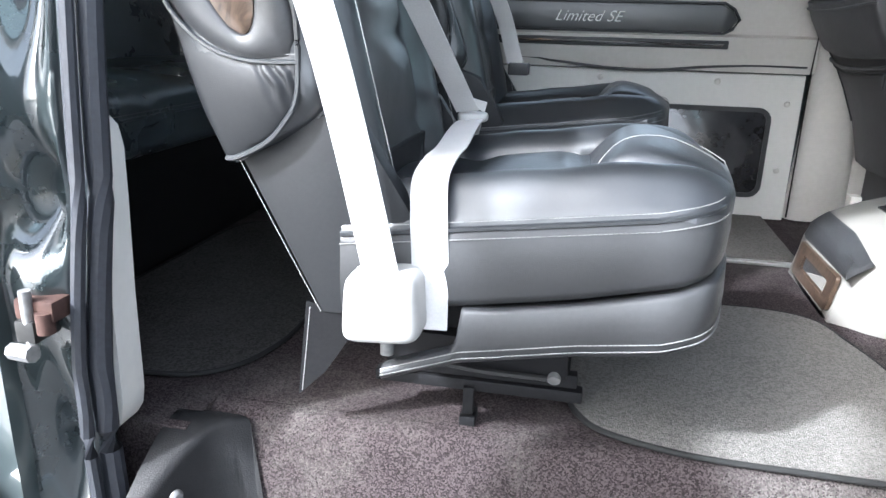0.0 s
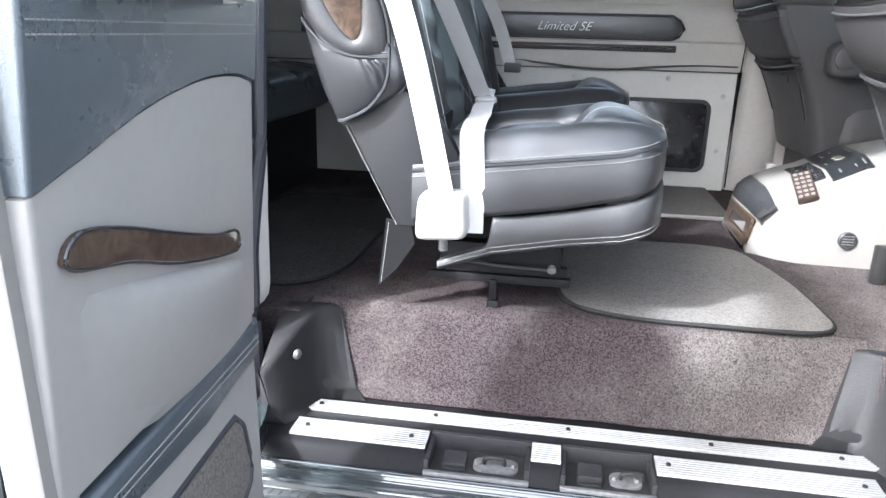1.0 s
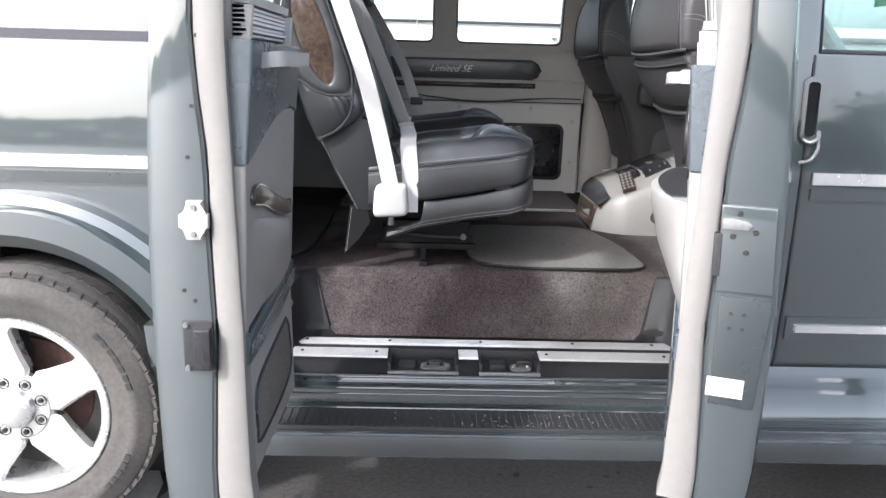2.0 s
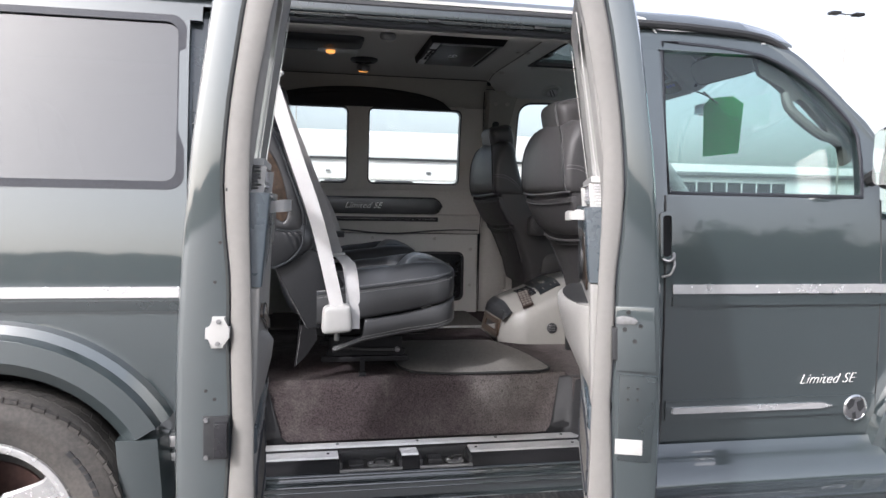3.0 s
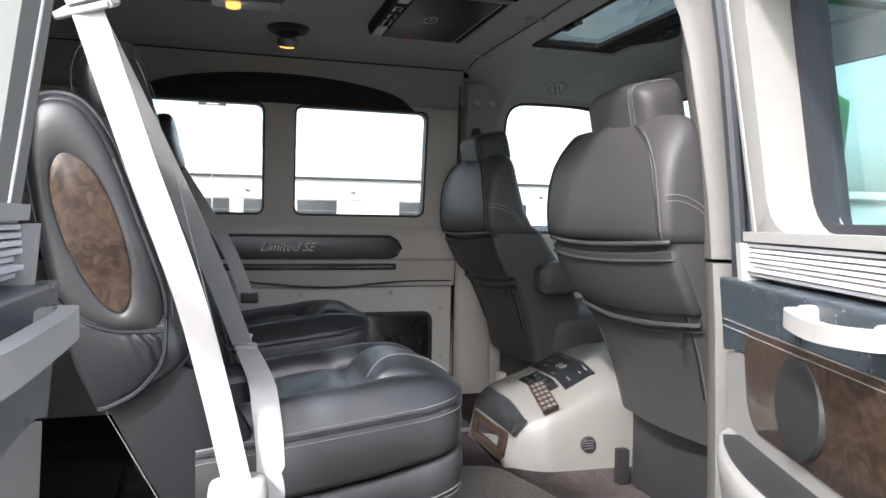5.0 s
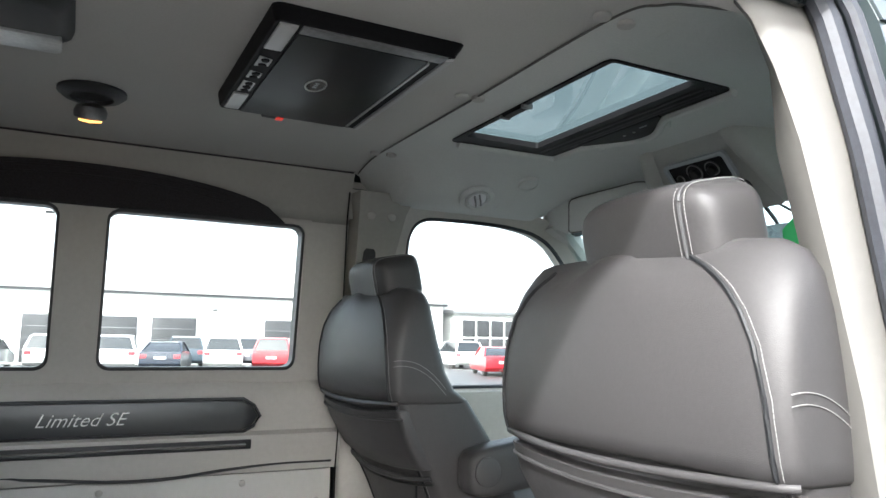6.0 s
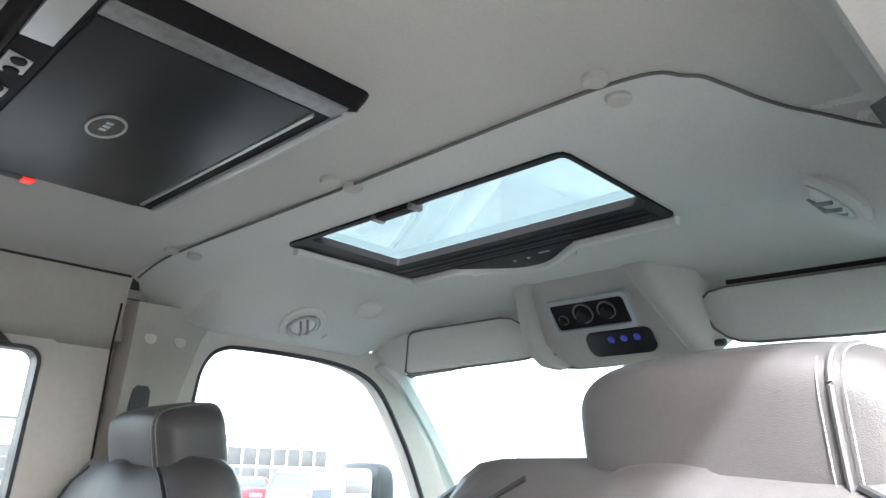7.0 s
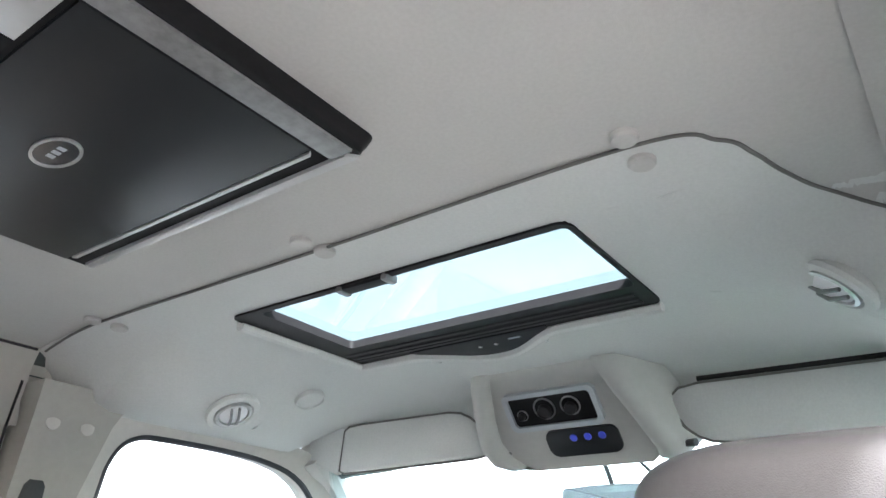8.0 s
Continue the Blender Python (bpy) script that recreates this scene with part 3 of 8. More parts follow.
b = B()
sheet(b, ws, steps(-1, 1, 12), steps(0, 1, 6), (0.005, 0, 0.004))
o = solo("window_1", b, GREEN_GLASS, "clear curved windscreen", "windscreen", kind="structure")
o.visible_shadow = False
for s in (-1, 1):
    b = B()
    y = W / 2 + s * (W / 2 - 0.10)
    tube(b, curve([(2.42, W / 2 + s * 0.885, 1.40), (2.12, W / 2 + s * 0.855, 1.75), (1.84, W / 2 + s * 0.81, 2.02), (1.70, W / 2 + s * 0.78, 2.10)]), 0.042, 10)
    part("windscreen_pillar", b, PAINT if s < 0 else BEIGE, van)
b = B()
tube(b, curve([(1.80, 0.22, 2.075), (1.83, 0.6, 2.1), (1.845, W / 2, 2.11), (1.83, W - 0.6, 2.1), (1.80, W - 0.22, 2.075)]), 0.03, 8)
part("windscreen_header", b, PAINT, van)


# ---- inside: floor, step, walls, ceiling ----
FRONT_X, BACK_X = 2.3, -2.85
b = B()


def floor_z(x, y):
    return FLOOR + 0.004 * noise.noise(Vector((x * 3, y * 3, 0.0)))


sheet(b, lambda u, v: (u, v, floor_z(u, v)), steps(BACK_X, FRONT_X, 60), steps(0.275, 1.86, 20), (0, 0, -0.05))
solo("floor", b, CARPET, "worn wine grey speckled carpet over the van floor", "floor", kind="structure", smooth=60)
b = B()
prof = [(0.275, FLOOR), (0.255, FLOOR - 0.004), (0.238, FLOOR - 0.02), (0.222, FLOOR - 0.06), (0.205, 0.66), (0.19, 0.60), (0.165, STEP)]


def riser(u, v):
    i = min(int(v), len(prof) - 2)
    t = v - i
    y, z = (prof[i][k] + (prof[i + 1][k] - prof[i][k]) * t for k in (0, 1))
    return (u, y + 0.006 * noise.noise(Vector((u * 7, v, 2.0))), z)


sheet(b, riser, steps(-0.33, 0.93, 40), steps(0, 6, 18), (0.0, 0.04, -0.04))
solo("floor_riser", b, CARPET, "carpeted riser down to the entry step", "step", kind="structure", smooth=60)
b = B()
for xa, xb, ya in ((-2.85, -1.80, 0.04), (-0.56, -0.325, 0.165), (0.925, 1.06, 0.165), (1.06, 2.1, 0.06)):
    box(b, (xa, ya, 0.60), (xb, 0.28, FLOOR), 0.0)
solo("floor_edge", b, CARPET, "carpeted floor strip beside the door step", "floor", kind="structure")

# sill: aluminium treads, black channel, rocker steps and running board
b = B()
box(b, (-0.36, 0.058, 0.44), (0.95, 0.20, 0.566), 0.003)
box(b, (-0.36, -0.046, 0.44), (0.95, 0.056, 0.530), 0.002)
for xa, xb in ((-0.36, 0.008), (0.224, 0.286), (0.474, 0.95)):
    prism(b, [(0.057, 0.531), (0.057, 0.566), (-0.014, 0.566), (-0.026, 0.561), (-0.034, 0.552), (-0.046, 0.531)], lambda u, v, w: Vector((w, u, v)), xa, xb, 0.002)
solo("sill", b, SATIN, "black plastic sill base under the treads", "sill", kind="structure")
tread = thing("sill_plate", (0.3, 0.08, STEP), "ribbed aluminium sill treads with screws", "sill plate")


def ribbed(bm, x0, x1, y0, y1, n, z=0.567, cut=(0, 0)):
    ys = steps(y0, y1, n)
    prof2 = []
    for i, y in enumerate(ys[:-1]):
        w = (ys[i + 1] - y)
        prof2 += [(y + w * 0.1, z + 0.004), (y + w * 0.25, z + 0.007), (y + w * 0.75, z + 0.007), (y + w * 0.9, z + 0.004)]
    prof2 = [(y0, z)] + prof2 + [(y1, z)]
    loft(bm, [[(x0 + cut[0] * (1 - (y - y0) / (y1 - y0)), y, h) for y, h in prof2], [(x1 - cut[1] * (1 - (y - y0) / (y1 - y0)), y, h) for y, h in prof2]])
    return bm


part("tread", ribbed(B(), -0.30, 0.91, 0.092, 0.137, 6, cut=(-0.02, -0.02)), ALU, tread, smooth=20)
for x0, x1 in ((-0.29, 0.005), (0.225, 0.285), (0.475, 0.90)):
    part("tread", ribbed(B(), x0, x1, -0.012, 0.052, 8), ALU, tread, smooth=20)
for x in (-0.26, 0.006, 0.3, 0.6, 0.86):
    part("screw", rod(B(), (x, 0.115, 0.568), (x, 0.115, 0.577), 0.006, 0.005, 10), DARK_STEEL, tread)
for x in (-0.26, -0.03, 0.5, 0.87):
    part("screw", rod(B(), (x, 0.02, 0.568), (x, 0.02, 0.577), 0.006, 0.005, 10), DARK_STEEL, tread)
for k, (x0, x1) in enumerate(((0.012, 0.22), (0.29, 0.47))):
    pocket = thing("latch_pocket", ((x0 + x1) / 2, 0, 0.52), "black sill recess with a dusty door latch striker", "latch", "sill latches")
    b = B()
    box(b, (x0 - 0.002, 0.050, 0.53), (x1 + 0.002, 0.060, 0.571), 0.002)
    box(b, (x0 - 0.004, -0.040, 0.53), (x0 + 0.006, 0.052, 0.562), 0.002)
    box(b, (x1 - 0.006, -0.040, 0.53), (x1 + 0.004, 0.052, 0.562), 0.002)
    part("rim", b, BLACK_PL, pocket)
    b = B()
    box(b, (x0 - 0.004, -0.052, 0.5305), (x1 + 0.004, -0.041, 0.541), 0.003)
    part("front_lip", b, STEEL, pocket, "worn grey front lip")
    b = B()
    box(b, (x0 + 0.005, -0.042, 0.5305), (x1 - 0.005, 0.051, 0.534), 0.0)
    part("bed", b, DARK_STEEL, pocket)
    b = B()
    box(b, (x0 + 0.03, -0.02, 0.533), (x0 + 0.08, 0.03, 0.546 + 0.006 * k), 0.003)
    box(b, (x0 + 0.032, -0.027, 0.533), (x0 + 0.078, -0.021, 0.538), 0.001)
    part("plate", b, BLACK_PL, pocket)
    b = B()
    prism(b, rounded(x0 + 0.095, x1 - 0.02, -0.022, 0.026, 0.018), lambda u, v, w: Vector((u, v, w)), 0.533, 0.540, 0.002)
    part("striker_plate", b, STEEL, pocket, "dusty striker plate")
    b = B()
    tube(b, curve([(x0 + 0.118, 0.002, 0.538), (x0 + 0.122, 0.002, 0.553), (x0 + 0.155, 0.002, 0.555), (x0 + 0.16, 0.002, 0.539)]), 0.0045, 8)
    part("striker", b, DARK_STEEL, pocket)
    for dx in (0.105, x1 - x0 - 0.03):
        part("bolt", rod(B(), (x0 + dx, 0.002, 0.539), (x0 + dx, 0.002, 0.546), 0.008, 0.006, 6), STEEL, pocket)
b = B()
loft(b, [[(x, y, z) for y, z in ((0.0, 0.529), (-0.052, 0.529), (-0.060, 0.524), (-0.050, 0.516), (-0.056, 0.505), (-0.075, 0.498), (-0.078, 0.478), (-0.062, 0.47), (-0.066, 0.445), (-0.085, 0.438), (-0.088, 0.42), (0.1, 0.40))] for x in (-0.42, 0.97)])
rocker = solo("rocker", b, ROCKER, "stepped painted rocker panel under the door", "rocker panel", kind="structure", smooth=20)
for y, z, r in ((-0.057, 0.525, 0.004), (-0.056, 0.508, 0.003), (-0.077, 0.497, 0.005), (-0.077, 0.478, 0.003), (-0.086, 0.437, 0.005)):
    part("bead", tube(B(), [(-0.42, y, z), (0.97, y, z)], r, 8), ROCKER, rocker)
board = thing("running_board", (0.3, -0.15, 0.4), "dark painted running board with ribbed rubber tread", "running board")
b = B()
loft(b, [[(x, y, z) for y, z in ((-0.07, 0.432), (-0.19, 0.425), (-0.212, 0.413), (-0.22, 0.385), (-0.212, 0.345), (-0.19, 0.335), (-0.05, 0.34))] for x in (-0.56, -0.5, 2.05, 2.12)])
part("body", b, ROCKER, board)
b = B()
box(b, (-0.50, -0.196, 0.417), (1.03, -0.074, 0.4335), 0.003)
part("tread", b, BLACK_PL, board)
b = B()
for i in range(66):
    x = -0.46 + i * 0.0223
    box(b, (x, -0.190, 0.432), (x + 0.010, -0.082, 0.4365))
part("rib", b, BLACK_PL, board)
b = B()
rg = random.Random(5)
for k in range(170):
    x, y, r = rg.gauss(0.45, 0.24), rg.uniform(-0.19, -0.08), rg.uniform(0.0012, 0.0035)
    if -0.3 < x < 0.9:
        bmesh.ops.create_icosphere(b, subdivisions=1, radius=r, matrix=Matrix.Translation((x, y, 0.4365 + r * 0.6)) @ Matrix.Diagonal((1.0, rg.uniform(0.6, 1.0), 0.6, 1.0)))
tagged(solo("grit", b, GRIT, "loose grit scattered over the running board tread", "grit", kind="stuff", smooth=0), "loose grit scattered over the running board tread", "grit", kind="stuff")

# door frame round the opening
for side, x, s in (("rear", -0.412, 1), ("front", 1.05, -1)):
    b = B()
    rings = []
    for z in ZS[3:]:
        y = flank(z)
        lip = [(x - 0.045 * s, y + 0.0, z), (x + 0.012 * s, y + 0.005, z), (x + 0.012 * s, y + 0.03, z)] if s < 0 else [(x - 0.05, y + 0.10, z), (x + 0.002, y + 0.082, z)]
        rings.append(lip + [(x + 0.02 * s, y + 0.075, z), (x - 0.02 * s, y + 0.13, z), (x - 0.06 * s, y + 0.13, z)])
    loft(b, rings)
    solo("door_frame", b, PAINT_DARKER if s > 0 else PAINT, "painted steel door frame", "door frame", kind="structure")
    b = B()
    pts = [(x + s * between(((0.57, 0.012), (0.8, 0.007), (0.92, 0.009), (1.04, 0.022), (1.16, 0.038), (1.4, 0.042), (1.9, 0.048)), z), flank(z) + (0.075 if s > 0 else 0.045), z) for z in steps(0.57, 2.10, 44)]
    tube(b, pts, 0.017, 10)
    tube(b, [(p[0] - 0.012 * s, p[1] - 0.028, p[2]) for p in pts], 0.010, 8)
    solo("door_seal", b, RUBBER, "ribbed rubber door seal", "door seal", kind="structure")
# pressed jamb behind the open rear door
def jamb(u, z):
    """The jamb's face: u from the outer skin to the seal."""
    x = between(((0.0, -0.505), (0.08, -0.50), (0.16, -0.49), (0.55, -0.445), (0.85, -0.418), (1.0, -0.405)), u)
    y = flank(z) + between(((0.0, 0.002), (0.08, 0.028), (0.16, 0.034), (0.55, 0.040), (0.85, 0.052), (1.0, 0.078)), u)
    mid = math.exp(-((u - 0.5) / 0.24) ** 4)
    for z0, h, d in ((1.44, 0.13, 0.022), (1.17, 0.075, 0.03), (0.80, 0.14, 0.02)):
        y += 2.4 * d * math.exp(-((u - 0.5) / 0.26) ** 2) * math.exp(-((z - z0) / h) ** 2)
    y -= 0.02 * math.exp(-((u - 0.5) / 0.3) ** 2) * math.exp(-((z - 1.055) / 0.035) ** 2)
    return (x, y, z)


b = B()
sheet(b, jamb, steps(0, 1, 26), steps(0.50, 2.105, 112), (-0.006, 0.012, 0))
solo("door_jamb", b, PAINT_DARKER, "pressed painted steel jamb of the rear side door", "door frame", kind="structure", smooth=60)
check = thing("door_check", (-0.45, 0.03, 1.0), "rusty door check bracket on the jamb", "door check")
b = B()
box(b, (-0.475, 0.028, 1.005), (-0.415, 0.066, 1.035), 0.005)
part("bracket", b, RUST, check)
b = B()
box(b, (-0.47, 0.018, 0.975), (-0.44, 0.07, 1.008), 0.005)
part("bracket", b, DARK_STEEL, check)
part("pin", rod(B(), (-0.452, 0.026, 0.955), (-0.452, 0.026, 1.05), 0.008), STEEL, check)
part("roller", rod(B(), (-0.43, 0.03, 0.99), (-0.43, 0.03, 1.02), 0.012), RUST, check)
b = B()
tube(b, [(-0.48, 0.02, 0.962), (-0.44, 0.012, 0.965)], 0.012, 8)
part("arm", b, STEEL, check)
b = B()
for y0, y1, z0, z1 in ((0.135, 0.16, 2.118, 2.15), (0.152, 0.185, 2.106, 2.14), (0.178, 0.205, 2.098, 2.128), (0.198, 0.235, 2.092, 2.12)):
    box(b, (-0.40, y0, z0), (0.99, y1, z1), 0.006)
solo("door_header", b, PAINT_DARKER, "stepped painted steel door header", "door frame", kind="structure")
b = B()
tube(b, [(-0.38, 0.186, 2.100), (0.97, 0.186, 2.100)], 0.009, 8)
solo("door_seal", b, RUBBER, "rubber seal under the door header", "door seal", kind="structure")
for x in (0.02, 0.32, 0.72):
    b = B()
    box(b, (x, 0.140, 2.108), (x + 0.045, 0.165, 2.12), 0.003)
    solo("header_clip", b, BLACK_PL, "small black clip on the door header", "clip", "header clips")

# inner trim by the opening
b = B()
loft(b, [[(x, flank(z) + 0.105, z), (x + 0.0, flank(z) + 0.16, z), (-0.46, flank(z) + 0.16, z), (-0.46, flank(z) + 0.105, z)] for z, x in ((0.79, -0.415), (0.81, -0.402), (0.84, -0.397), (1.0, -0.395), (1.15, -0.392), (1.22, -0.393), (1.25, -0.400), (1.265, -0.415))])
solo("trim_rear_post", b, BEIGE, "light grey plastic trim on the rear door post", "trim", kind="structure")
b = B()
loft(b, [[(-0.425, flank(z) + 0.11, z), (-0.425, flank(z) + 0.17, z), (-0.50, flank(z) + 0.17, z), (-0.50, flank(z) + 0.11, z)] for z in (1.29, 1.5, 1.8, 2.0, 2.10)])
solo("trim_rear_post", b, BEIGE_WARM, "stone coloured upper trim on the rear door post", "trim", kind="structure")


def post_trim(bm, rows):
    """The trim on the front door post; rows give its inner edge by height."""
    def slim(z, d):
        return d - (d - 0.088) * min(1.0, max(0.0, (z - 1.9) / 0.12))
    return loft(bm, [[(x + 0.05, flank(z) + 0.062, z), (x + 0.03, flank(z) + 0.062, z), (x + 0.008, flank(z) + 0.068, z), (x, flank(z) + 0.078, z), (x + 0.012, flank(z) + slim(z, 0.12), z), (x + 0.06, flank(z) + slim(z, 0.15), z), (1.12, flank(z) + slim(z, 0.15), z), (1.12, flank(z) + 0.062, z)] for z, x in rows])


solo("trim_front_post", post_trim(B(), ((1.475, 0.962), (1.6, 0.958), (1.75, 0.948), (1.9, 0.934), (1.95, 0.928), (2.0, 0.92), (2.06, 0.90), (2.11, 0.87))), DIMMED_TRIM, "light grey upper trim on the front door post, darkened against the sun", "trim", kind="structure", smooth=50)
solo("trim_front_post", post_trim(B(), ((0.79, 0.966), (1.0, 0.966), (1.3, 0.966), (1.466, 0.964))), DIMMED_TRIM, "stone coloured lower trim on the front door post, darkened against the sun", "trim", kind="structure", smooth=50)
# kick pads at both ends of the step
for s, x in ((1, -0.345), (-1, 0.985)):
    kick = thing("kick_pad", (x, 0.1, 0.58), "scuffed black plastic kick pad beside the entry step", "kick pad", "kick pads")
    b = B()
    rings = []
    for y, w, h, g in ((0.02, -0.008, 0.69, 0.012), (0.05, 0.01, 0.712, 0.012), (0.085, 0.022, 0.735, 0.012), (0.12, 0.035, 0.756, 0.012), (0.15, 0.047, 0.770, 0.013), (0.172, 0.056, 0.778, 0.016), (0.188, 0.066, 0.781, 0.026), (0.204, 0.08, 0.781, 0.040), (0.216, 0.09, 0.78, 0.047), (0.228, 0.099, 0.776, 0.05)):
        hug = lambda q: [(a, min(c, between(((0.568, 0.155), (0.60, 0.18), (0.66, 0.197), (0.72, 0.214), (0.76, 0.229), (0.8, 0.24)), e)), e) for a, c, e in q]
        rings.append(hug([(x - 0.02 * s, y, 0.568), (x + (w + g + 0.03) * s, y, 0.568), (x + (w + g) * s, y, 0.592), (x + w * s, y, h - 0.012), (x + (w - 0.006) * s, y, h - 0.003), (x + (w - 0.016) * s, y, h), (x - 0.02 * s, y, h)]))
    loft(b, rings)
    part("shell", b, KICK, kick, smooth=60)
    part("rivet", lathe(B(), (x + 0.034 * s, 0.10, 0.70), (0.94 * s, -0.35, 0), [(0.012, 0.0), (0.012, 0.004), (0.008, 0.008), (0.0, 0.009)], 14), STEEL, kick)


# far inner wall: lower panel, window band and upper cove
def wall_block(bm, x0, x1, rows, depth=0.045, nx=1):
    return sheet(bm, lambda u, v: (u, between([(z, y) for y, z in rows], v), v), steps(x0, x1, nx), [z for _, z in rows], (0, depth, 0))


LOW = [(1.832, FLOOR), (1.832, 1.0), (1.832, 1.262)]
MID = [(1.812, 1.268), (1.80, 1.30), (1.80, 1.375), (1.828, 1.385), (1.83, 1.47), (1.838, 1.50), (1.87, 1.53)]
UP = [(1.868, 1.526), (1.80, 2.025)]
COVE = [(1.80, 2.022), (1.776, 2.05), (1.764, 2.10), (1.756, 2.15), (1.738, 2.19)]
b = B()
wall_block(b, -2.85, 0.928, LOW)
solo("wall_side", b, BEIGE, "light grey lower side wall panel", "wall", kind="structure")
b = B()
wall_block(b, -2.85, 0.945, MID)
solo("wall_belt", b, BEIGE_WARM, "moulded stone coloured belt panel under the windows", "wall", kind="structure")
b = B()
wall_block(b, -2.85, -0.44, UP, 0.03)
wall_block(b, 0.148, 0.232, UP, 0.03)
wall_block(b, 0.828, 0.95, UP, 0.03)
solo("wall_window_posts", b, BEIGE_WARM, "stone coloured posts between the side windows", "wall", kind="structure")
b = B()
wall_block(b, -2.85, 0.945, COVE, 0.03)
solo("wall_cove", b, COVE_VINYL, "padded cove above the side windows", "wall", kind="structure", smooth=60)


def on_win(u, v, w):
    return Vector((u, 1.868 - (v - 1.526) * 0.1363 + 0.0205 + w, v))


for i, (x0, x1) in enumerate(((-0.42, 0.13), (0.25, 0.808))):
    b = B()
    ring_frame(b, on_win, rounded(x0 - 0.030, x1 + 0.030, 1.520, 2.030, 0.030), rounded(x0 - 0.002, x1 + 0.002, 1.560, 2.010, 0.034), -0.024, 0.03)
    win = solo(f"window_{i + 2}", b, BEIGE_WARM, "side window in a rounded trim frame with a rubber gasket", "window", kind="structure")
    b = B()
    ring_frame(b, on_win, rounded(x0 - 0.004, x1 + 0.004, 1.558, 2.012, 0.034), rounded(x0 + 0.006, x1 - 0.006, 1.570, 2.002, 0.028), -0.016, 0.034)
    part("gasket", b, BLACK_PL, win)
    b = B()
    prism(b, rounded(x0 - 0.01, x1 + 0.01, 1.555, 2.02, 0.04), on_win, 0.01, 0.015)
    o = part("pane", b, GLASS, win)
    o.visible_shadow = False

# dark brow over the windows
b = B()
top = [(x, 2.018 + 0.097 * math.sqrt(max(0.0, 1 - ((x - 0.19) / 0.53) ** 2)) ** 1.2) for x in steps(-0.34, 0.72, 28)]
prism(b, [(-0.36, 2.008)] + top + [(0.74, 2.008)], lambda u, v, w: Vector((u, between([(z, y) for y, z in COVE], v) + w, v)), -0.002, -0.022, 0.006)
brow = solo("window_valance", b, BROW, "dark brown arched fabric valance over the side windows", "valance")
b = B()
for off in (0.016, 0.034):
    tube(b, [(x, between([(z, y) for y, z in COVE], z - off) - 0.024, z - off) for x, z in top[4:-4]], 0.004, 6)
part("piping", b, BROW, brow)

# belt panel details
pan = thing("wall_inlay", (0.2, 1.82, 1.43), "charcoal leather inlay with silver script on the wall panel", "wall inlay")
b = B()


def tip(x0, x1, z0, z1):
    h = (z1 - z0) / 2
    return [(x0, z0), (x1 - 0.05, z0), (x1 - 0.018, z0 + h * 0.35), (x1, z0 + h * 0.95), (x1 - 0.018, z1 - h * 0.4), (x1 - 0.05, z1), (x0, z1)]


on_belt = lambda u, v, w: Vector((u, 1.829 + w, v))
prism(b, tip(-0.9, 0.695, 1.387, 1.475), on_belt, 0.0, -0.012, 0.006)
part("inlay", b, LEATHER, pan)
b = B()
o2 = [Vector((u, 1.822, v)) for u, v in tip(-0.9, 0.70, 1.383, 1.479)]
tube(b, o2 + [o2[0]], 0.005, 6)
part("trim_bead", b, BLACK_PL, pan)
words("Limited SE", 0.05, LETTER, pose(0.112, 1.816, 1.415, 90, 0, 0), "lettering", pan, "silver script lettering", 1.02, thin=0.008)
bar = thing("wall_trim_bar", (0.3, 1.79, 1.352), "slim chrome bar in a black slot along the wall", "trim bar")
b = B()
box(b, (-0.08, 1.79, 1.338), (0.672, 1.802, 1.365), 0.004)
part("slot", b, BLACK_PL, bar)
b = B()
tube(b, [(-0.06, 1.789, 1.351), (0.655, 1.789, 1.351)], 0.0055, 8)
part("bar", b, CHROME, bar)
# seam line between belt panel and lower wall
b = B()
tube(b, curve([(-0.9, 1.806, 1.30), (-0.05, 1.806, 1.297), (0.12, 1.806, 1.285), (0.30, 1.806, 1.268), (0.45, 1.806, 1.266), (0.60, 1.806, 1.28), (0.75, 1.806, 1.29), (0.92, 1.806, 1.29)]), 0.0045, 6)
solo("trim_seam", b, BLACK_PL, "dark shadow seam along the wall panel", "trim", kind="structure")
b = B()
pk = lambda u, v, w: Vector((u, 1.832 + w, v))
prism(b, rounded(0.455, 0.835, 0.862, 1.148, 0.035), pk, 0.002, -0.004, 0.002)
hatch = solo("wall_pocket", b, GLOSS_BLACK, "scratched black plastic pocket panel low on the wall", "pocket")
b = B()
ring_frame(b, pk, rounded(0.447, 0.843, 0.854, 1.156, 0.042), rounded(0.462, 0.828, 0.869, 1.141, 0.03), 0.001, -0.009)
part("rim", b, BLACK_PL, hatch)
for x, z in ((0.28, 1.235), (0.66, 1.235), (0.885, 1.17), (0.885, 0.95)):
    b = B()
    lathe(b, (x, 1.832, z), (0, -1, 0), [(0.010, 0), (0.009, 0.004), (0.004, 0.006), (0, 0.006)], 12)
    solo("trim_button", b, BEIGE_WARM, "round plastic fastener on the wall panel", "button", "wall fasteners")

# far door post trim ahead of the wall, with its belt guide
b = B()
rows = [(0.79, 0.93, 1.12, 1.80), (0.85, 0.93, 1.12, 1.80), (1.0, 0.935, 1.11, 1.79), (1.2, 0.945, 1.09, 1.775), (1.4, 0.95, 1.07, 1.78), (1.5, 0.955, 1.06, 1.80)]
loft(b, [[(x0, 1.84, z), (x0 + 0.005, y + 0.02, z), (x0 + 0.035, y, z), (x1 - 0.03, y, z), (x1, y + 0.03, z), (x1, 1.88, z)] for z, x0, x1, y in rows])
solo("trim_far_post", b, BEIGE_WARM, "moulded stone coloured lower door post trim", "trim", kind="structure", smooth=50)
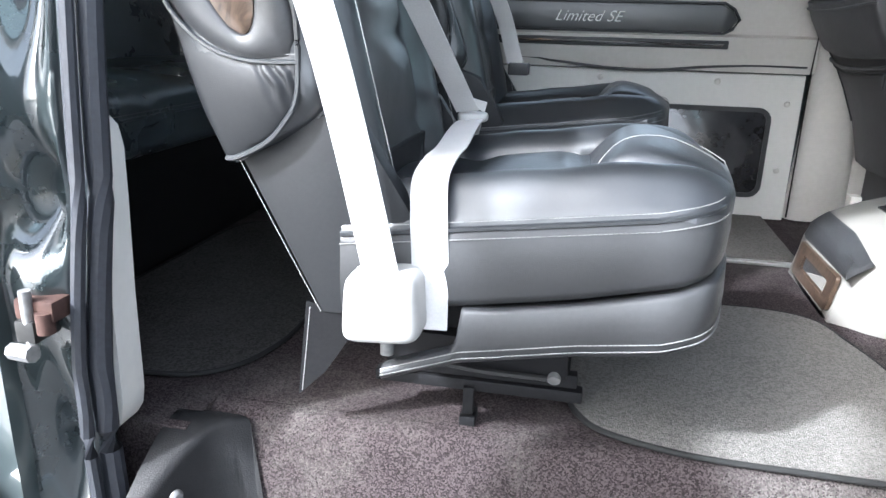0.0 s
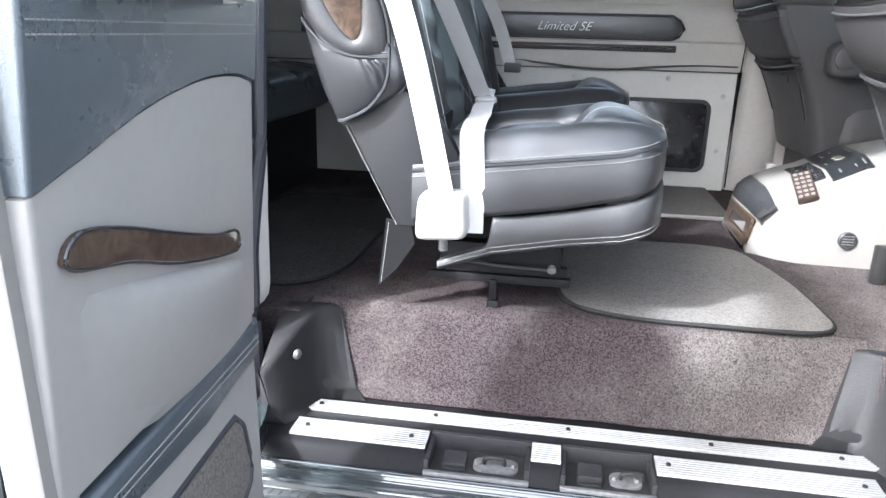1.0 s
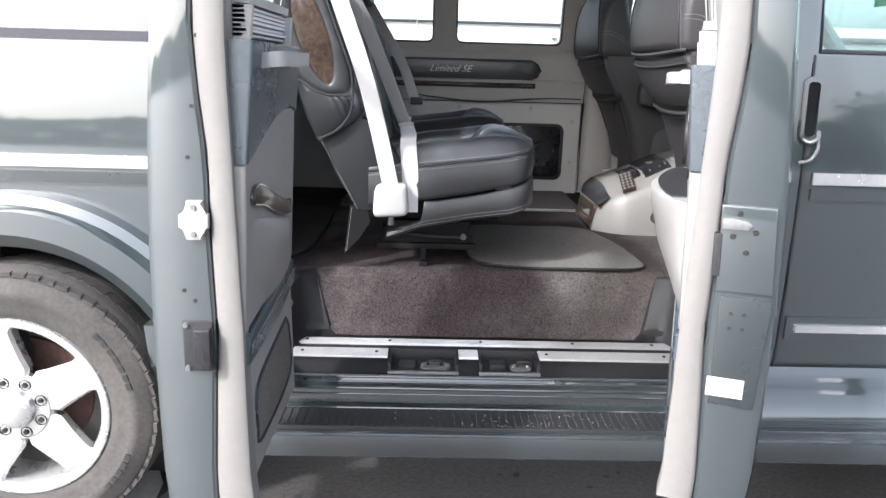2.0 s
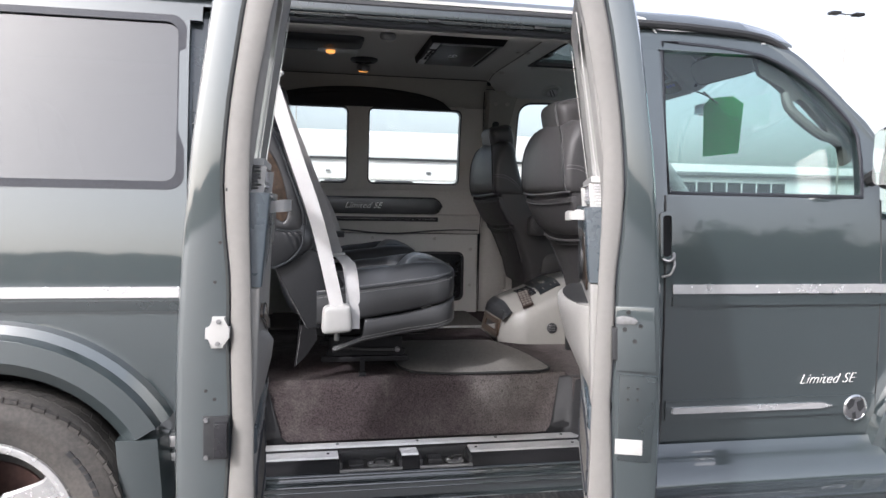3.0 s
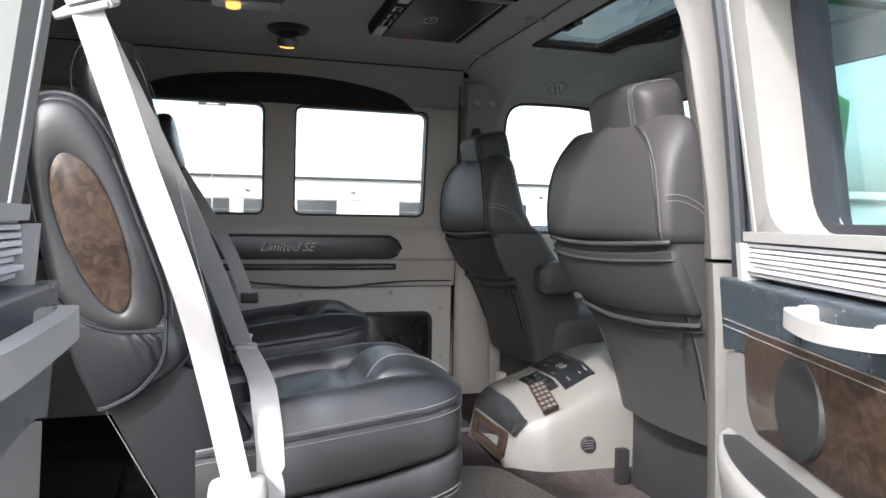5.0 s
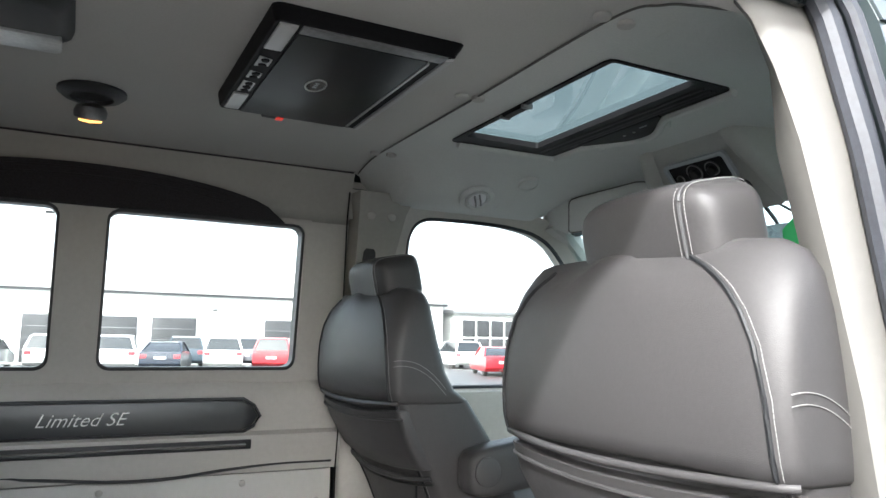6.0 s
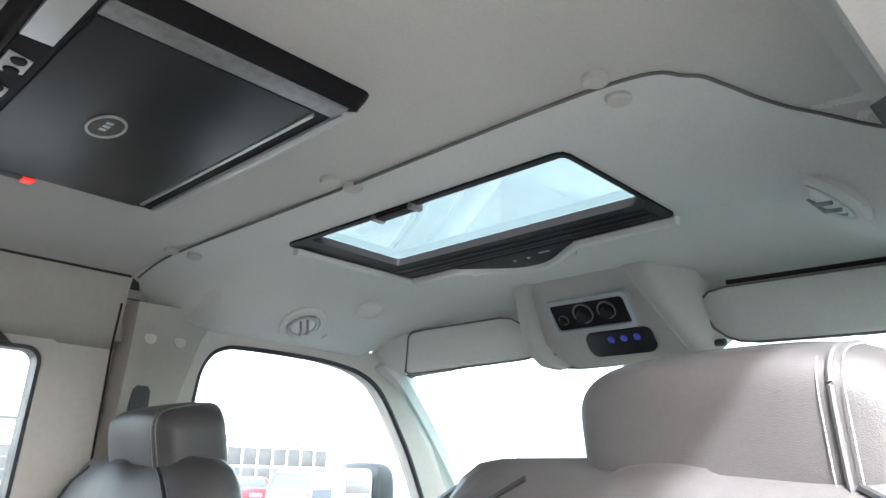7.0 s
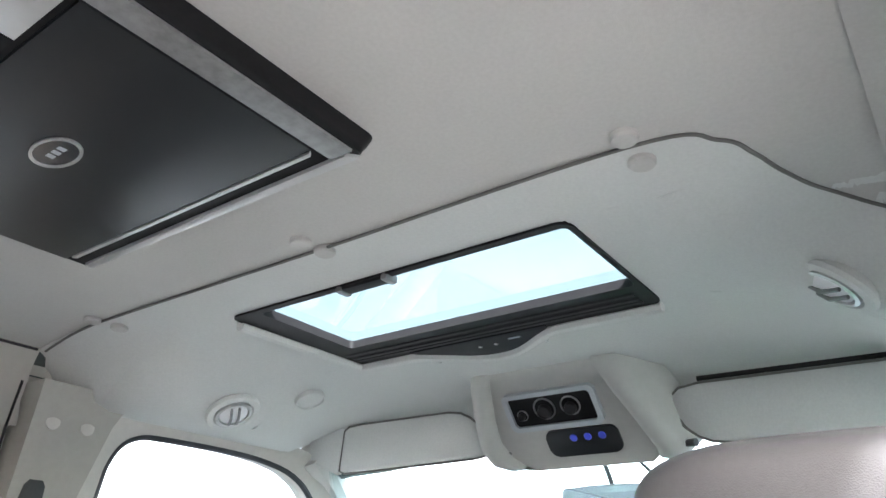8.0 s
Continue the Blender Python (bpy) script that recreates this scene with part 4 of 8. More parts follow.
b = B()
loft(b, [[(x0, 1.87, z), (x0 + 0.01, y, z), (x1, y, z), (x1 + 0.02, 1.9, z)] for z, x0, x1, y in ((1.5, 0.955, 1.06, 1.81), (1.7, 0.96, 1.08, 1.79), (1.9, 0.955, 1.09, 1.765), (2.06, 0.95, 1.12, 1.73), (2.12, 0.94, 1.14, 1.70))])
post = solo("trim_far_post", b, COVE_VINYL, "upper door post trim with a belt guide", "trim", kind="structure", smooth=50)
b = B()
box(b, (0.985, 1.755, 1.86), (1.03, 1.79, 1.98), 0.01)
guide = part("belt_guide", b, BLACK_PL, post)
b = B()
box(b, (0.975, 1.745, 1.80), (1.045, 1.785, 1.86), 0.012)
part("belt_guide", b, BEIGE_WARM, post)
for x, z in ((1.0, 2.05), (1.07, 2.05)):
    part("cap", lathe(B(), (x, 1.735, z), (0, -1, 0), [(0.014, -0.01), (0.014, 0.004), (0.0, 0.006)], 14), BEIGE_WARM, post)
b = B()
tube(b, [(0.932, 1.80, 0.8), (0.932, 1.80, 1.27), (0.938, 1.785, 1.5), (0.94, 1.80, 1.75), (0.935, 1.775, 2.03), (0.934, 1.755, 2.12)], 0.0026, 6)
solo("trim_gap", b, BIND, "dark gap before the far door post", "trim", kind="structure")
b = B()
box(b, (1.1, 1.82, 0.6), (2.3, 1.9, 1.49), 0.02)
solo("trim_far_door", b, BEIGE_WARM, "inside of the far front door", "door", kind="structure")

# ceiling
SEAM = 0.945
b = B()


def rear_ceiling(x, y):
    d = abs(y - W / 2)
    s = max(0.0, (d - 0.56) / 0.24)
    z = CEIL - 0.02 * s ** 2.0
    return (x, y, z)


sheet(b, rear_ceiling, steps(BACK_X, SEAM, 30), steps(0.17, 1.79, 32), (0, 0, 0.012))
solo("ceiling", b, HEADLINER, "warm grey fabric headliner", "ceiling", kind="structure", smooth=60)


def front_z(x, y):
    d = abs(y - W / 2)
    side = max(0.0, (d - 0.37) / 0.40)
    ease = min(1.0, max(0.0, (x - 1.46) / 0.24))
    swing = min(1.0, max(0.0, (0.56 - y) / 0.14))
    ramp = min(1.0, max(0.0, (x - SEAM - 0.20 * swing * swing * (3 - 2 * swing)) / 0.22))
    ramp = ramp * ramp * (3 - 2 * ramp)
    front = CEIL - 0.205 * side ** 1.6 * (1 - 0.72 * ease) - 0.02 * max(0.0, (x - 1.5) / 0.3) ** 2 - 0.075 * max(0.0, (x - 1.755) / 0.09) ** 1.5
    return max(2.088 if x < 1.755 else 2.06, (1 - ramp) * rear_ceiling(x, y)[2] + ramp * front - 0.001)


b = B()
for xs, ys in ((steps(SEAM, RX0, 5), steps(0.16, 1.80, 34)), (steps(RX1, 1.85, 22), steps(0.16, 1.80, 34)),
               (steps(RX0, RX1, 9), steps(0.16, RY0, 12)), (steps(RX0, RX1, 9), steps(RY1, 1.80, 12))):
    sheet(b, lambda u, v: (u, v, front_z(u, v)), xs, ys, (0, 0, 0.012))
bmesh.ops.remove_doubles(b, verts=b.verts, dist=0.0004)
solo("ceiling_front", b, HEADLINER_FRONT, "pale grey front headliner round the sunroof", "ceiling", kind="structure", smooth=60)
# near corner of the rear headliner, reaching forward to the piped seam
SEAM_RUN = curve([(0.955, 1.74, 0), (0.945, 1.6, 0), (0.942, 1.45, 0), (0.945, 0.975, 0), (0.945, 0.53, 0), (0.985, 0.445, 0), (1.03, 0.422, 0), (1.085, 0.405, 0), (1.15, 0.375, 0), (1.195, 0.325, 0), (1.215, 0.25, 0), (1.22, 0.16, 0)])
b = B()
near_run = sorted((p.y, p.x) for p in SEAM_RUN if p.y < 0.56)


def corner_x(u, v):
    return SEAM - 0.03 + 0.1 * u if u < 0.3 else SEAM + (between(near_run, v) - SEAM) * (u - 0.3) / 0.7


sheet(b, lambda u, v: (corner_x(u, v), v, front_z(corner_x(u, v), v) + 0.002 - 0.003 * min(1.0, u / 0.3)), [0, 0.15, 0.3] + steps(0.37, 1, 12), [y for y, _ in near_run], (0, 0, 0.0015))
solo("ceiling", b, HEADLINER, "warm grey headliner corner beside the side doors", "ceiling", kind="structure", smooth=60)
# piped seam between both headliners
b = B()
tube(b, [(p.x, p.y, front_z(p.x, p.y) - 0.002) for p in SEAM_RUN], 0.0026, 6)
solo("ceiling_seam", b, DIMMED_TRIM, "thin piped seam across the headliner", "trim", kind="structure")

# cove over the near doors, and the padded head of the front post
b = B()
near_cove = [(0.31, 2.189), (0.268, 2.176), (0.252, 2.15), (0.246, 2.125), (0.245, 2.10)]
sheet(b, lambda u, v: (u, between([(-z, y) for y, z in near_cove], -v), v), steps(BACK_X, 1.2, 8), [z for _, z in near_cove], (0, -0.008, 0.004))
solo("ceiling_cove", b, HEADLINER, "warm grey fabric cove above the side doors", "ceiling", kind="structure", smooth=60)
b = B()
pad(b, (1.02, 0.228, 2.115), (0.14, 0.03, 0.04), 12, 3.2, lambda u, v, w, p: (p[0], p[1], p[2] + 0.03 * (1 - abs(u)) - 0.02 * u))
solo("post_cap", b, HEADLINER_FRONT, "padded fabric cap at the head of the front door post", "trim", kind="structure", smooth=70)

b = B()
tube(b, [(BACK_X, 1.742, 2.181), (0.94, 1.742, 2.181)], 0.003, 6)
solo("ceiling_seam", b, BROW, "dark seam between headliner and cove", "trim", kind="structure")

b = B()
box(b, (0.938, 1.782, 2.04), (1.17, 1.802, 2.2), 0.004)
solo("trim_far_post", b, COVE_VINYL, "fabric panel at the head of the far door post", "trim", kind="structure")

b = B()
loft(b, [[(x, 0.216, 2.098), (x, 0.220, 2.089), (x, 0.25, 2.087), (x, 0.258, 2.098), (x, 0.256, 2.12), (x, 0.225, 2.12)] for x in (-0.42, 0.3, 1.0)])
solo("trim_header", b, HEADLINER, "fabric covered trim along the door header", "trim", kind="structure", smooth=50)


# ---- second-row chairs ----
def lean(x0, z0, deg):
    """A turn in the x-z plane about a place, for leaning backs."""
    return lambda p: (x0 + (p[0] - x0) * math.cos(radians(deg)) - (p[2] - z0) * math.sin(radians(deg)), p[1],
                      z0 + (p[0] - x0) * math.sin(radians(deg)) + (p[2] - z0) * math.cos(radians(deg)))


def captain_chair(label, belt=True):
    """A leather chair built at y 0.19 to 0.74."""
    yc, hw = 0.465, 0.272
    ch = thing("captain_chair", (0.15, yc, FLOOR), label, "seat", "second-row chairs")
    # cushion: side rolls, a sunk middle with a cross seam, a stitched front bolster
    def seam_z(x):
        return 1.121 + 0.125 * x + 0.10 * max(0.0, x - 0.36)

    def edge_x(s):
        return 0.472 - 0.018 * s * s - 0.05 * abs(s) ** 9

    def top(s, t):
        t2 = min(t, 1.0)
        x = -0.07 + t2 * (edge_x(s) + 0.07)
        a = abs(s)
        side = (1 - a ** 5) ** 0.55
        lip = (1 - t2 ** 7) ** 0.6
        roll = 0.078 * math.exp(-((a - 0.78) / 0.24) ** 2)
        if a < 0.52:
            k = 1 - (a / 0.52) ** 2
            cell = 0.022 + 0.024 * math.sqrt(max(0.0, k)) * (1 - math.exp(-((t2 - 0.62) / 0.05) ** 2)) * (1 - math.exp(-((t2 - 0.25) / 0.05) ** 2) * 0.6)
            if t2 > 0.62:
                cell += 0.040 * math.sin(math.pi * min(1.0, (t2 - 0.62) / 0.38) ** 0.7) * (1 - a ** 2)
            mid = cell
        else:
            mid = 0.012
        h = max(roll, mid) if a < 0.52 else roll
        h += 0.008 * math.exp(-((t2 - 0.8) / 0.15) ** 2)
        crease = 0.020 * math.exp(-((a - 0.52) / 0.035) ** 2) * (1 - 0.5 * max(0.0, t2 - 0.7) / 0.3)
        wrinkle = 0.0022 * noise.noise(Vector((x * 13, s * 4.5, 3.0))) + 0.0015 * math.sin(26 * t2 + 5 * s) * math.exp(-((a - 0.66) / 0.12) ** 2)
        return (x, yc + s * hw, seam_z(x) + (h - crease + wrinkle) * side * lip)

    b = B()
    ss = [math.sin(k * math.pi / 2) * 0.35 + k * 0.65 for k in steps(-1, 1, 56)]
    sheet(b, top, ss, [1 - (1 - k) ** 1.5 for k in steps(0, 1, 44)], (0, 0, -0.02))
    part("cushion", b, LEATHER, ch, smooth=70)
    b = B()
    tube(b, [Vector(top(-0.5, t)) + Vector((0, 0, 0.001)) for t in steps(0.08, 0.93, 40)], 0.003, 6)
    part("seam", b, LEATHER, ch)
    b = B()
    tube(b, [Vector(top(0.5, t)) + Vector((0, 0, 0.001)) for t in steps(0.08, 0.93, 40)], 0.003, 6)
    part("seam", b, LEATHER, ch)
    b = B()
    tube(b, [Vector(top(s, 0.62)) + Vector((0, 0, 0.001)) for s in steps(-0.5, 0.5, 24)], 0.003, 6)
    part("seam", b, LEATHER, ch)
    # outline of the seat in plan, from the back along the near side, round the front, to the far back
    side_pts = [(-0.07, 0.195), (0.05, 0.193), (0.2, 0.192), (0.33, 0.193)]
    plan = side_pts + [(0.395, 0.197), (0.428, 0.215), (0.447, 0.26), (0.462, 0.34), (0.472, yc)]
    plan = [(p.x, p.y) for p in curve([(x, y, 0) for x, y in plan], 6)]
    plan = plan + [(x, 2 * yc - y) for x, y in plan[-2::-1]]

    def grow(k, g):
        """The outline's point moved out by g."""
        (xa, ya), (xb, yb) = plan[max(k - 1, 0)], plan[min(k + 1, len(plan) - 1)]
        d = Vector((xb - xa, yb - ya)).normalized()
        return plan[k][0] + d.y * g, plan[k][1] - d.x * g

    def low_z(x):
        return between([(-0.07, 1.0), (0.07, 1.016), (0.258, 1.047), (0.40, 1.078), (0.445, 1.095), (0.475, 1.10)], x)

    def wrap(bm, prof, k0=0, k1=None):
        """A band round the outline; prof(x) gives (out, z) pairs."""
        ks = range(k0, len(plan) if k1 is None else k1)
        return loft(bm, [[(*grow(k, g), z) for g, z in prof(plan[k][0])] for k in ks])

    b = B()
    wrap(b, lambda x: [(-0.03, low_z(x)), (0.002, low_z(x) + 0.002), (0.008, low_z(x) + 0.014), (0.010, (low_z(x) + seam_z(x)) / 2), (0.007, seam_z(x) - 0.012), (0.001, seam_z(x) - 0.001), (-0.03, seam_z(x) - 0.004)])
    part("cushion_band", b, LEATHER_SOFT, ch, smooth=60)
    b = B()
    tube(b, [(*grow(k, 0.003), seam_z(plan[k][0]) + 0.001) for k in range(len(plan))], 0.0042, 6)
    part("piping", b, LEATHER, ch)
    for dz in (0.011, -0.012):
        b = B()
        stitch(b, [(*grow(k, 0.009 if dz < 0 else 0.002), seam_z(plan[k][0]) + dz) for k in range(len(plan))])
        part("stitching", b, STITCH, ch, "white stitching")
    b = B()
    stitch(b, [Vector(top(-0.30 - 0.25 * (1 - t) / 0.36 * 0 + 0.2 * ((t - 0.64) / 0.34), t)) + Vector((0, 0, 0.0012)) for t in steps(0.645, 0.97, 30)])
    part("stitching", b, STITCH, ch, "white stitching")
    # skirt below, cut away at the back into a low tail
    def hem(x):
        return between([(-0.02, 0.892), (0.037, 0.912), (0.104, 0.936), (0.264, 0.966), (0.377, 0.98), (0.437, 0.998), (0.475, 1.0)], x)

    def brim(x):
        return between([(-0.02, 0.912), (0.03, 0.934), (0.075, 0.95), (0.095, 0.958), (0.103, 0.985), (0.107, 1.020), (0.115, 1.021)], x) if x < 0.115 else low_z(x) - 0.006
    old_plan = plan
    fine = [(-0.01 + 0.0065 * q, 0.193) for q in range(20)]
    core = [p for p in old_plan if p[0] > 0.125]
    plan = fine + core + [(x, 2 * yc - y) for x, y in fine[::-1]]
    b = B()
    wrap(b, lambda x: [(-0.016, hem(x) + 0.002), (0.004, hem(x)), (0.011, hem(x) + 0.006), (0.013, (hem(x) + brim(x)) / 2), (0.011, brim(x) - 0.006), (0.005, brim(x)), (-0.016, brim(x) - 0.002)])
    part("skirt", b, LEATHER_SOFT, ch, "grey leather skirt with a stitched lower edge", smooth=60)
    for dz in (0.010, 0.020):
        b = B()
        stitch(b, [(*grow(k, 0.0128), hem(plan[k][0]) + dz) for k in range(len(plan))])
        part("stitching", b, STITCH, ch, "white stitching")
    plan = old_plan
    # back
    tilt = lean(-0.06, 1.12, 13.5)
    b = B()

    def back(u, v, w, p):
        x, y, z = p
        y *= 1.0 - 0.10 * max(0.0, w) ** 2
        if u > 0:
            x += 0.045 * math.exp(-((abs(v) - 0.82) / 0.2) ** 2) * (1 - max(0, w) ** 2) - 0.01
            x += 0.012 * math.cos(w * 3.0) * (1 - abs(v))
            for k in (-0.45, -0.05, 0.38):
                x -= 0.012 * math.exp(-((w - k) / 0.05) ** 2) * (abs(v) < 0.62)
            x -= 0.014 * math.exp(-((abs(v) - 0.62) / 0.05) ** 2)
        q = tilt((x - 0.115, y, z + 1.40))
        return (q[0], q[1], q[2])
    pad(b, (0, yc, 0), (0.088, 0.248, 0.37), 22, 4.6, back)
    part("backrest", b, LEATHER, ch, smooth=60)
    for s in (-1, 1):
        b = B()
        stitch(b, [tilt((0.012, yc + s * 0.228, z)) for z in steps(1.14, 1.66, 60)])
        part("stitching", b, STITCH, ch)
    # side shells with a wood inlay
    for s in (-1, 1):
        b = B()

        rim = [(-0.226, 1.207), (-0.268, 1.30), (-0.300, 1.42), (-0.330, 1.56), (-0.345, 1.68), (-0.325, 1.745), (-0.26, 1.745), (-0.205, 1.67), (-0.155, 1.53), (-0.108, 1.41), (-0.080, 1.325), (-0.094, 1.282), (-0.160, 1.236)]
        rim = [(p.x, p.y) for p in curve([(u, v, 0) for u, v in rim + rim[:1]], 5)[:-1]]
        cu, cv = -0.205, 1.47

        def shrink(f, out):
            pts = []
            for u, v in rim:
                x, z = cu + (u - cu) * f, cv + (v - cv) * (1 - (1 - f) * 0.75)
                pucker = 0.006 * math.sin(70 * (u + 0.5 * v)) * max(0.0, 1 - abs(v - 1.30) / 0.09) * (f < 0.99) * (f > 0.6)
                pts.append((x, yc + s * (out + pucker), z))
            return pts
        loft(b, [shrink(f, o) for f, o in ((0.90, 0.20), (0.985, 0.235), (1.0, 0.255), (0.99, 0.268), (0.94, 0.279), (0.82, 0.286), (0.6, 0.288), (0.3, 0.288), (0.05, 0.288))])
        sh = part("side_shell", b, LEATHER, ch, "puckered leather side shell", smooth=70)
        place = lambda u, v, w: Vector(tilt((u, yc + s * (0.2885 + w), v)))
        inner = [place(-0.138 + 0.044 * math.cos(a) * (1 + 0.12 * math.sin(a)) - 0.012 * math.sin(a), 1.545 + 0.142 * math.sin(a), 0) for a in steps(0, 2 * math.pi, 48)[:-1]]
        inner = [(p.x, p.z) for p in inner]
        flat = lambda u, v, w: Vector((u, yc + s * (0.2885 + w), v))
        low_seam = curve([(-0.303, 1.42, 0), (-0.294, 1.406, 0), (-0.267, 1.378, 0), (-0.236, 1.359, 0), (-0.196, 1.348, 0), (-0.156, 1.346, 0), (-0.119, 1.347, 0)], 5)
        edge = curve([(-0.119, 1.347, 0), (-0.119, 1.383, 0), (-0.126, 1.43, 0), (-0.165, 1.54, 0), (-0.212, 1.665, 0), (-0.262, 1.733, 0), (-0.316, 1.735, 0), (-0.334, 1.68, 0), (-0.322, 1.56, 0), (-0.312, 1.47, 0), (-0.303, 1.42, 0)], 5)
        field = [(p.x, p.y) for p in edge[:-1] + low_seam[:-1]]
        ku, kv = sum(u for u, v in inner) / 48, sum(v for u, v in inner) / 48

        def outward(p):
            """The panel's edge in the direction of a point of the inlay."""
            du, dv = p[0] - ku, p[1] - kv
            return max(((u, v) for u, v in field), key=lambda q: ((q[0] - ku) * du + (q[1] - kv) * dv) / math.hypot(q[0] - ku, q[1] - kv))
        rim_at = [outward(p) for p in inner]
        rings = []
        for f, w in ((1.0, -0.02), (0.97, -0.006), (0.86, 0.003), (0.5, 0.007), (0.14, 0.006), (0.0, 0.002), (0.0, -0.03)):
            rings.append([flat(p[0] + (q[0] - p[0]) * f, p[1] + (q[1] - p[1]) * f, w) for p, q in zip(inner, rim_at)])
        b = B()
        bands(b, rings)
        part("inlay_panel", b, LEATHER_SOFT, sh, "padded leather panel round the inlay", smooth=60)
        # gathered lower panel between the seam and the piped edge
        hem_run = curve([(-0.303, 1.42, 0), (-0.268, 1.30, 0), (-0.240, 1.235, 0), (-0.225, 1.214, 0), (-0.187, 1.228, 0), (-0.161, 1.245, 0), (-0.140, 1.269, 0), (-0.127, 1.289, 0), (-0.120, 1.318, 0), (-0.119, 1.347, 0)], 5)

        def along(run, t):
            k = t * (len(run) - 1)
            i = min(int(k), len(run) - 2)
            return run[i].lerp(run[i + 1], k - i)

        def gather(t, v):
            p = along(low_seam, t ** 0.8).lerp(along(hem_run, 0.12 + 0.88 * t), v)
            fold = 0.0032 * math.sin(2 * math.pi * (8.5 * t + 0.5 * v * v) + 1.5 * noise.noise(Vector((t * 7, v * 3, 0)))) * math.exp(-((t - 0.78) / 0.15) ** 2) * math.sin(math.pi * min(1.0, 0.12 + 0.8 * v))
            w = -0.004 + 0.010 * max(0.0, math.sin(math.pi * v)) ** 0.6 * max(0.0, math.sin(math.pi * t)) ** 0.35 + fold
            return flat(p.x, p.y, w)
        b = B()
        sheet(b, gather, steps(0, 1, 70), steps(0, 1, 14), (0, -s * 0.006, 0))
        part("lower_panel", b, LEATHER_DULL, sh, "gathered leather panel with small folds", smooth=70)
        b = B()
        tube(b, [flat(p.x, p.y, 0.001) for p in low_seam], 0.0034, 6)
        part("seam_piping", b, LEATHER, sh)
        b = B()
        tube(b, [flat(p.x, p.y, 0.0) for p in hem_run[14:] + edge[1:20]], 0.0042, 6)
        part("seam_piping", b, LEATHER, sh)
        b = B()
        stitch(b, [flat(p.x + 0.004, p.y + 0.010, 0.0015) for p in low_seam])
        stitch(b, [flat(p.x + 0.010, p.y + 0.002, -0.004) for p in edge[1:20]])
        part("stitching", b, STITCH, sh)
        b = B()
        prism(b, inner, flat, -0.02, 0.004, 0.004)
        part("wood_inlay", b, BURL, sh, "brown burl wood inlay")
        b = B()
        tube(b, [(x, y, z) for x, y, z in shrink(1.0, 0.262)], 0.0045, 6, closed=True)
        part("piping", b, LEATHER, sh)
    # rear lower corner of the back and its flap
    b = B()
    for s in (-1, 1):
        prism(b, [(-0.225, 1.22), (-0.105, 0.985), (-0.05, 0.985), (0.03, 1.02), (0.03, 1.15), (-0.04, 1.26), (-0.14, 1.30)], lambda u, v, w: Vector((u, yc + s * (0.262 + w), v)), -0.03, 0.004, 0.012)
    prism(b, [(-0.205, 1.2), (-0.10, 1.0), (-0.05, 1.0), (-0.05, 1.2)], lambda u, v, w: Vector((u, w, v)), yc - 0.24, yc + 0.24)
    part("back_foot", b, LEATHER_DULL, ch, "charcoal leather lower back")
    b = B()
    stitch(b, [(x, 0.1995, z) for x, z in ((-0.222, 1.21), (-0.165, 1.10), (-0.107, 0.99))])
    part("stitching", b, STITCH, ch)
    for y in (0.205, 0.715):
        b = B()
        prism(b, [(-0.131, 1.0), (-0.075, 0.99), (-0.066, 0.945), (-0.105, 0.885), (-0.15, 0.84)], lambda u, v, w: Vector((u, y + w + 0.02 * (1.0 - v), v)), 0.0, 0.01, 0.002)
        flap = part("flap", b, SATIN, ch, "black side flap")
        b = B()
        stitch(b, [(u + 0.006, y + 0.02 * (1.0 - v) - 0.0008, v) for u, v in ((-0.131, 0.992), (-0.14, 0.92), (-0.149, 0.852))])
        part("stitching", b, STITCH, flap)
    # headrest
    b = B()

    def head(u, v, w, p):
        x, y, z = p
        x += 0.02 * w * w
        return tilt((x - 0.072, y, z + 1.80 + 0.015 * (1 - v * v)))
    pad(b, (0, yc, 0), (0.062, 0.165, 0.096), 12, 3.2, head)
    part("headrest", b, LEATHER, ch, smooth=60)
    for s in (-1, 1):
        b = B()
        stitch(b, [tilt((-0.072 + 0.066 * math.sin(a), yc + s * 0.105, 1.81 + 0.103 * math.cos(a))) for a in steps(-1.6, 1.6, 40)], r=0.0011)
        part("stitching", b, STITCH, ch)
    # base, rails and feet
    b = B()
    box(b, (-0.08, yc - 0.18, 0.94), (0.36, yc + 0.18, 1.03), 0.02)
    part("seat_pan", b, SATIN, ch)
    for s in (-1, 1):
        y = yc + s * 0.165
        b = B()
        box(b, (-0.05, y - 0.012, 0.838), (0.285, y + 0.014, 0.858), 0.004)
        part("rail", b, SATIN, ch)
        b = B()
        box(b, (-0.03, y - 0.010, 0.862), (0.275, y + 0.010, 0.885), 0.003)
        part("rail", b, SATIN, ch)
        for x in (0.098,):
            b = B()
            box(b, (x, y - 0.020, 0.80), (x + 0.018, y - 0.010, 0.848), 0.003)
            box(b, (x - 0.004, y - 0.026, 0.782), (x + 0.022, y + 0.012, 0.798), 0.002)
            part("foot", b, SATIN, ch)
        b = B()
        box(b, (-0.02, y - 0.03, 0.885), (0.26, y + 0.03, 0.94), 0.008)
        part("pedestal", b, SATIN, ch)
    b = B()
    rod(b, (0.24, yc - 0.2, 0.885), (0.24, yc - 0.17, 0.90), 0.010)
    part("lever", b, STEEL, ch)
    b = B()
    tube(b, curve([(0.02, yc - 0.20, 0.90), (0.12, yc - 0.205, 0.892), (0.23, yc - 0.2, 0.888)]), 0.005, 6)
    part("lever", b, DARK_STEEL, ch)
    return ch


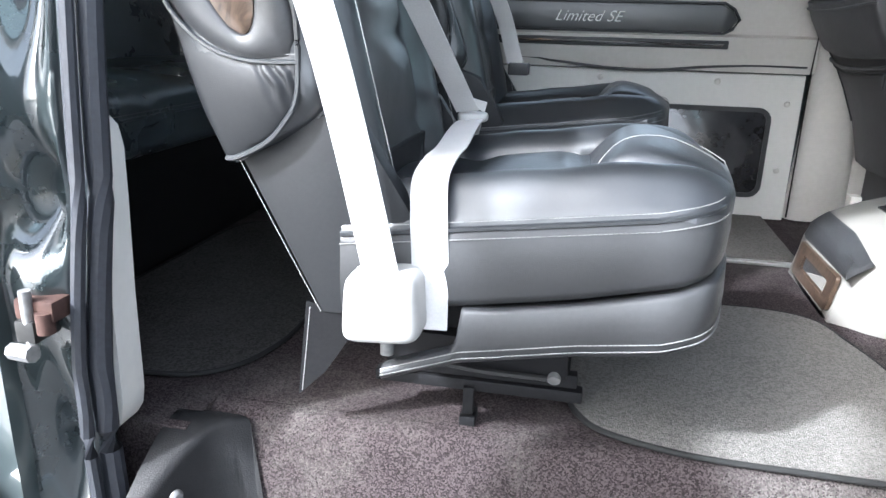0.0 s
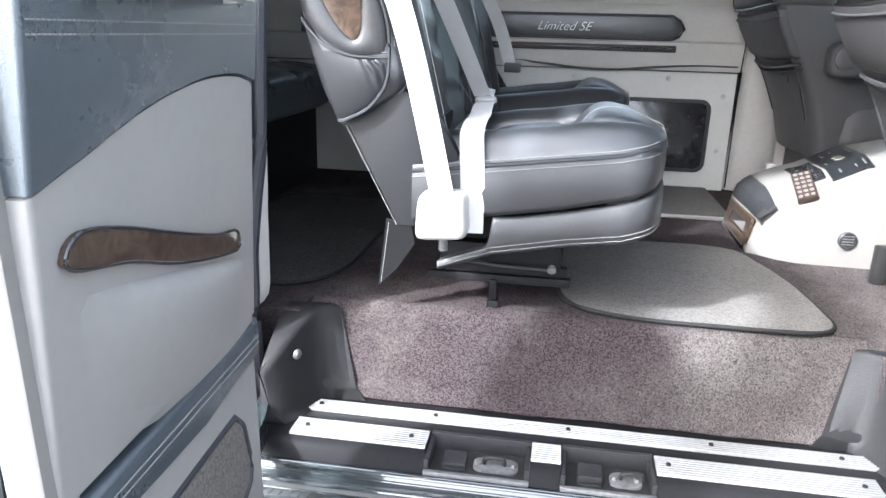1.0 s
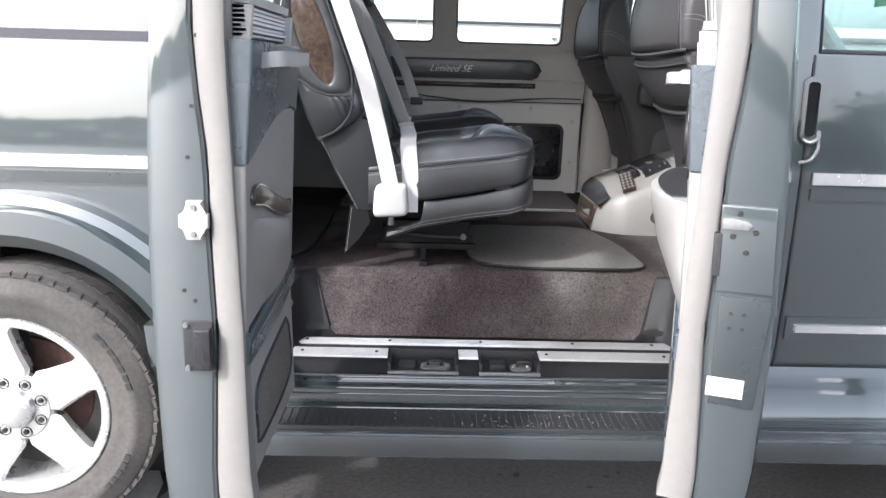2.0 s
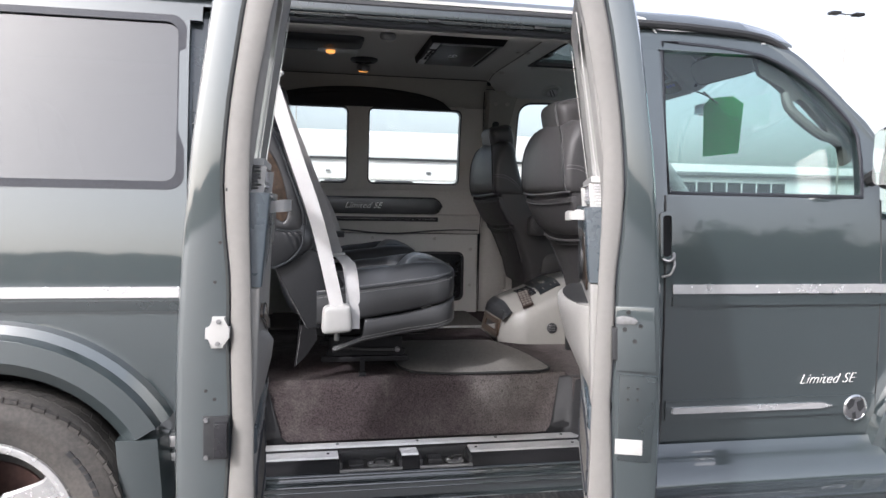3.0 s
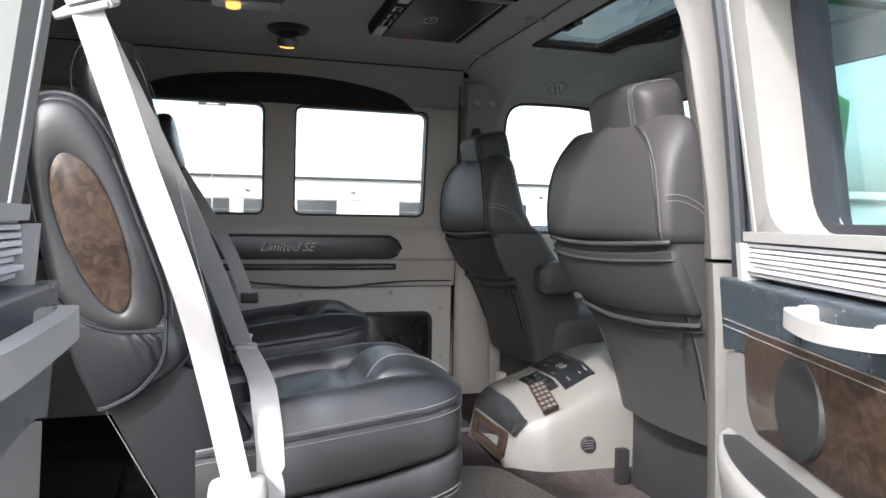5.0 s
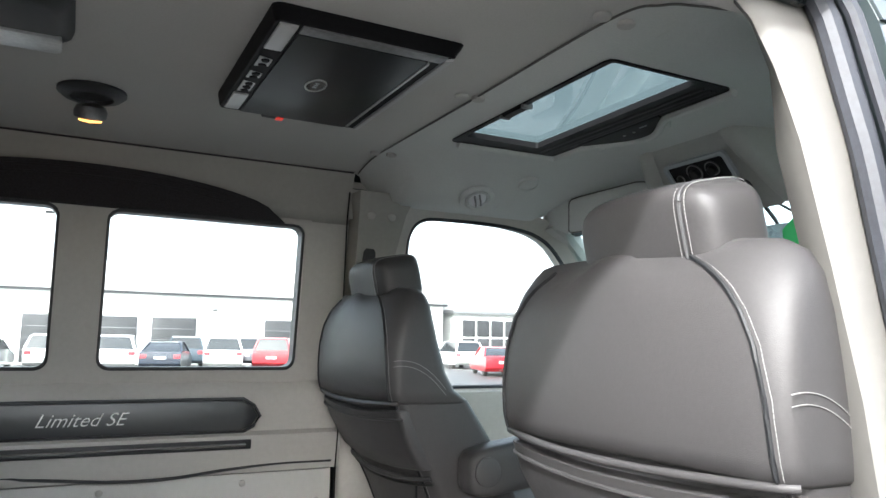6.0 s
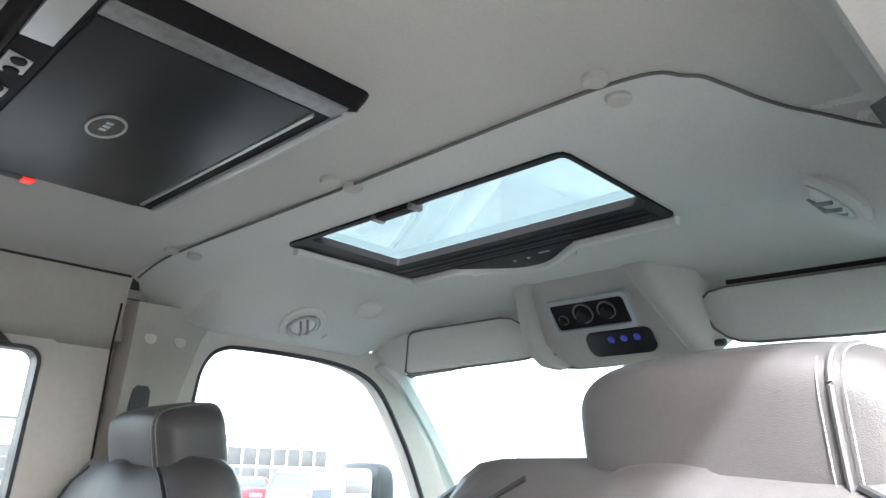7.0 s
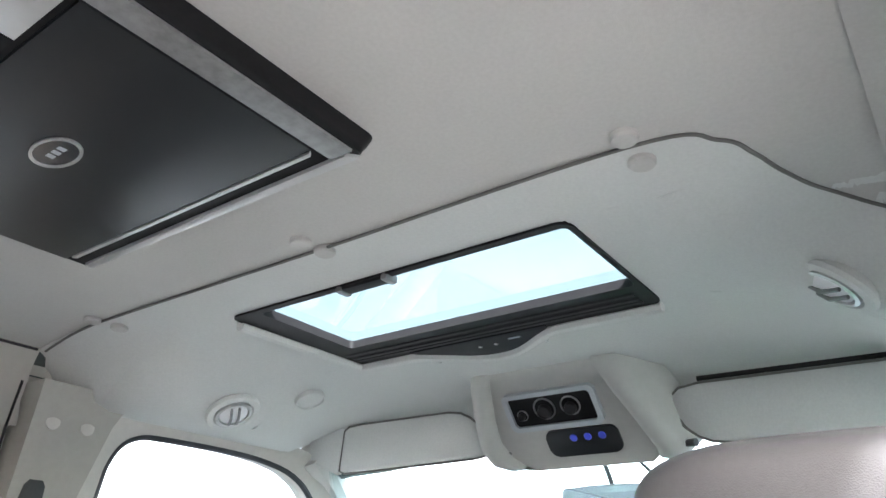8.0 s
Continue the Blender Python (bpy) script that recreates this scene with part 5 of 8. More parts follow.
near_chair = captain_chair("charcoal leather captain chair beside the open side door")
far_chair = copy_thing(near_chair, pose(0.15, 0.465 + 1.015, FLOOR))
tagged(far_chair, "charcoal leather captain chair beside the far windows")

# shoulder belt of the near chair with its retractor
belt = thing("seat_belt", (-0.02, 0.17, 0.95), "pale grey seat belt running from a white reel housing", "seat belt")
b = B()


def reel(u, v, w, p):
    x, y, z = p
    z += 0.004 * u
    x *= 1 - 0.06 * w
    return (x, y, z)


pad(b, (0.003, 0.168, 1.028), (0.054, 0.042, 0.051), 12, 6.0, reel)
part("reel_housing", b, WHITE_PL, belt, "white plastic reel housing", smooth=60)
b = B()
rod(b, (0.003, 0.175, 0.985), (0.003, 0.175, 0.945), 0.010)
part("bolt", b, STEEL, belt)
b = B()
up = curve([(0.003, 0.148, 1.07), (-0.040, 0.148, 1.26), (-0.084, 0.146, 1.424), (-0.158, 0.143, 1.64), (-0.226, 0.142, 1.848), (-0.238, 0.142, 1.885)])
tube(b, up, 0, flat=(0.0245, 0.0012), up=(1, 0.05, 0.2))
part("webbing", b, BELT, belt)
b = B()
tube(b, [(-0.203, 0.13, 1.89), (-0.285, 0.15, 1.868)], 0.007, 8)
part("belt_loop", b, WHITE_PL, belt, "white plastic belt loop")
b = B()
tube(b, curve([(-0.203, 0.13, 1.89), (-0.196, 0.155, 1.902), (-0.235, 0.165, 1.905), (-0.285, 0.15, 1.868)]), 0.007, 8)
part("belt_loop", b, WHITE_PL, belt)
b = B()
tube(b, curve([(-0.245, 0.148, 1.895), (-0.265, 0.155, 1.94), (-0.305, 0.165, 2.02)]), 0, flat=(0.024, 0.0015), up=(1, 0.1, 0.4))
part("webbing", b, BELT, belt)
b = B()
down = curve([(-0.24, 0.165, 1.885), (-0.165, 0.30, 1.72), (-0.06, 0.49, 1.47), (0.022, 0.68, 1.235)])
tube(b, down, 0, flat=(0.024, 0.0012), up=(1.0, -0.25, 0.15))
part("webbing", b, BELT, belt)
b = B()
lap = curve([(0.030, 0.695, 1.217), (0.036, 0.60, 1.222), (0.042, 0.50, 1.220), (0.050, 0.38, 1.214), (0.052, 0.29, 1.213), (0.053, 0.215, 1.196), (0.058, 0.186, 1.15), (0.062, 0.182, 1.08), (0.062, 0.185, 0.985)])
tube(b, lap, 0, flat=(0.0255, 0.0012), up=(1, 0.1, 0.1))
part("webbing", b, BELT, belt)
b = B()
pad(b, (0.030, 0.70, 1.222), (0.030, 0.022, 0.010), 5, 4)
part("tongue", b, WHITE_PL, belt, "grey plastic belt tongue")
b = B()
pad(b, (0.02, 0.745, 1.215), (0.022, 0.030, 0.016), 5, 4)
part("buckle", b, BLACK_PL, belt)
b = B()
far = thing("seat_belt", (-0.1, 1.3, 1.2), "grey shoulder belt across the far chair", "seat belt")
tube(b, curve([(-0.44, 1.83, 1.96), (-0.28, 1.70, 1.90), (-0.18, 1.55, 1.72), (-0.02, 1.38, 1.46), (0.05, 1.28, 1.29)]), 0, flat=(0.024, 0.0012), up=(0.8, -0.4, 0.3))
part("webbing", b, BELT, far)
b = B()
box(b, (0.03, 1.255, 1.268), (0.085, 1.30, 1.30), 0.004)
part("tongue", b, BLACK_PL, far)
b = B()
near2 = thing("seat_belt", (-0.1, 0.75, 1.2), "grey belt stalk between both chairs", "seat belt")
tube(b, curve([(-0.02, 0.755, 1.0), (0.0, 0.76, 1.12), (0.03, 0.755, 1.25)]), 0, flat=(0.02, 0.003), up=(1, 0, 0))
part("stalk", b, BELT, near2)

# ---- rear bench ----
bench = thing("rear_bench", (-1.2, W / 2, FLOOR), "slate leather rear bench seat with tufted cushion", "bench seat")
b = B()


def bench_shape(u, v, w, p):
    x, y, z = p
    if w > 0:
        z += 0.02 * math.cos(u * 1.5) - 0.014 * math.exp(-((math.sin(v * 9)) / 0.25) ** 2) - 0.012 * math.exp(-((u - 0.2) / 0.08) ** 2)
    return (x, y, z)


pad(b, (-1.02, W / 2, 1.17), (0.33, 0.78, 0.085), 30, 6, bench_shape)
part("cushion", b, LEATHER_BLUE, bench, smooth=60)
b = B()
pad(b, (-1.36, W / 2, 1.55), (0.10, 0.78, 0.38), 18, 6, lambda u, v, w, p: (p[0] - 0.10 * w + 0.012 * (u > 0) * -math.exp(-((math.sin(v * 6)) / 0.2) ** 2), p[1], p[2]))
part("backrest", b, LEATHER_BLUE, bench, smooth=60)
b = B()
box(b, (-1.3, 0.25, FLOOR), (-0.80, 1.7, 1.09), 0.02)
part("base", b, SATIN, bench)
b = B()
for z in (1.188, 1.138):
    tube(b, [(-0.691 - 0.012 * (z < 1.17), y, z) for y in steps(0.28, 1.67, 40)], 0.004, 6)
part("piping", b, LEATHER_BLUE, bench)
b = B()
stitch(b, [(-0.688, y, 1.199) for y in steps(0.28, 1.67, 60)])
part("stitching", b, STITCH, bench)
for k in range(-2, 3):
    b = B()
    stitch(b, [(-1.02 + 0.33 * u, W / 2 + 0.78 * 0.349 * k, 1.173 + 0.085 * (1 - u ** 6) ** (1 / 6) + 0.02 * math.cos(1.5 * u) - 0.012) for u in steps(0.1, 0.97, 16)])
    part("stitching", b, STITCH, bench)


# ---- front seats ----
def front_seat(label):
    """A front seat seen from behind, built about y 0.45."""
    yc = 0.45
    st = thing("front_seat", (1.1, yc, FLOOR), label, "seat", "front seats")
    # height, rear face, front edge, half width
    UPPER = [(1.792, 0.915, 0.955, 0.20), (1.787, 0.898, 0.968, 0.243), (1.772, 0.881, 0.975, 0.268), (1.745, 0.870, 0.982, 0.283), (1.70, 0.862, 0.99, 0.290), (1.64, 0.859, 1.005, 0.293), (1.58, 0.860, 1.022, 0.294), (1.535, 0.864, 1.05, 0.294), (1.512, 0.870, 1.085, 0.292), (1.506, 0.884, 1.09, 0.286)]
    LOWER = [(1.512, 0.886, 1.09, 0.286), (1.46, 0.902, 1.125, 0.286), (1.41, 0.926, 1.16, 0.283), (1.36, 0.952, 1.195, 0.279), (1.30, 0.985, 1.23, 0.273), (1.24, 1.012, 1.26, 0.266), (1.15, 1.045, 1.28, 0.255), (1.02, 1.075, 1.29, 0.245)]

    def shoulder(z):
        """How far the rounded corner reaches in from the side."""
        return between(((1.0, 0.10), (1.30, 0.070), (1.45, 0.042), (1.51, 0.036), (1.60, 0.044), (1.66, 0.062), (1.70, 0.088), (1.73, 0.120), (1.755, 0.16), (1.775, 0.20), (1.80, 0.17)), z)

    def ring(z, x0, x1, hw, g=0.0, sag=0.0):
        h, c = hw + g * 0.5, shoulder(z)
        a = min(0.022 + 0.28 * c, max(0.003, x1 - x0 - 0.037))
        turn = [(x0 - g + a * (1 - math.sin(q)), -h + c * (1 - math.cos(q))) for q in (0.0, 0.28, 0.56, 0.84, 1.1, 1.32)]
        half = [(x1, -h + 0.03), (x1 - 0.02, -h + 0.004), (x1 - 0.035, -h)] + turn + [(x0 - g - 0.004, -h + c + 0.02), (x0 - g - 0.011, (-h + c) * 0.6), (x0 - g - 0.015, (-h + c) * 0.3)]
        pts = half + [(x0 - g - 0.016, 0.0)] + [(x, -y) for x, y in half[::-1]]
        return [(x, yc + y, z - sag * (1 - (y / hw) ** 2) + 0.002 * noise.noise(Vector((x * 9, y * 7, z * 11)))) for x, y in pts]

    def face(rows, z, k):
        """A value of the rows at a height."""
        return between([(r[0], r[k]) for r in rows[::-1]], z)

    b = B()
    loft(b, [ring(*r) for r in UPPER])
    part("backrest", b, LEATHER_FRONT, st, "smooth leather upper back", smooth=60)
    b = B()
    loft(b, [ring(*r) for r in LOWER])
    part("lower_back", b, LEATHER_FRONT, st, smooth=60)
    b = B()
    rows = [(1.492, 0.004), (1.487, 0.012), (1.44, 0.014), (1.385, 0.013), (1.352, 0.010), (1.346, 0.002)]
    loft(b, [ring(z, face(LOWER, z, 1), face(LOWER, z, 1) + 0.05, face(LOWER, z, 3) - 0.006, g, 0.014) for z, g in rows])
    part("map_pocket", b, LEATHER_FRONT, st, "leather seat-back pocket", smooth=60)

    def seam(rows, z, g, sag):
        return [Vector(p) for p in ring(z, face(rows, z, 1), face(rows, z, 2), face(rows, z, 3), g, sag)[5:-5]]
    b = B()
    tube(b, seam(UPPER, 1.508, 0.006, 0.012), 0.006, 8)
    part("piping", b, LEATHER_FRONT, st, "raised leather roll", smooth=80)
    b = B()
    tube(b, seam(LOWER, 1.470, 0.015, 0.014), 0.0035, 6)
    part("piping", b, LEATHER_FRONT, st)
    b = B()
    tube(b, seam(LOWER, 1.326, 0.004, 0.020), 0.006, 6)
    part("piping", b, LEATHER_FRONT, st)
    b = B()
    tube(b, seam(LOWER, 1.310, 0.003, 0.020), 0.0032, 6)
    zipper = part("zip", b, DARK_STEEL, st, "dark zip across the seat back")
    b = B()
    q = seam(LOWER, 1.308, 0.006, 0.020)[3]
    box(b, (q[0] - 0.008, q[1] + 0.004, q[2] - 0.036), (q[0] - 0.003, q[1] + 0.013, q[2]), 0.001)
    part("pull", b, DARK_STEEL, zipper)
    for s in (-1, 1):
        def corner(rows, z):
            x0, hw, c = face(rows, z, 1), face(rows, z, 3), shoulder(z)
            a = min(0.022 + 0.28 * c, max(0.003, face(rows, z, 2) - x0 - 0.037))
            return (x0 + a * (1 - math.sin(1.2)) - 0.001, yc + s * (hw - c * (1 - math.cos(1.2)) + 0.001), z)
        edge = [corner(UPPER, z) for z in steps(1.772, 1.515, 40)] + [corner(LOWER, z) for z in steps(1.50, 1.14, 30)]
        b = B()
        tube(b, edge, 0.0032, 6)
        part("corner_seam", b, LEATHER_DULL, st, "dark corner seam")
        b = B()
        stitch(b, [(x + 0.003, y + s * 0.007, z) for x, y, z in edge], r=0.0006)
        part("stitching", b, STITCH, st, "white stitching")
        for d in (0.0, 0.013):
            b = B()
            stitch(b, [(0.876 + 0.13 * k, yc + s * (face(UPPER, 1.60, 3) + 0.0012), 1.596 + d + 0.010 * math.sin(1.7 * k) - 0.075 * k * k) for k in steps(-0.06, 1.0, 26)])
            part("stitching", b, STITCH, st, "white stitching")
    # headrest
    tilt = lean(0.97, 1.1, 12.0)
    b = B()
    pad(b, (0, yc - 0.047, 0), (0.065, 0.138, 0.064), 16, 4.6, lambda u, v, w, p: tilt((p[0] + 1.09, p[1], p[2] + 1.812 - 0.012 * abs(v) ** 3)))
    part("headrest", b, LEATHER_FRONT, st, smooth=60)
    for d in (-0.084, -0.093, -0.102):
        b = B()
        run = [tilt((1.09 + 0.0655 * math.copysign(abs(math.sin(a)) ** 0.45, math.sin(a)), yc - 0.047 + d, 1.812 + 0.0635 * math.copysign(abs(math.cos(a)) ** 0.45, math.cos(a)) - 0.005)) for a in steps(-2.2, 1.2, 60)]
        if d == -0.093:
            tube(b, run, 0.0025, 6)
            part("piping", b, PIPE, st)
        else:
            stitch(b, run, dash=0.0042, gap=0.001, r=0.0006)
            part("stitching", b, STITCH, st, "white stitching")
    for s in (-1, 1):
        part("headrest_post", rod(B(), tilt((1.09, yc - 0.055 + s * 0.06, 1.70)), tilt((1.09, yc - 0.055 + s * 0.06, 1.80)), 0.006), CHROME, st)
    # cushion and base
    b = B()
    pad(b, (1.38, yc, 1.12), (0.28, 0.275, 0.10), 12, 5)
    part("cushion", b, LEATHER_FRONT, st, smooth=60)
    b = B()
    box(b, (1.12, yc - 0.22, FLOOR), (1.6, yc + 0.22, 1.03), 0.02)
    part("pedestal", b, BLACK_PL, st)
    return st


def armrest(st, y):
    b = B()
    pad(b, (1.22, y, 1.36), (0.17, 0.05, 0.06), 10, 5.0, lambda u, v, w, p: (p[0], p[1], p[2] + 0.02 * u))
    a = part("armrest", b, LEATHER_FRONT, st, "folding leather armrest", smooth=60)
    b = B()
    lathe(b, (1.09, y - 0.046, 1.35), (0, -1, 0), [(0.035, 0.0), (0.035, 0.006), (0.028, 0.010), (0.0, 0.010)], 22)
    part("pivot_cap", b, LEATHER_FRONT, a)


passenger = front_seat("charcoal leather passenger seat with zipped back and white stitching")
driver = copy_thing(passenger, pose(1.1, 1.515, FLOOR))
tagged(driver, "charcoal leather driver seat with folding armrest")
armrest(driver, 1.515 - 0.315)
armrest(passenger, 0.45 + 0.315)

# ---- floor mats ----


def mat_shape(name, pts, label, pile=MAT):
    outline = curve([(x, y, 0) for x, y in pts] + [(pts[0][0], pts[0][1], 0)], 8)[:-1]
    m = thing(name, (pts[0][0], pts[0][1], FLOOR), label, "floor mat", "floor mats")
    b = B()
    prism(b, [(p.x, p.y) for p in outline], lambda u, v, w: Vector((u, v, floor_z(u, v) + w)), 0.002, 0.011)
    part("mat_pad", b, pile, m, smooth=50)
    b = B()
    tube(b, [(p.x, p.y, floor_z(p.x, p.y) + 0.007) for p in outline], 0.0052, 8, closed=True)
    part("binding", b, BIND, m, "black stitched edge binding")


mat_shape("floor_mat", [(0.262, 0.62), (0.262, 0.42), (0.285, 0.34), (0.335, 0.298), (0.45, 0.27), (0.60, 0.262), (0.74, 0.258), (0.83, 0.268), (0.872, 0.31), (0.875, 0.40), (0.86, 0.62), (0.82, 0.78), (0.78, 0.88), (0.68, 0.92), (0.52, 0.92), (0.35, 0.92), (0.28, 0.86)], "grey carpet floor mat ahead of the chair, black bound edge")
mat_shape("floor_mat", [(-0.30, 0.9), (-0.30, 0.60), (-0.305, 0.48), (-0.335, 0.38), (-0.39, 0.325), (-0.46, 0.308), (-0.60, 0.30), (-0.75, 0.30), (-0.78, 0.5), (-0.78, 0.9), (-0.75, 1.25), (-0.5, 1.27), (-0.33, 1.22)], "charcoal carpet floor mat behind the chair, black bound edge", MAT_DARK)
b = B()
box(b, (0.50, 1.285, FLOOR + 0.001), (0.86, 1.305, FLOOR + 0.012), 0.003)
solo("floor_strip", b, ALU, "thin aluminium strip across the carpet", "floor strip")
b = B()
box(b, (-0.3, 1.32, FLOOR), (0.86, 1.83, FLOOR + 0.012), 0.004)
solo("floor_panel", b, MAT, "grey carpet panel along the far wall", "carpet", kind="structure")

# ---- console between the front seats ----
con = thing("centre_console", (1.05, 1.02, FLOOR), "cream plastic centre console with wood trim and control panels", "console")


b = B()
rings = []
for x, y0, zt in ((0.815, 0.895, 0.80), (0.822, 0.893, 0.84), (0.832, 0.888, 0.90), (0.85, 0.875, 0.945), (0.88, 0.848, 0.968), (0.92, 0.826, 0.985), (0.95, 0.818, 0.997), (1.0, 0.815, 1.012), (1.04, 0.813, 1.03), (1.12, 0.81, 1.07), (1.25, 0.80, 1.10), (1.38, 0.80, 1.11), (1.45, 0.80, 1.09)):
    h, y1 = zt - FLOOR, 1.24 + 0.02 * min(1.0, (x - 0.815) / 0.1)
    rings.append([(x, y0, FLOOR + 0.002), (x, y0 + 0.003, FLOOR + h * 0.22), (x, y0 + 0.012, FLOOR + h * 0.46), (x, y0 + 0.022, FLOOR + h * 0.64), (x, y0 + 0.034, max(FLOOR + h * 0.74, zt - 0.056)), (x, y0 + 0.055, zt - 0.036), (x, 0.945, zt - 0.0154),
                  (x, 1.0, zt), (x, 1.10, zt + 0.002), (x, y1 - 0.05, zt), (x, y1 - 0.012, FLOOR + h * 0.93), (x, y1, FLOOR + h * 0.7), (x, y1 + 0.004, FLOOR + 0.002)])
loft(b, rings)
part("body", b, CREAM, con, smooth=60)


def con_face(x, y, lift):
    """A place on the console's sloping top."""
    z = between([(0.85, 0.945), (0.88, 0.968), (0.92, 0.985), (0.95, 0.997), (1.0, 1.012), (1.04, 1.03), (1.12, 1.07), (1.25, 1.10), (1.4, 1.11)], x) - 0.28 * max(0.0, 1.0 - y)
    return Vector((x - lift * 0.3, y - lift * 0.2, z + 0.001 + lift * 0.9))


def con_back(u, v, w):
    """A place on its rear face: u across, v up it."""
    return Vector((0.8155 + v * 0.17 - w * 0.98, u, 0.802 + v * 0.98 - w * 0.17))


b = B()
ring_frame(b, con_back, rounded(0.908, 1.198, 0.002, 0.086, 0.010), rounded(0.955, 1.145, 0.026, 0.062, 0.004), -0.002, 0.008)
dr = part("wood_bezel", b, BURL, con, "brown burl wood bezel")
b = B()
prism(b, rounded(0.953, 1.147, 0.024, 0.064, 0.004), con_back, -0.003, 0.001)
ash = part("ash_drawer", b, BLACK_PL, dr, "dark recessed drawer")
b = B()
prism(b, [(0.965, 0.03), (1.10, 0.03), (0.985, 0.058), (0.965, 0.058)], con_back, 0.0005, 0.005, 0.001)
part("lip", b, CREAM, ash, "cream drawer lip")
b = B()
loft(b, [[(0.829, y, 0.893), (0.826, y, 0.904), (0.836, y, 0.936), (0.851, y, 0.953 - d), (0.872, y, 0.968 - d), (0.88, y, 0.93)] for y, d in ((0.872, 0.034), (0.878, 0.030), (0.94, 0.012), (1.0, 0.0), (1.196, 0.0), (1.202, 0.006))])
part("edge_pad", b, BLACK_PL, con, "black rubber edge pad", smooth=80)


def con_panel(name, x0, x1, y0, y1, m, label):
    b = B()
    sheet(b, lambda u, v: con_face(u, v, 0.0045), steps(x0, x1, 8), steps(y0, y1, 10), (0.0015, 0.001, -0.006))
    return part(name, b, m, con, label)


p1 = con_panel("display", 1.035, 1.14, 0.925, 1.195, SCREEN, "dark display with pale printed marks")
for x, y, dx, dy in ((1.122, 0.95, 0.005, 0.03), (1.122, 1.08, 0.005, 0.05), (1.06, 0.95, 0.005, 0.02), (1.06, 1.12, 0.005, 0.03), (1.045, 1.03, 0.004, 0.02), (1.085, 1.14, 0.004, 0.02), (1.10, 0.95, 0.004, 0.015)):
    part("print_bar", prism(B(), [(x, y), (x + dx, y), (x + dx, y + dy), (x, y + dy)], con_face, 0.004, 0.0062), KEY_RUBBER, p1)
for y in (1.045, 1.072):
    part("dial_print", lathe(B(), con_face(1.085, y, 0.0046), (-0.4, 0, 0.9), [(0.014, 0), (0.014, 0.002), (0.010, 0.003), (0, 0.003)], 18), KEY_RUBBER, p1)
p2 = con_panel("switch_panel", 0.955, 1.025, 0.955, 1.125, GLOSS_BLACK, "small black switch panel")
for i in range(4):
    for j in range(2):
        c = con_face(0.973 + 0.032 * j, 0.982 + 0.038 * i, 0.004)
        part("switch", lathe(B(), c, (-0.4, 0, 0.9), [(0.007, 0), (0.006, 0.004), (0.0, 0.005)], 10), DARK_STEEL, p2)
remote = thing("remote_control", (0.99, 0.90, 1.0), "dark remote control with pale keys lying in the console", "remote control")
b = B()
rm = lambda u, v, w: con_face(u, v, w)
for a, c in ((0.855, 0.90), (0.90, 0.955), (0.955, 1.005)):
    prism(b, [(0.928 + 0.1 * (a - 0.855), a), (0.980 + 0.1 * (a - 0.855), a), (0.980 + 0.1 * (c - 0.855), c), (0.928 + 0.1 * (c - 0.855), c)], rm, 0.002, 0.015)
part("body", b, KEYPAD, remote)
for i in range(6):
    for j in range(3):
        x, y = 0.939 + 0.0158 * j + 0.0025 * i, 0.867 + 0.0245 * i
        b = B()
        lathe(b, rm(x, y, 0.0145), (-0.25, -0.25, 0.9), [(0.0066, 0), (0.006, 0.003), (0.0045, 0.0032), (0.0035, 0.002), (0.0, 0.002)], 10)
        part("key", b, KEY_RUBBER, remote)
b = B()
lathe(b, (1.062, 0.816, 0.860), (0, -1, 0.12), [(0.025, -0.01), (0.025, 0.005), (0.021, 0.007), (0.020, 0.003), (0.0, 0.003)], 24)
vent = part("air_vent", b, BLACK_PL, con, "round black air vent")
for k in range(4):
    b = B()
    box(b, (1.046, 0.8085, 0.848 + k * 0.008), (1.078, 0.8125, 0.8505 + k * 0.008))
    part("slat", b, STEEL, vent)
b = B()
prism(b, rounded(1.27, 1.36, 0.86, 0.95, 0.02), con_face, -0.002, 0.004, 0.001)
part("cup_recess", b, GLOSS_BLACK, con)
b = B()
rod(b, (0.93, 1.30, FLOOR), (0.95, 1.29, 0.95), 0.018, 0.014)
box(b, (0.938, 1.262, 0.945), (0.966, 1.302, 0.995), 0.004)
solo("buckle_stalk", b, BEIGE_WARM, "short stone coloured belt buckle stalk", "buckle")
b = B()
box(b, (1.085, 0.67, FLOOR), (1.12, 0.70, 0.885), 0.006)
solo("seat_bracket", b, DARK_STEEL, "upright dark steel bracket of the front seat", "bracket")


# ---- side doors, both swung open ----
def door(name, hinge, along, inward, width, label):
    """A door's empty and its map from (s from the hinge, depth from the skin, z) to the world."""
    d = thing(name, (hinge[0], hinge[1], 0.5), label, "van door", "open side doors")
    h, u, n = Vector((*hinge, 0)), Vector((*along, 0)).normalized(), Vector((*inward, 0)).normalized()

    def at(s, dep, z):
        return h + u * s + n * (between(FLANK, z) + dep) + Vector((0, 0, z))
    return d, at


def dblock(bm, at, s0, s1, z0, z1, d0, d1, ns=1):
    zs = [z0] + [z for z in (0.5, 0.56, 0.62, 0.7, 0.8, 0.95, 1.1, 1.2, 1.3, 1.4, 1.48, 1.54, 1.6, 1.75, 1.9, 1.98, 2.06) if z0 < z < z1] + [z1]
    rings = []
    for z in zs:
        lo = [at(s, d0, z) for s in steps(s0, s1, ns)]
        hi = [at(s, d1, z) for s in steps(s1, s0, ns)]
        rings.append(lo + hi)
    return loft(bm, rings)


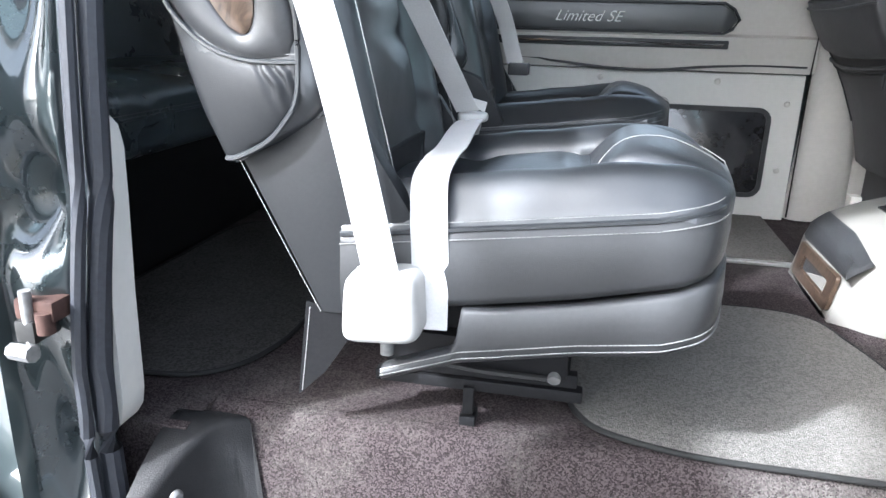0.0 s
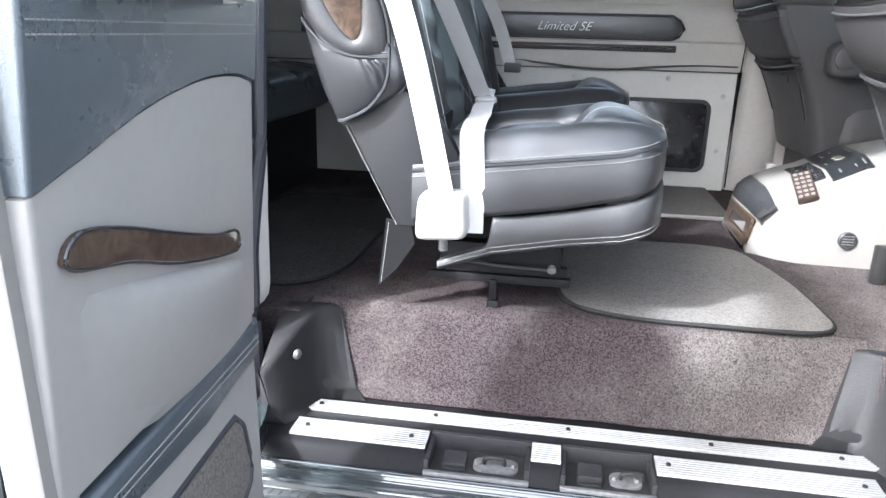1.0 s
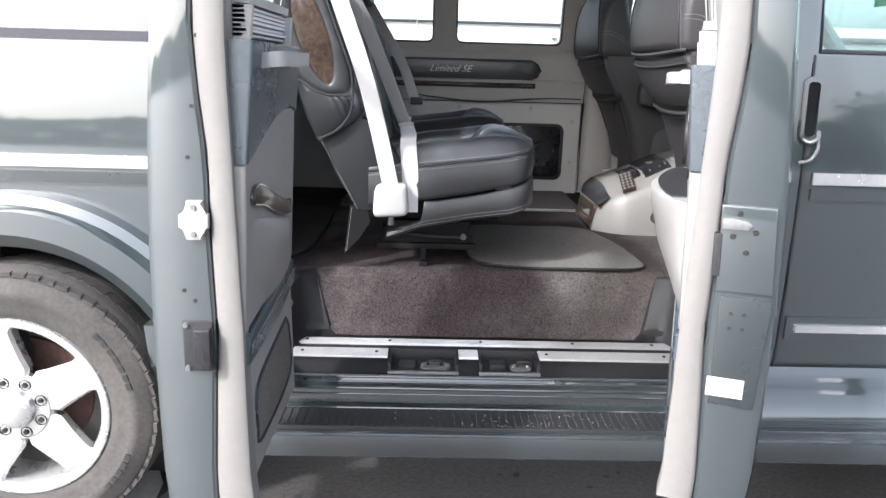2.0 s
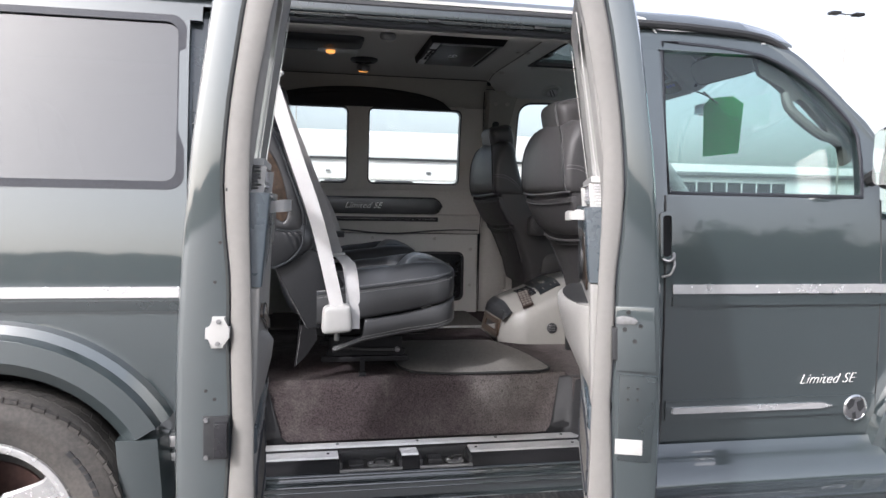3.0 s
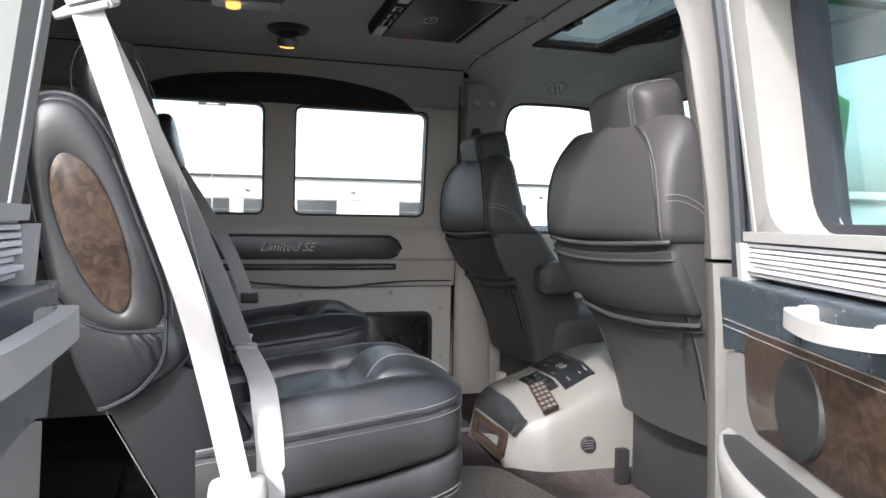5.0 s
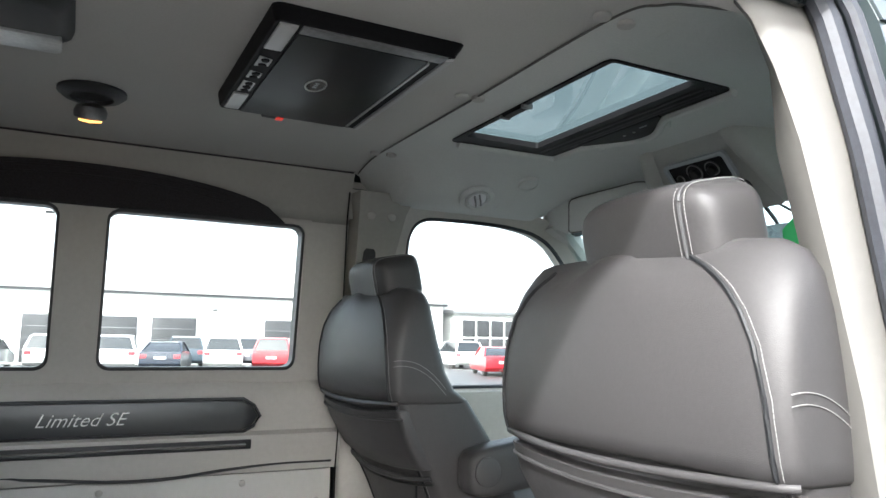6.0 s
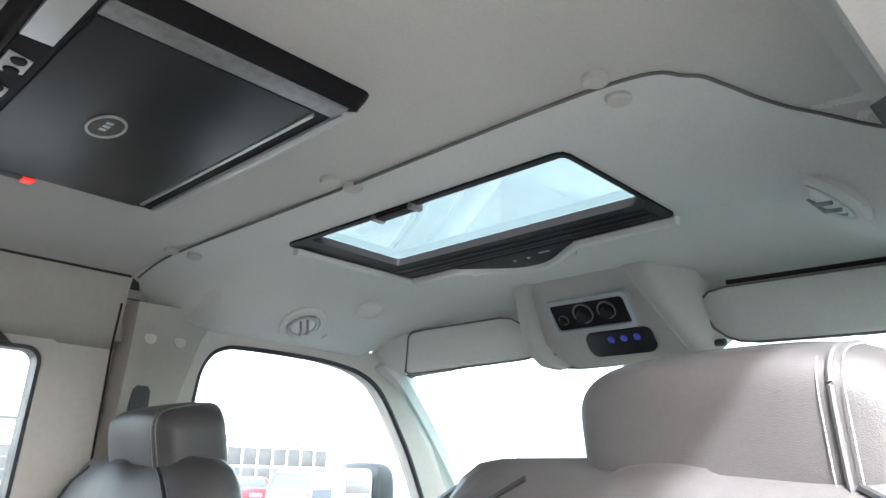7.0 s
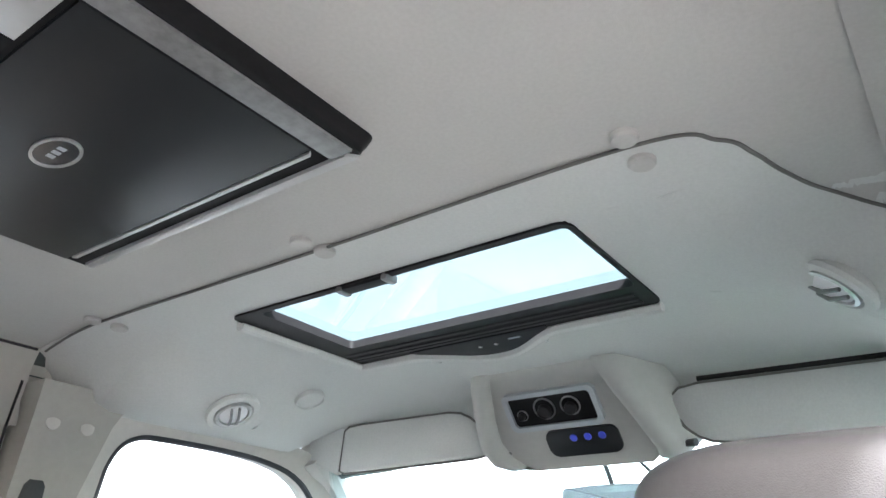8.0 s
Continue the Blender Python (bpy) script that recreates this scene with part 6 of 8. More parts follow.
def rim_depth(z):
    """How deep the painted edge of a side door is: thick below, slim round the window."""
    return between(((0.52, 0.10), (0.70, 0.112), (0.94, 0.126), (1.27, 0.112), (1.40, 0.09), (1.50, 0.077), (1.70, 0.070), (2.06, 0.074)), z)


def vinyl_depth(z):
    """Where the vinyl behind the painted edge ends."""
    return between(((0.56, 0.178), (0.70, 0.178), (0.94, 0.177), (1.10, 0.170), (1.27, 0.158), (1.47, 0.138), (1.60, 0.128), (1.70, 0.126), (1.90, 0.135), (2.06, 0.14)), z)


def door_shell(d, at, width, z0, z1, edge, win, inset=0.015):
    """Steel shell with a window opening: lower box, two posts and a top rail; rubber round its inner edge."""
    w0, w1, wz0, wz1 = win
    E = rim_depth
    b = B()
    rings = []
    for z in [z0, z0 + 0.012] + steps(z0 + 0.06, 1.50, 14):
        e = 0.03 if z == z0 else 0.0
        rings.append([at(0.0, 0.020 + e, z), at(0.006, 0.006 + e, z), at(0.020, e, z), at(width - 0.022, e, z), at(width - 0.007, 0.006 + e, z), at(width, 0.020 + e, z), at(width, E(z) - 0.006, z), at(width - 0.006, E(z), z), at(0.006, E(z), z), at(0.0, E(z) - 0.006, z)])
    loft(b, rings)
    part("shell", b, PAINT, d, "painted steel door shell", smooth=28)
    for a, c in ((0.0, w0), (w1, width)):
        b = B()
        rings = []
        for z in steps(1.50, z1, 12):
            o0, o1 = (0.020, 0.006) if a == 0.0 else (0.008, 0.003), (0.022, 0.007) if c == width else (0.008, 0.003)
            rings.append([at(a, o0[0], z), at(a + o0[1], 0.006, z), at(a + o0[0], 0, z), at(c - o1[0], 0, z), at(c - o1[1], 0.006, z), at(c, o1[0], z), at(c, E(z) - 0.006, z), at(c - 0.006, E(z), z), at(a + 0.006, E(z), z), at(a, E(z) - 0.006, z)])
        loft(b, rings)
        part("window_post", b, PAINT, d, smooth=28)
    b = B()
    dblock(b, at, w0, w1, wz1, z1, 0.0, E(2.0), 3)
    part("top_rail", b, PAINT, d)
    b = B()
    o = rounded(w0 - 0.022, w1 + 0.022, wz0 - 0.022, wz1 + 0.022, 0.07)
    i = rounded(w0 + 0.016, w1 - 0.016, wz0 + 0.016, wz1 - 0.016, 0.05)
    bands(b, [[at(s, -0.004, z) for s, z in o], [at(s, 0.02, z) for s, z in o], [at(s, 0.02, z) for s, z in i], [at(s, -0.004, z) for s, z in i]])
    wn = part("window", b, RUBBER, d, "rubber-framed door window")
    b = B()
    prism(b, rounded(w0 + 0.005, w1 - 0.005, wz0 + 0.005, wz1 - 0.005, 0.05), lambda s, z, w: at(s, w, z), 0.006, 0.011)
    p = part("pane", b, GREEN_GLASS, wn)
    p.visible_shadow = False
    # light trim round the window, inside
    b = B()
    o = rounded(inset, width - 0.012, 1.46, z1 - 0.02, 0.06)
    i = rounded(w0 + 0.012, w1 - 0.012, wz0 + 0.03, wz1 - 0.012, 0.07)
    bands(b, [[at(s, E(z) - 0.002, z) for s, z in o], [at(s, edge + 0.008, z) for s, z in o], [at(s, edge + 0.020, z) for s, z in [(p + (width / 2 - p) * 0.05, q + (1.74 - q) * 0.03) for p, q in o]], [at(s, edge + 0.010, z) for s, z in i], [at(s, 0.02, z) for s, z in i]])
    part("window_trim", b, DOOR_VINYL, d, "light grey trim round the window", smooth=50)
    b = B()
    bands(b, [[at(s, 0.018, z) for s, z in rounded(w0 - 0.002, w1 + 0.002, wz0 + 0.002, wz1 + 0.004, 0.06)], [at(s, 0.055, z) for s, z in rounded(w0 + 0.012, w1 - 0.012, wz0 + 0.03, wz1 - 0.012, 0.06)],
              [at(s, 0.05, z) for s, z in rounded(w0 + 0.03, w1 - 0.03, wz0 + 0.045, wz1 - 0.03, 0.05)], [at(s, 0.018, z) for s, z in rounded(w0 + 0.02, w1 - 0.02, wz0 + 0.03, wz1 - 0.02, 0.05)]])
    part("window_bead", b, RUBBER, d)
    # rubber seal round the inner edge of the shell
    b = B()
    loop = [(0.012, z) for z in steps(z1 - 0.03, z0 + 0.05, 20)] + [(width - 0.014, z) for z in steps(z0 + 0.05, z1 - 0.03, 30)]
    tube(b, [at(s, E(z) + 0.002, z) for s, z in loop], 0.006, 8, closed=True)
    part("seal", b, RUBBER, d, "black rubber edge seal")


def shade(d, at, edge, s0, s1, z0, ztop, m=PAPER):
    """A pleated blind folded down on the sill, with its cords."""
    b = B()
    for k in range(7):
        z = z0 + 0.008 * k
        dd = 0.004 * (k % 2) + 0.003 * math.sin(k * 2.1)
        rings = [[at(s, edge - 0.002 + dd, z), at(s, edge + 0.036 + dd, z + 0.001), at(s, edge + 0.036 + dd, z + 0.006), at(s, edge - 0.002 + dd, z + 0.0072)] for s in steps(s0, s1, 6)]
        loft(b, rings)
    sh = part("pleated_blind", b, m, d, "white pleated blind folded down on the sill")
    b = B()
    z = z0 + 0.058
    loft(b, [[at(s, edge - 0.004, z), at(s, edge + 0.042, z), at(s, edge + 0.042, z + 0.016), at(s, edge - 0.004, z + 0.016)] for s in (s0 + 0.015, s1 - 0.015)])
    part("blind_rail", b, WHITE_PL, sh)
    b = B()
    for s in (s0 + 0.03, s1 - 0.03):
        tube(b, [at(s, edge + 0.026, z + 0.01), at(s, edge + 0.028, ztop)], 0.0016, 5)
    part("cord", b, WHITE_PL, sh)
    b = B()
    for s in (s0, s1 - 0.02):
        loft(b, [[at(s + q, edge - 0.004, zz), at(s + q, edge + 0.05, zz), at(s + q + 0.02, edge + 0.05, zz), at(s + q + 0.02, edge - 0.004, zz)] for q, zz in ((0, z0 - 0.01), (0, z0 + 0.055))])
    part("blind_bracket", b, WHITE_PL, sh)


def trim_panels(d, at, edge, width, z_top, deep, inset=0.02):
    """Leather top, light lower panel with a curved boundary, a dark band, a mesh pocket."""
    s0, s1 = inset, width - 0.015
    line = [(s0 + (s1 - s0) * f, z) for f, z in ((0.0, 1.325), (0.11, 1.338), (0.23, 1.341), (0.35, 1.338), (0.49, 1.328), (0.617, 1.314), (0.726, 1.298), (0.825, 1.282), (0.915, 1.269), (1.0, 1.256))]
    line = [(p.x, p.y) for p in curve([(s, z, 0) for s, z in line], 5)]
    pl = lambda s, z, w: at(s, edge + w, z)
    b = B()
    prism(b, line + [(s1, z_top), (s0, z_top)], pl, 0.0, deep + 0.004, 0.014, 3)
    top = part("top_pad", b, LEATHER_BLUE, d, "slate leather top pad", smooth=50)
    b = B()
    for dz in (0.0, 0.012):
        stitch(b, [at(s, edge + deep + 0.0055, z_top - 0.084 + dz) for s in steps(s0 + 0.01, s1 - 0.01, 40)], r=0.0011)
    part("stitching", b, STITCH, top)
    b = B()
    prism(b, [(s0, 0.96)] + [(s1, 0.93)] + [(s, z - 0.004) for s, z in reversed(line)], pl, 0.0, deep, 0.010, 3)
    low = part("panel", b, DOOR_VINYL, d, "light grey door panel", smooth=50)
    b = B()
    band = [(s0, 0.955), (s0 + (s1 - s0) * 0.4, 0.935), (s1, 0.925), (s1, 0.862), (s0 + (s1 - s0) * 0.4, 0.872), (s0, 0.892)]
    prism(b, band, pl, 0.0, deep + 0.006, 0.012, 3)
    bd = part("kick_band", b, LEATHER_BLUE, d, "dark leather band across the panel", smooth=50)
    b = B()
    for k in (0.40, 0.58):
        stitch(b, [at(s, edge + deep + 0.0075, 0.955 - 0.063 * k - 0.03 * (s - s0) / (s1 - s0)) for s in steps(s0 + 0.01, s1 - 0.01, 40)], r=0.0011)
    part("stitching", b, STITCH, bd)
    b = B()
    prism(b, [(s0, 0.60), (s1 - 0.02, 0.60), (s1, 0.64), (s1, 0.858), (s0 + (s1 - s0) * 0.4, 0.868), (s0, 0.888)], pl, 0.0, deep - 0.004, 0.010, 3)
    part("lower_panel", b, DOOR_VINYL, d, smooth=50)
    mesh = [(s0 + 0.09, 0.825), (s0 + 0.06, 0.78), (s0 + 0.075, 0.67), (s1 - 0.09, 0.66), (s1 - 0.06, 0.70), (s1 - 0.06, 0.77), (s1 - 0.12, 0.80)]
    mesh = [(p.x, p.y) for p in curve([(q[0], q[1], 0) for q in mesh + mesh[:1]], 5)[:-1]]
    b = B()
    prism(b, mesh, pl, deep - 0.012, deep - 0.001, 0.002)
    part("carpet_inset", b, MAT, d, "grey carpet inset low on the door")
    b = B()
    tube(b, [at(s, edge + deep - 0.002, z) for s, z in mesh], 0.005, 6, closed=True)
    part("inset_bead", b, RUBBER, d)
    return low


# rear door, narrow
RD, at_r = door("side_door", (-0.405, -0.272), (0.0, -1.0), (1.0, 0.0), 0.505, "rear side door standing open, its light grey inner panel showing")
door_shell(RD, at_r, 0.505, 0.52, 2.06, 0.118, (0.07, 0.44, 1.505, 1.985))
panel = trim_panels(RD, at_r, 0.125, 0.505, 1.475, 0.055)
shade(RD, at_r, 0.118, 0.06, 0.45, 1.482, 1.97)
# pull recess with wood inlay
b = B()
slot = curve([(0.088, 1.098, 0), (0.10, 1.122, 0), (0.16, 1.132, 0), (0.26, 1.162, 0), (0.36, 1.195, 0), (0.43, 1.21, 0), (0.458, 1.195, 0), (0.448, 1.176, 0), (0.36, 1.157, 0), (0.26, 1.124, 0), (0.16, 1.101, 0), (0.10, 1.092, 0)], 5)
pl = lambda s, z, w: at_r(s, 0.125 + w, z)
prism(b, [(p.x, p.y) for p in slot], pl, 0.05, 0.0655, 0.0005)
wi = part("wood_inlay", b, BURL, RD, "brown burl wood pull recess")
b = B()
tube(b, [at_r(p.x, 0.125 + 0.065, p.y) for p in slot], 0.0024, 6, closed=True)
part("rim", b, GLOSS_BLACK, wi)
b = B()
rings = []
for s in steps(0.03, 0.47, 18):
    t = (s - 0.03) / 0.44
    zt = 1.048 + 0.086 * t
    bul = 0.030 * max(0.0, math.sin(math.pi * t)) ** 1.3
    rings.append([at_r(s, 0.174, zt + 0.024), at_r(s, 0.1785 + bul * 0.55, zt + 0.016), at_r(s, 0.1785 + bul, zt - 0.004), at_r(s, 0.1785 + bul * 0.85, zt - 0.05), at_r(s, 0.1785 + bul * 0.4, zt - 0.11), at_r(s, 0.174, zt - 0.17)])
loft(b, rings)
part("pull_shelf", b, DOOR_VINYL, RD, "moulded light grey pull shelf", smooth=60)
b = B()
tube(b, curve([at_r(0.12, 0.178, 1.44), at_r(0.13, 0.215, 1.445), at_r(0.28, 0.22, 1.445), at_r(0.40, 0.215, 1.445), at_r(0.41, 0.178, 1.44)]), 0, flat=(0.014, 0.009), up=(0, 0, 1))
part("grab_handle", b, WHITE_PL, RD, "pale plastic grab handle")
# edge hardware
hard = lambda z, u, w: at_r(0.505 + w, u, z)
b = B()
prism(b, [(1.120, 0.080), (1.120, 0.108), (1.140, 0.112), (1.142, 0.120), (1.168, 0.120), (1.170, 0.112), (1.192, 0.108), (1.192, 0.080), (1.170, 0.078), (1.166, 0.066), (1.142, 0.066), (1.140, 0.078)], hard, 0.0, 0.012, 0.003)
st = part("striker", b, WHITE_PL, RD, "white painted latch striker")
for z in (1.131, 1.181):
    part("bolt", rod(B(), at_r(0.516, 0.094, z), at_r(0.521, 0.094, z), 0.006, 0.005, 8), STEEL, st)
b = B()
prism(b, [(0.862, 0.066), (0.862, 0.122), (0.962, 0.122), (0.962, 0.066)], hard, 0.0, 0.010, 0.002)
lt = part("latch", b, BLACK_PL, RD, "black latch box")
b = B()
prism(b, [(0.872, 0.092), (0.872, 0.120), (0.95, 0.120), (0.95, 0.092)], hard, 0.008, 0.03, 0.003)
part("latch_body", b, GLOSS_BLACK, lt)
for z in (0.955, 0.868):
    part("bolt", rod(B(), at_r(0.514, 0.073, z), at_r(0.520, 0.073, z), 0.006, 0.005, 8), STEEL, lt)
for z, u in ((1.78, 0.095), (1.62, 0.10), (1.48, 0.09), (1.36, 0.085), (1.27, 0.08), (1.0, 0.09), (1.02, 0.07)):
    part("plug", lathe(B(), at_r(0.504, u, z), (0, -1, 0), [(0.0045, 0), (0.004, 0.002), (0, 0.002)], 10), DARK_STEEL, RD)
for z in (0.585, 1.62):
    b = B()
    tube(b, curve([at_r(0.03, 0.05, z), at_r(-0.08, 0.06, z), at_r(-0.2, 0.06, z + 0.0), at_r(-0.32, 0.03, z)]), 0, flat=(0.03, 0.012), up=(0, 0, 1))
    part("hinge", b, PAINT_DARKER, RD, "painted door hinge")

# front door, wide
FD, at_f = door("side_door", (1.035, -0.108), (-0.335, -0.942), (-0.942, 0.335), 0.705, "front side door standing open with bulged map pocket")
door_shell(FD, at_f, 0.705, 0.52, 2.06, 0.118, (0.13, 0.60, 1.505, 1.985), 0.085)
trim_panels(FD, at_f, 0.125, 0.705, 1.455, 0.055, 0.05)
shade(FD, at_f, 0.118, 0.10, 0.66, 1.462, 1.97)
b = B()
rings = []
for s in steps(0.06, 0.66, 20):
    t = (s - 0.06) / 0.60
    bul = 0.085 * max(0.0, math.sin(math.pi * t)) ** 0.6
    rings.append([at_f(s, 0.17, 1.19), at_f(s, 0.18 + bul * 0.9, 1.188), at_f(s, 0.18 + bul, 1.18), at_f(s, 0.18 + bul * 0.98, 1.15), at_f(s, 0.18 + bul * 0.75, 1.06), at_f(s, 0.18 + bul * 0.3, 0.98), at_f(s, 0.178, 0.955), at_f(s, 0.17, 0.955)])
loft(b, rings)
mp = part("map_pocket", b, DOOR_VINYL, FD, "light grey map pocket", smooth=60)
b = B()
rings = []
for s in steps(0.12, 0.60, 14):
    t = (s - 0.06) / 0.60
    bul = 0.085 * max(0.0, math.sin(math.pi * t)) ** 0.6
    rings.append([at_f(s, 0.183, 1.187), at_f(s, 0.183, 1.1925), at_f(s, 0.176 + bul * 0.86, 1.1925), at_f(s, 0.176 + bul * 0.86, 1.187)])
loft(b, rings)
part("pocket_mouth", b, BLACK_PL, mp, "dark open pocket mouth")
b = B()
prism(b, rounded(0.16, 0.60, 1.22, 1.385, 0.05), lambda s, z, w: at_f(s, 0.18 + w, z), 0.0, 0.006, 0.002)
sp = part("wood_inlay", b, BURL, FD, "glossy burl wood panel with speaker")
b = B()
lathe(b, at_f(0.36, 0.185, 1.30), (-0.942, 0.335, 0), [(0.07, 0), (0.068, 0.008), (0.05, 0.012), (0, 0.012)], 26)
part("speaker", b, BLACK_PL, sp)
b = B()
tube(b, curve([at_f(0.40, 0.18, 1.43), at_f(0.41, 0.215, 1.43), at_f(0.50, 0.225, 1.425), at_f(0.59, 0.215, 1.43), at_f(0.60, 0.18, 1.43)]), 0, flat=(0.011, 0.008), up=(0, 0, 1))
part("grab_handle", b, WHITE_PL, FD, "pale plastic grab handle")
for s in (0.41, 0.59):
    b = B()
    pad(b, at_f(s, 0.19, 1.432), (0.014, 0.014, 0.014), 5, 4)
    part("handle_mount", b, WHITE_PL, FD)
hf = lambda z, u, w: at_f(0.705 + w, u, z)
b = B()
prism(b, [(1.03, 0.015), (1.03, 0.118), (1.20, 0.118), (1.20, 0.02)], hf, 0.0, 0.008, 0.004)
lk = part("lock_plate", b, PAINT, FD, "painted lock plate with screws")
b = B()
prism(b, [(1.155, 0.07), (1.155, 0.116), (1.172, 0.116), (1.176, 0.1), (1.172, 0.07), (1.164, 0.062)], hf, 0.008, 0.018, 0.002)
part("latch", b, STEEL, lk)
for z, u in ((1.185, 0.085), (1.15, 0.055), (1.14, 0.095), (1.11, 0.07)):
    part("screw", rod(B(), at_f(0.712, u, z), at_f(0.716, u, z), 0.006, 0.0045, 10), DARK_STEEL, lk)
b = B()
prism(b, [(0.79, 0.022), (0.79, 0.108), (1.02, 0.108), (1.02, 0.012)], hf, 0.0, 0.005, 0.006)
part("lower_plate", b, PAINT_DARKER, FD)
for z, u in ((0.985, 0.06), (0.985, 0.085), (0.955, 0.06), (0.955, 0.085)):
    part("plug", rod(B(), at_f(0.709, u, z), at_f(0.713, u, z), 0.004, 0.003, 8), DARK_STEEL, FD)
b = B()
prism(b, [(0.81, 0.045), (0.81, 0.115), (0.85, 0.115), (0.85, 0.045)], hf, 0.004, 0.008, 0.001)
part("sticker", b, WHITE_PL, FD, "blank white sticker on the door edge")
b = B()
prism(b, [(1.06, 0.114), (1.06, 0.128), (1.145, 0.128), (1.145, 0.114)], hf, -0.03, 0.012, 0.002)
part("latch", b, BLACK_PL, FD)
b = B()
rings = [[at_f(0.66, rim_depth(z), z), at_f(0.700, rim_depth(z) + 0.004, z), at_f(0.707, rim_depth(z) + 0.012, z), at_f(0.709, vinyl_depth(z) - 0.006, z), at_f(0.705, vinyl_depth(z), z), at_f(0.66, vinyl_depth(z), z)] for z in steps(0.56, 2.03, 30)]
loft(b, rings)
part("edge_trim", b, DIMMED_EDGE, FD, "stone coloured edge trim, darkened against the sun", smooth=50)
b = B()
rings = [[at_r(0.46, rim_depth(z), z), at_r(0.500, rim_depth(z) + 0.004, z), at_r(0.507, rim_depth(z) + 0.012, z), at_r(0.509, vinyl_depth(z) - 0.006, z), at_r(0.505, vinyl_depth(z), z), at_r(0.46, vinyl_depth(z), z)] for z in steps(0.54, 2.03, 30)]
loft(b, rings)
part("edge_trim", b, DIMMED_EDGE, RD, "stone coloured edge trim, darkened against the sun", smooth=50)

# ---- front passenger door, shut ----
PD = thing("front_door", (1.7, 0.0, 0.5), "dark green grey front door, shut, with chrome strips and silver script", "van door")
b = B()
flank_block(b, 1.225, 2.155, 0.45, 1.495, 0.06, nx=3)
part("skin", b, PAINT, PD)
WIN = [(1.236, 1.51), (2.075, 1.51), (2.076, 1.56), (2.073, 1.66), (2.062, 1.755), (2.035, 1.805), (1.99, 1.852), (1.945, 1.895), (1.90, 1.935), (1.84, 1.975), (1.785, 2.008), (1.725, 2.037), (1.66, 2.060), (1.57, 2.074), (1.47, 2.084), (1.30, 2.092), (1.236, 2.093)]
OUT = [(1.20, 1.475), (2.155, 1.475), (2.157, 1.56), (2.155, 1.68), (2.145, 1.765), (2.105, 1.815), (2.05, 1.862), (2.0, 1.905), (1.95, 1.945), (1.89, 1.995), (1.83, 2.040), (1.765, 2.085), (1.69, 2.118), (1.58, 2.128), (1.47, 2.132), (1.30, 2.135), (1.20, 2.135)]
b = B()
bands(b, [[on_flank(u, v, 0.006) for u, v in OUT], [on_flank(u, v, 0.05) for u, v in OUT], [on_flank(u, v, 0.05) for u, v in WIN], [on_flank(u, v, 0.006) for u, v in WIN]])
part("window_frame", b, PAINT, PD)
b = B()
tube(b, [on_flank(u, v, 0.006) for u, v in WIN], 0.008, 6, closed=True)
wf = part("window", b, RUBBER, PD, "black-beaded side window")
b = B()
prism(b, WIN, on_flank, 0.018, 0.023)
o = part("pane", b, GREEN_GLASS, wf)
o.visible_shadow = False
for x in (1.222, 2.158):
    b = B()
    tube(b, [(x, flank(z) + 0.001, z) for z in steps(0.46, 1.5, 16)], 0.004, 6)
    part("shut_line", b, BLACK_PL, PD)
b = B()
prism(b, [(1.26, 0.672), (1.90, 0.672), (1.95, 0.683), (1.90, 0.695), (1.26, 0.695)], on_flank, -0.016, 0.002, 0.004)
part("chrome_strip", b, STRIP, PD)
b = B()
prism(b, [(1.235, 0.645), (2.15, 0.645), (2.15, 0.72), (1.235, 0.72)], on_flank, -0.006, 0.002, 0.004)
part("side_moulding", b, PAINT, PD)
b = B()
box(b, (1.235, 0.008, 0.655), (1.93, 0.016, 0.661), 0.001)
part("shadow_bead", b, BLACK_PL, PD)
words("Limited SE", 0.058, LETTER, pose(1.80, 0.008, 0.77, 90, 0, 0), "lettering", PD, "silver script lettering", 1.0, thin=0.03)
b = B()
lathe(b, (2.06, 0.012, 0.665), (0, -1, 0), [(0.055, 0), (0.055, 0.006), (0.048, 0.010), (0.046, 0.007), (0.0, 0.007)], 30)
bd = part("round_badge", b, CHROME, PD, "round silver badge with dark shapes")
b = B()
for pts in ([(2.02, 0.68), (2.035, 0.705), (2.055, 0.70), (2.05, 0.675), (2.03, 0.66)], [(2.065, 0.69), (2.09, 0.70), (2.10, 0.67), (2.08, 0.65), (2.07, 0.665)], [(2.045, 0.645), (2.06, 0.65), (2.065, 0.625), (2.05, 0.622)]):
    prism(b, pts, lambda u, v, w: Vector((u, 0.012 + w, v)), -0.0085, -0.005)
part("badge_shape", b, BLACK_PL, bd)
b = B()
ring_frame(b, on_flank, rounded(1.196, 1.252, 1.255, 1.440, 0.02), rounded(1.206, 1.241, 1.270, 1.425, 0.012), -0.008, 0.002)
hd = part("handle_bezel", b, PAINT, PD)
b = B()
prism(b, rounded(1.204, 1.243, 1.268, 1.428, 0.012), on_flank, -0.001, 0.003)
part("handle_recess", b, SATIN, hd)
b = B()
tube(b, curve([on_flank(1.206, 1.262, -0.004), on_flank(1.222, 1.254, -0.016), on_flank(1.243, 1.266, -0.018), on_flank(1.250, 1.285, -0.006)]), 0.006, 8)
tube(b, curve([on_flank(1.204, 1.194, -0.002), on_flank(1.232, 1.204, -0.012), on_flank(1.250, 1.235, -0.012), on_flank(1.252, 1.262, -0.004)]), 0.005, 8)
part("pull", b, STEEL, hd, "dull steel door pull edge")
cl = thing("side_cladding", (1.7, -0.05, 0.45), "body coloured lower cladding below the front door", "cladding")
b = B()
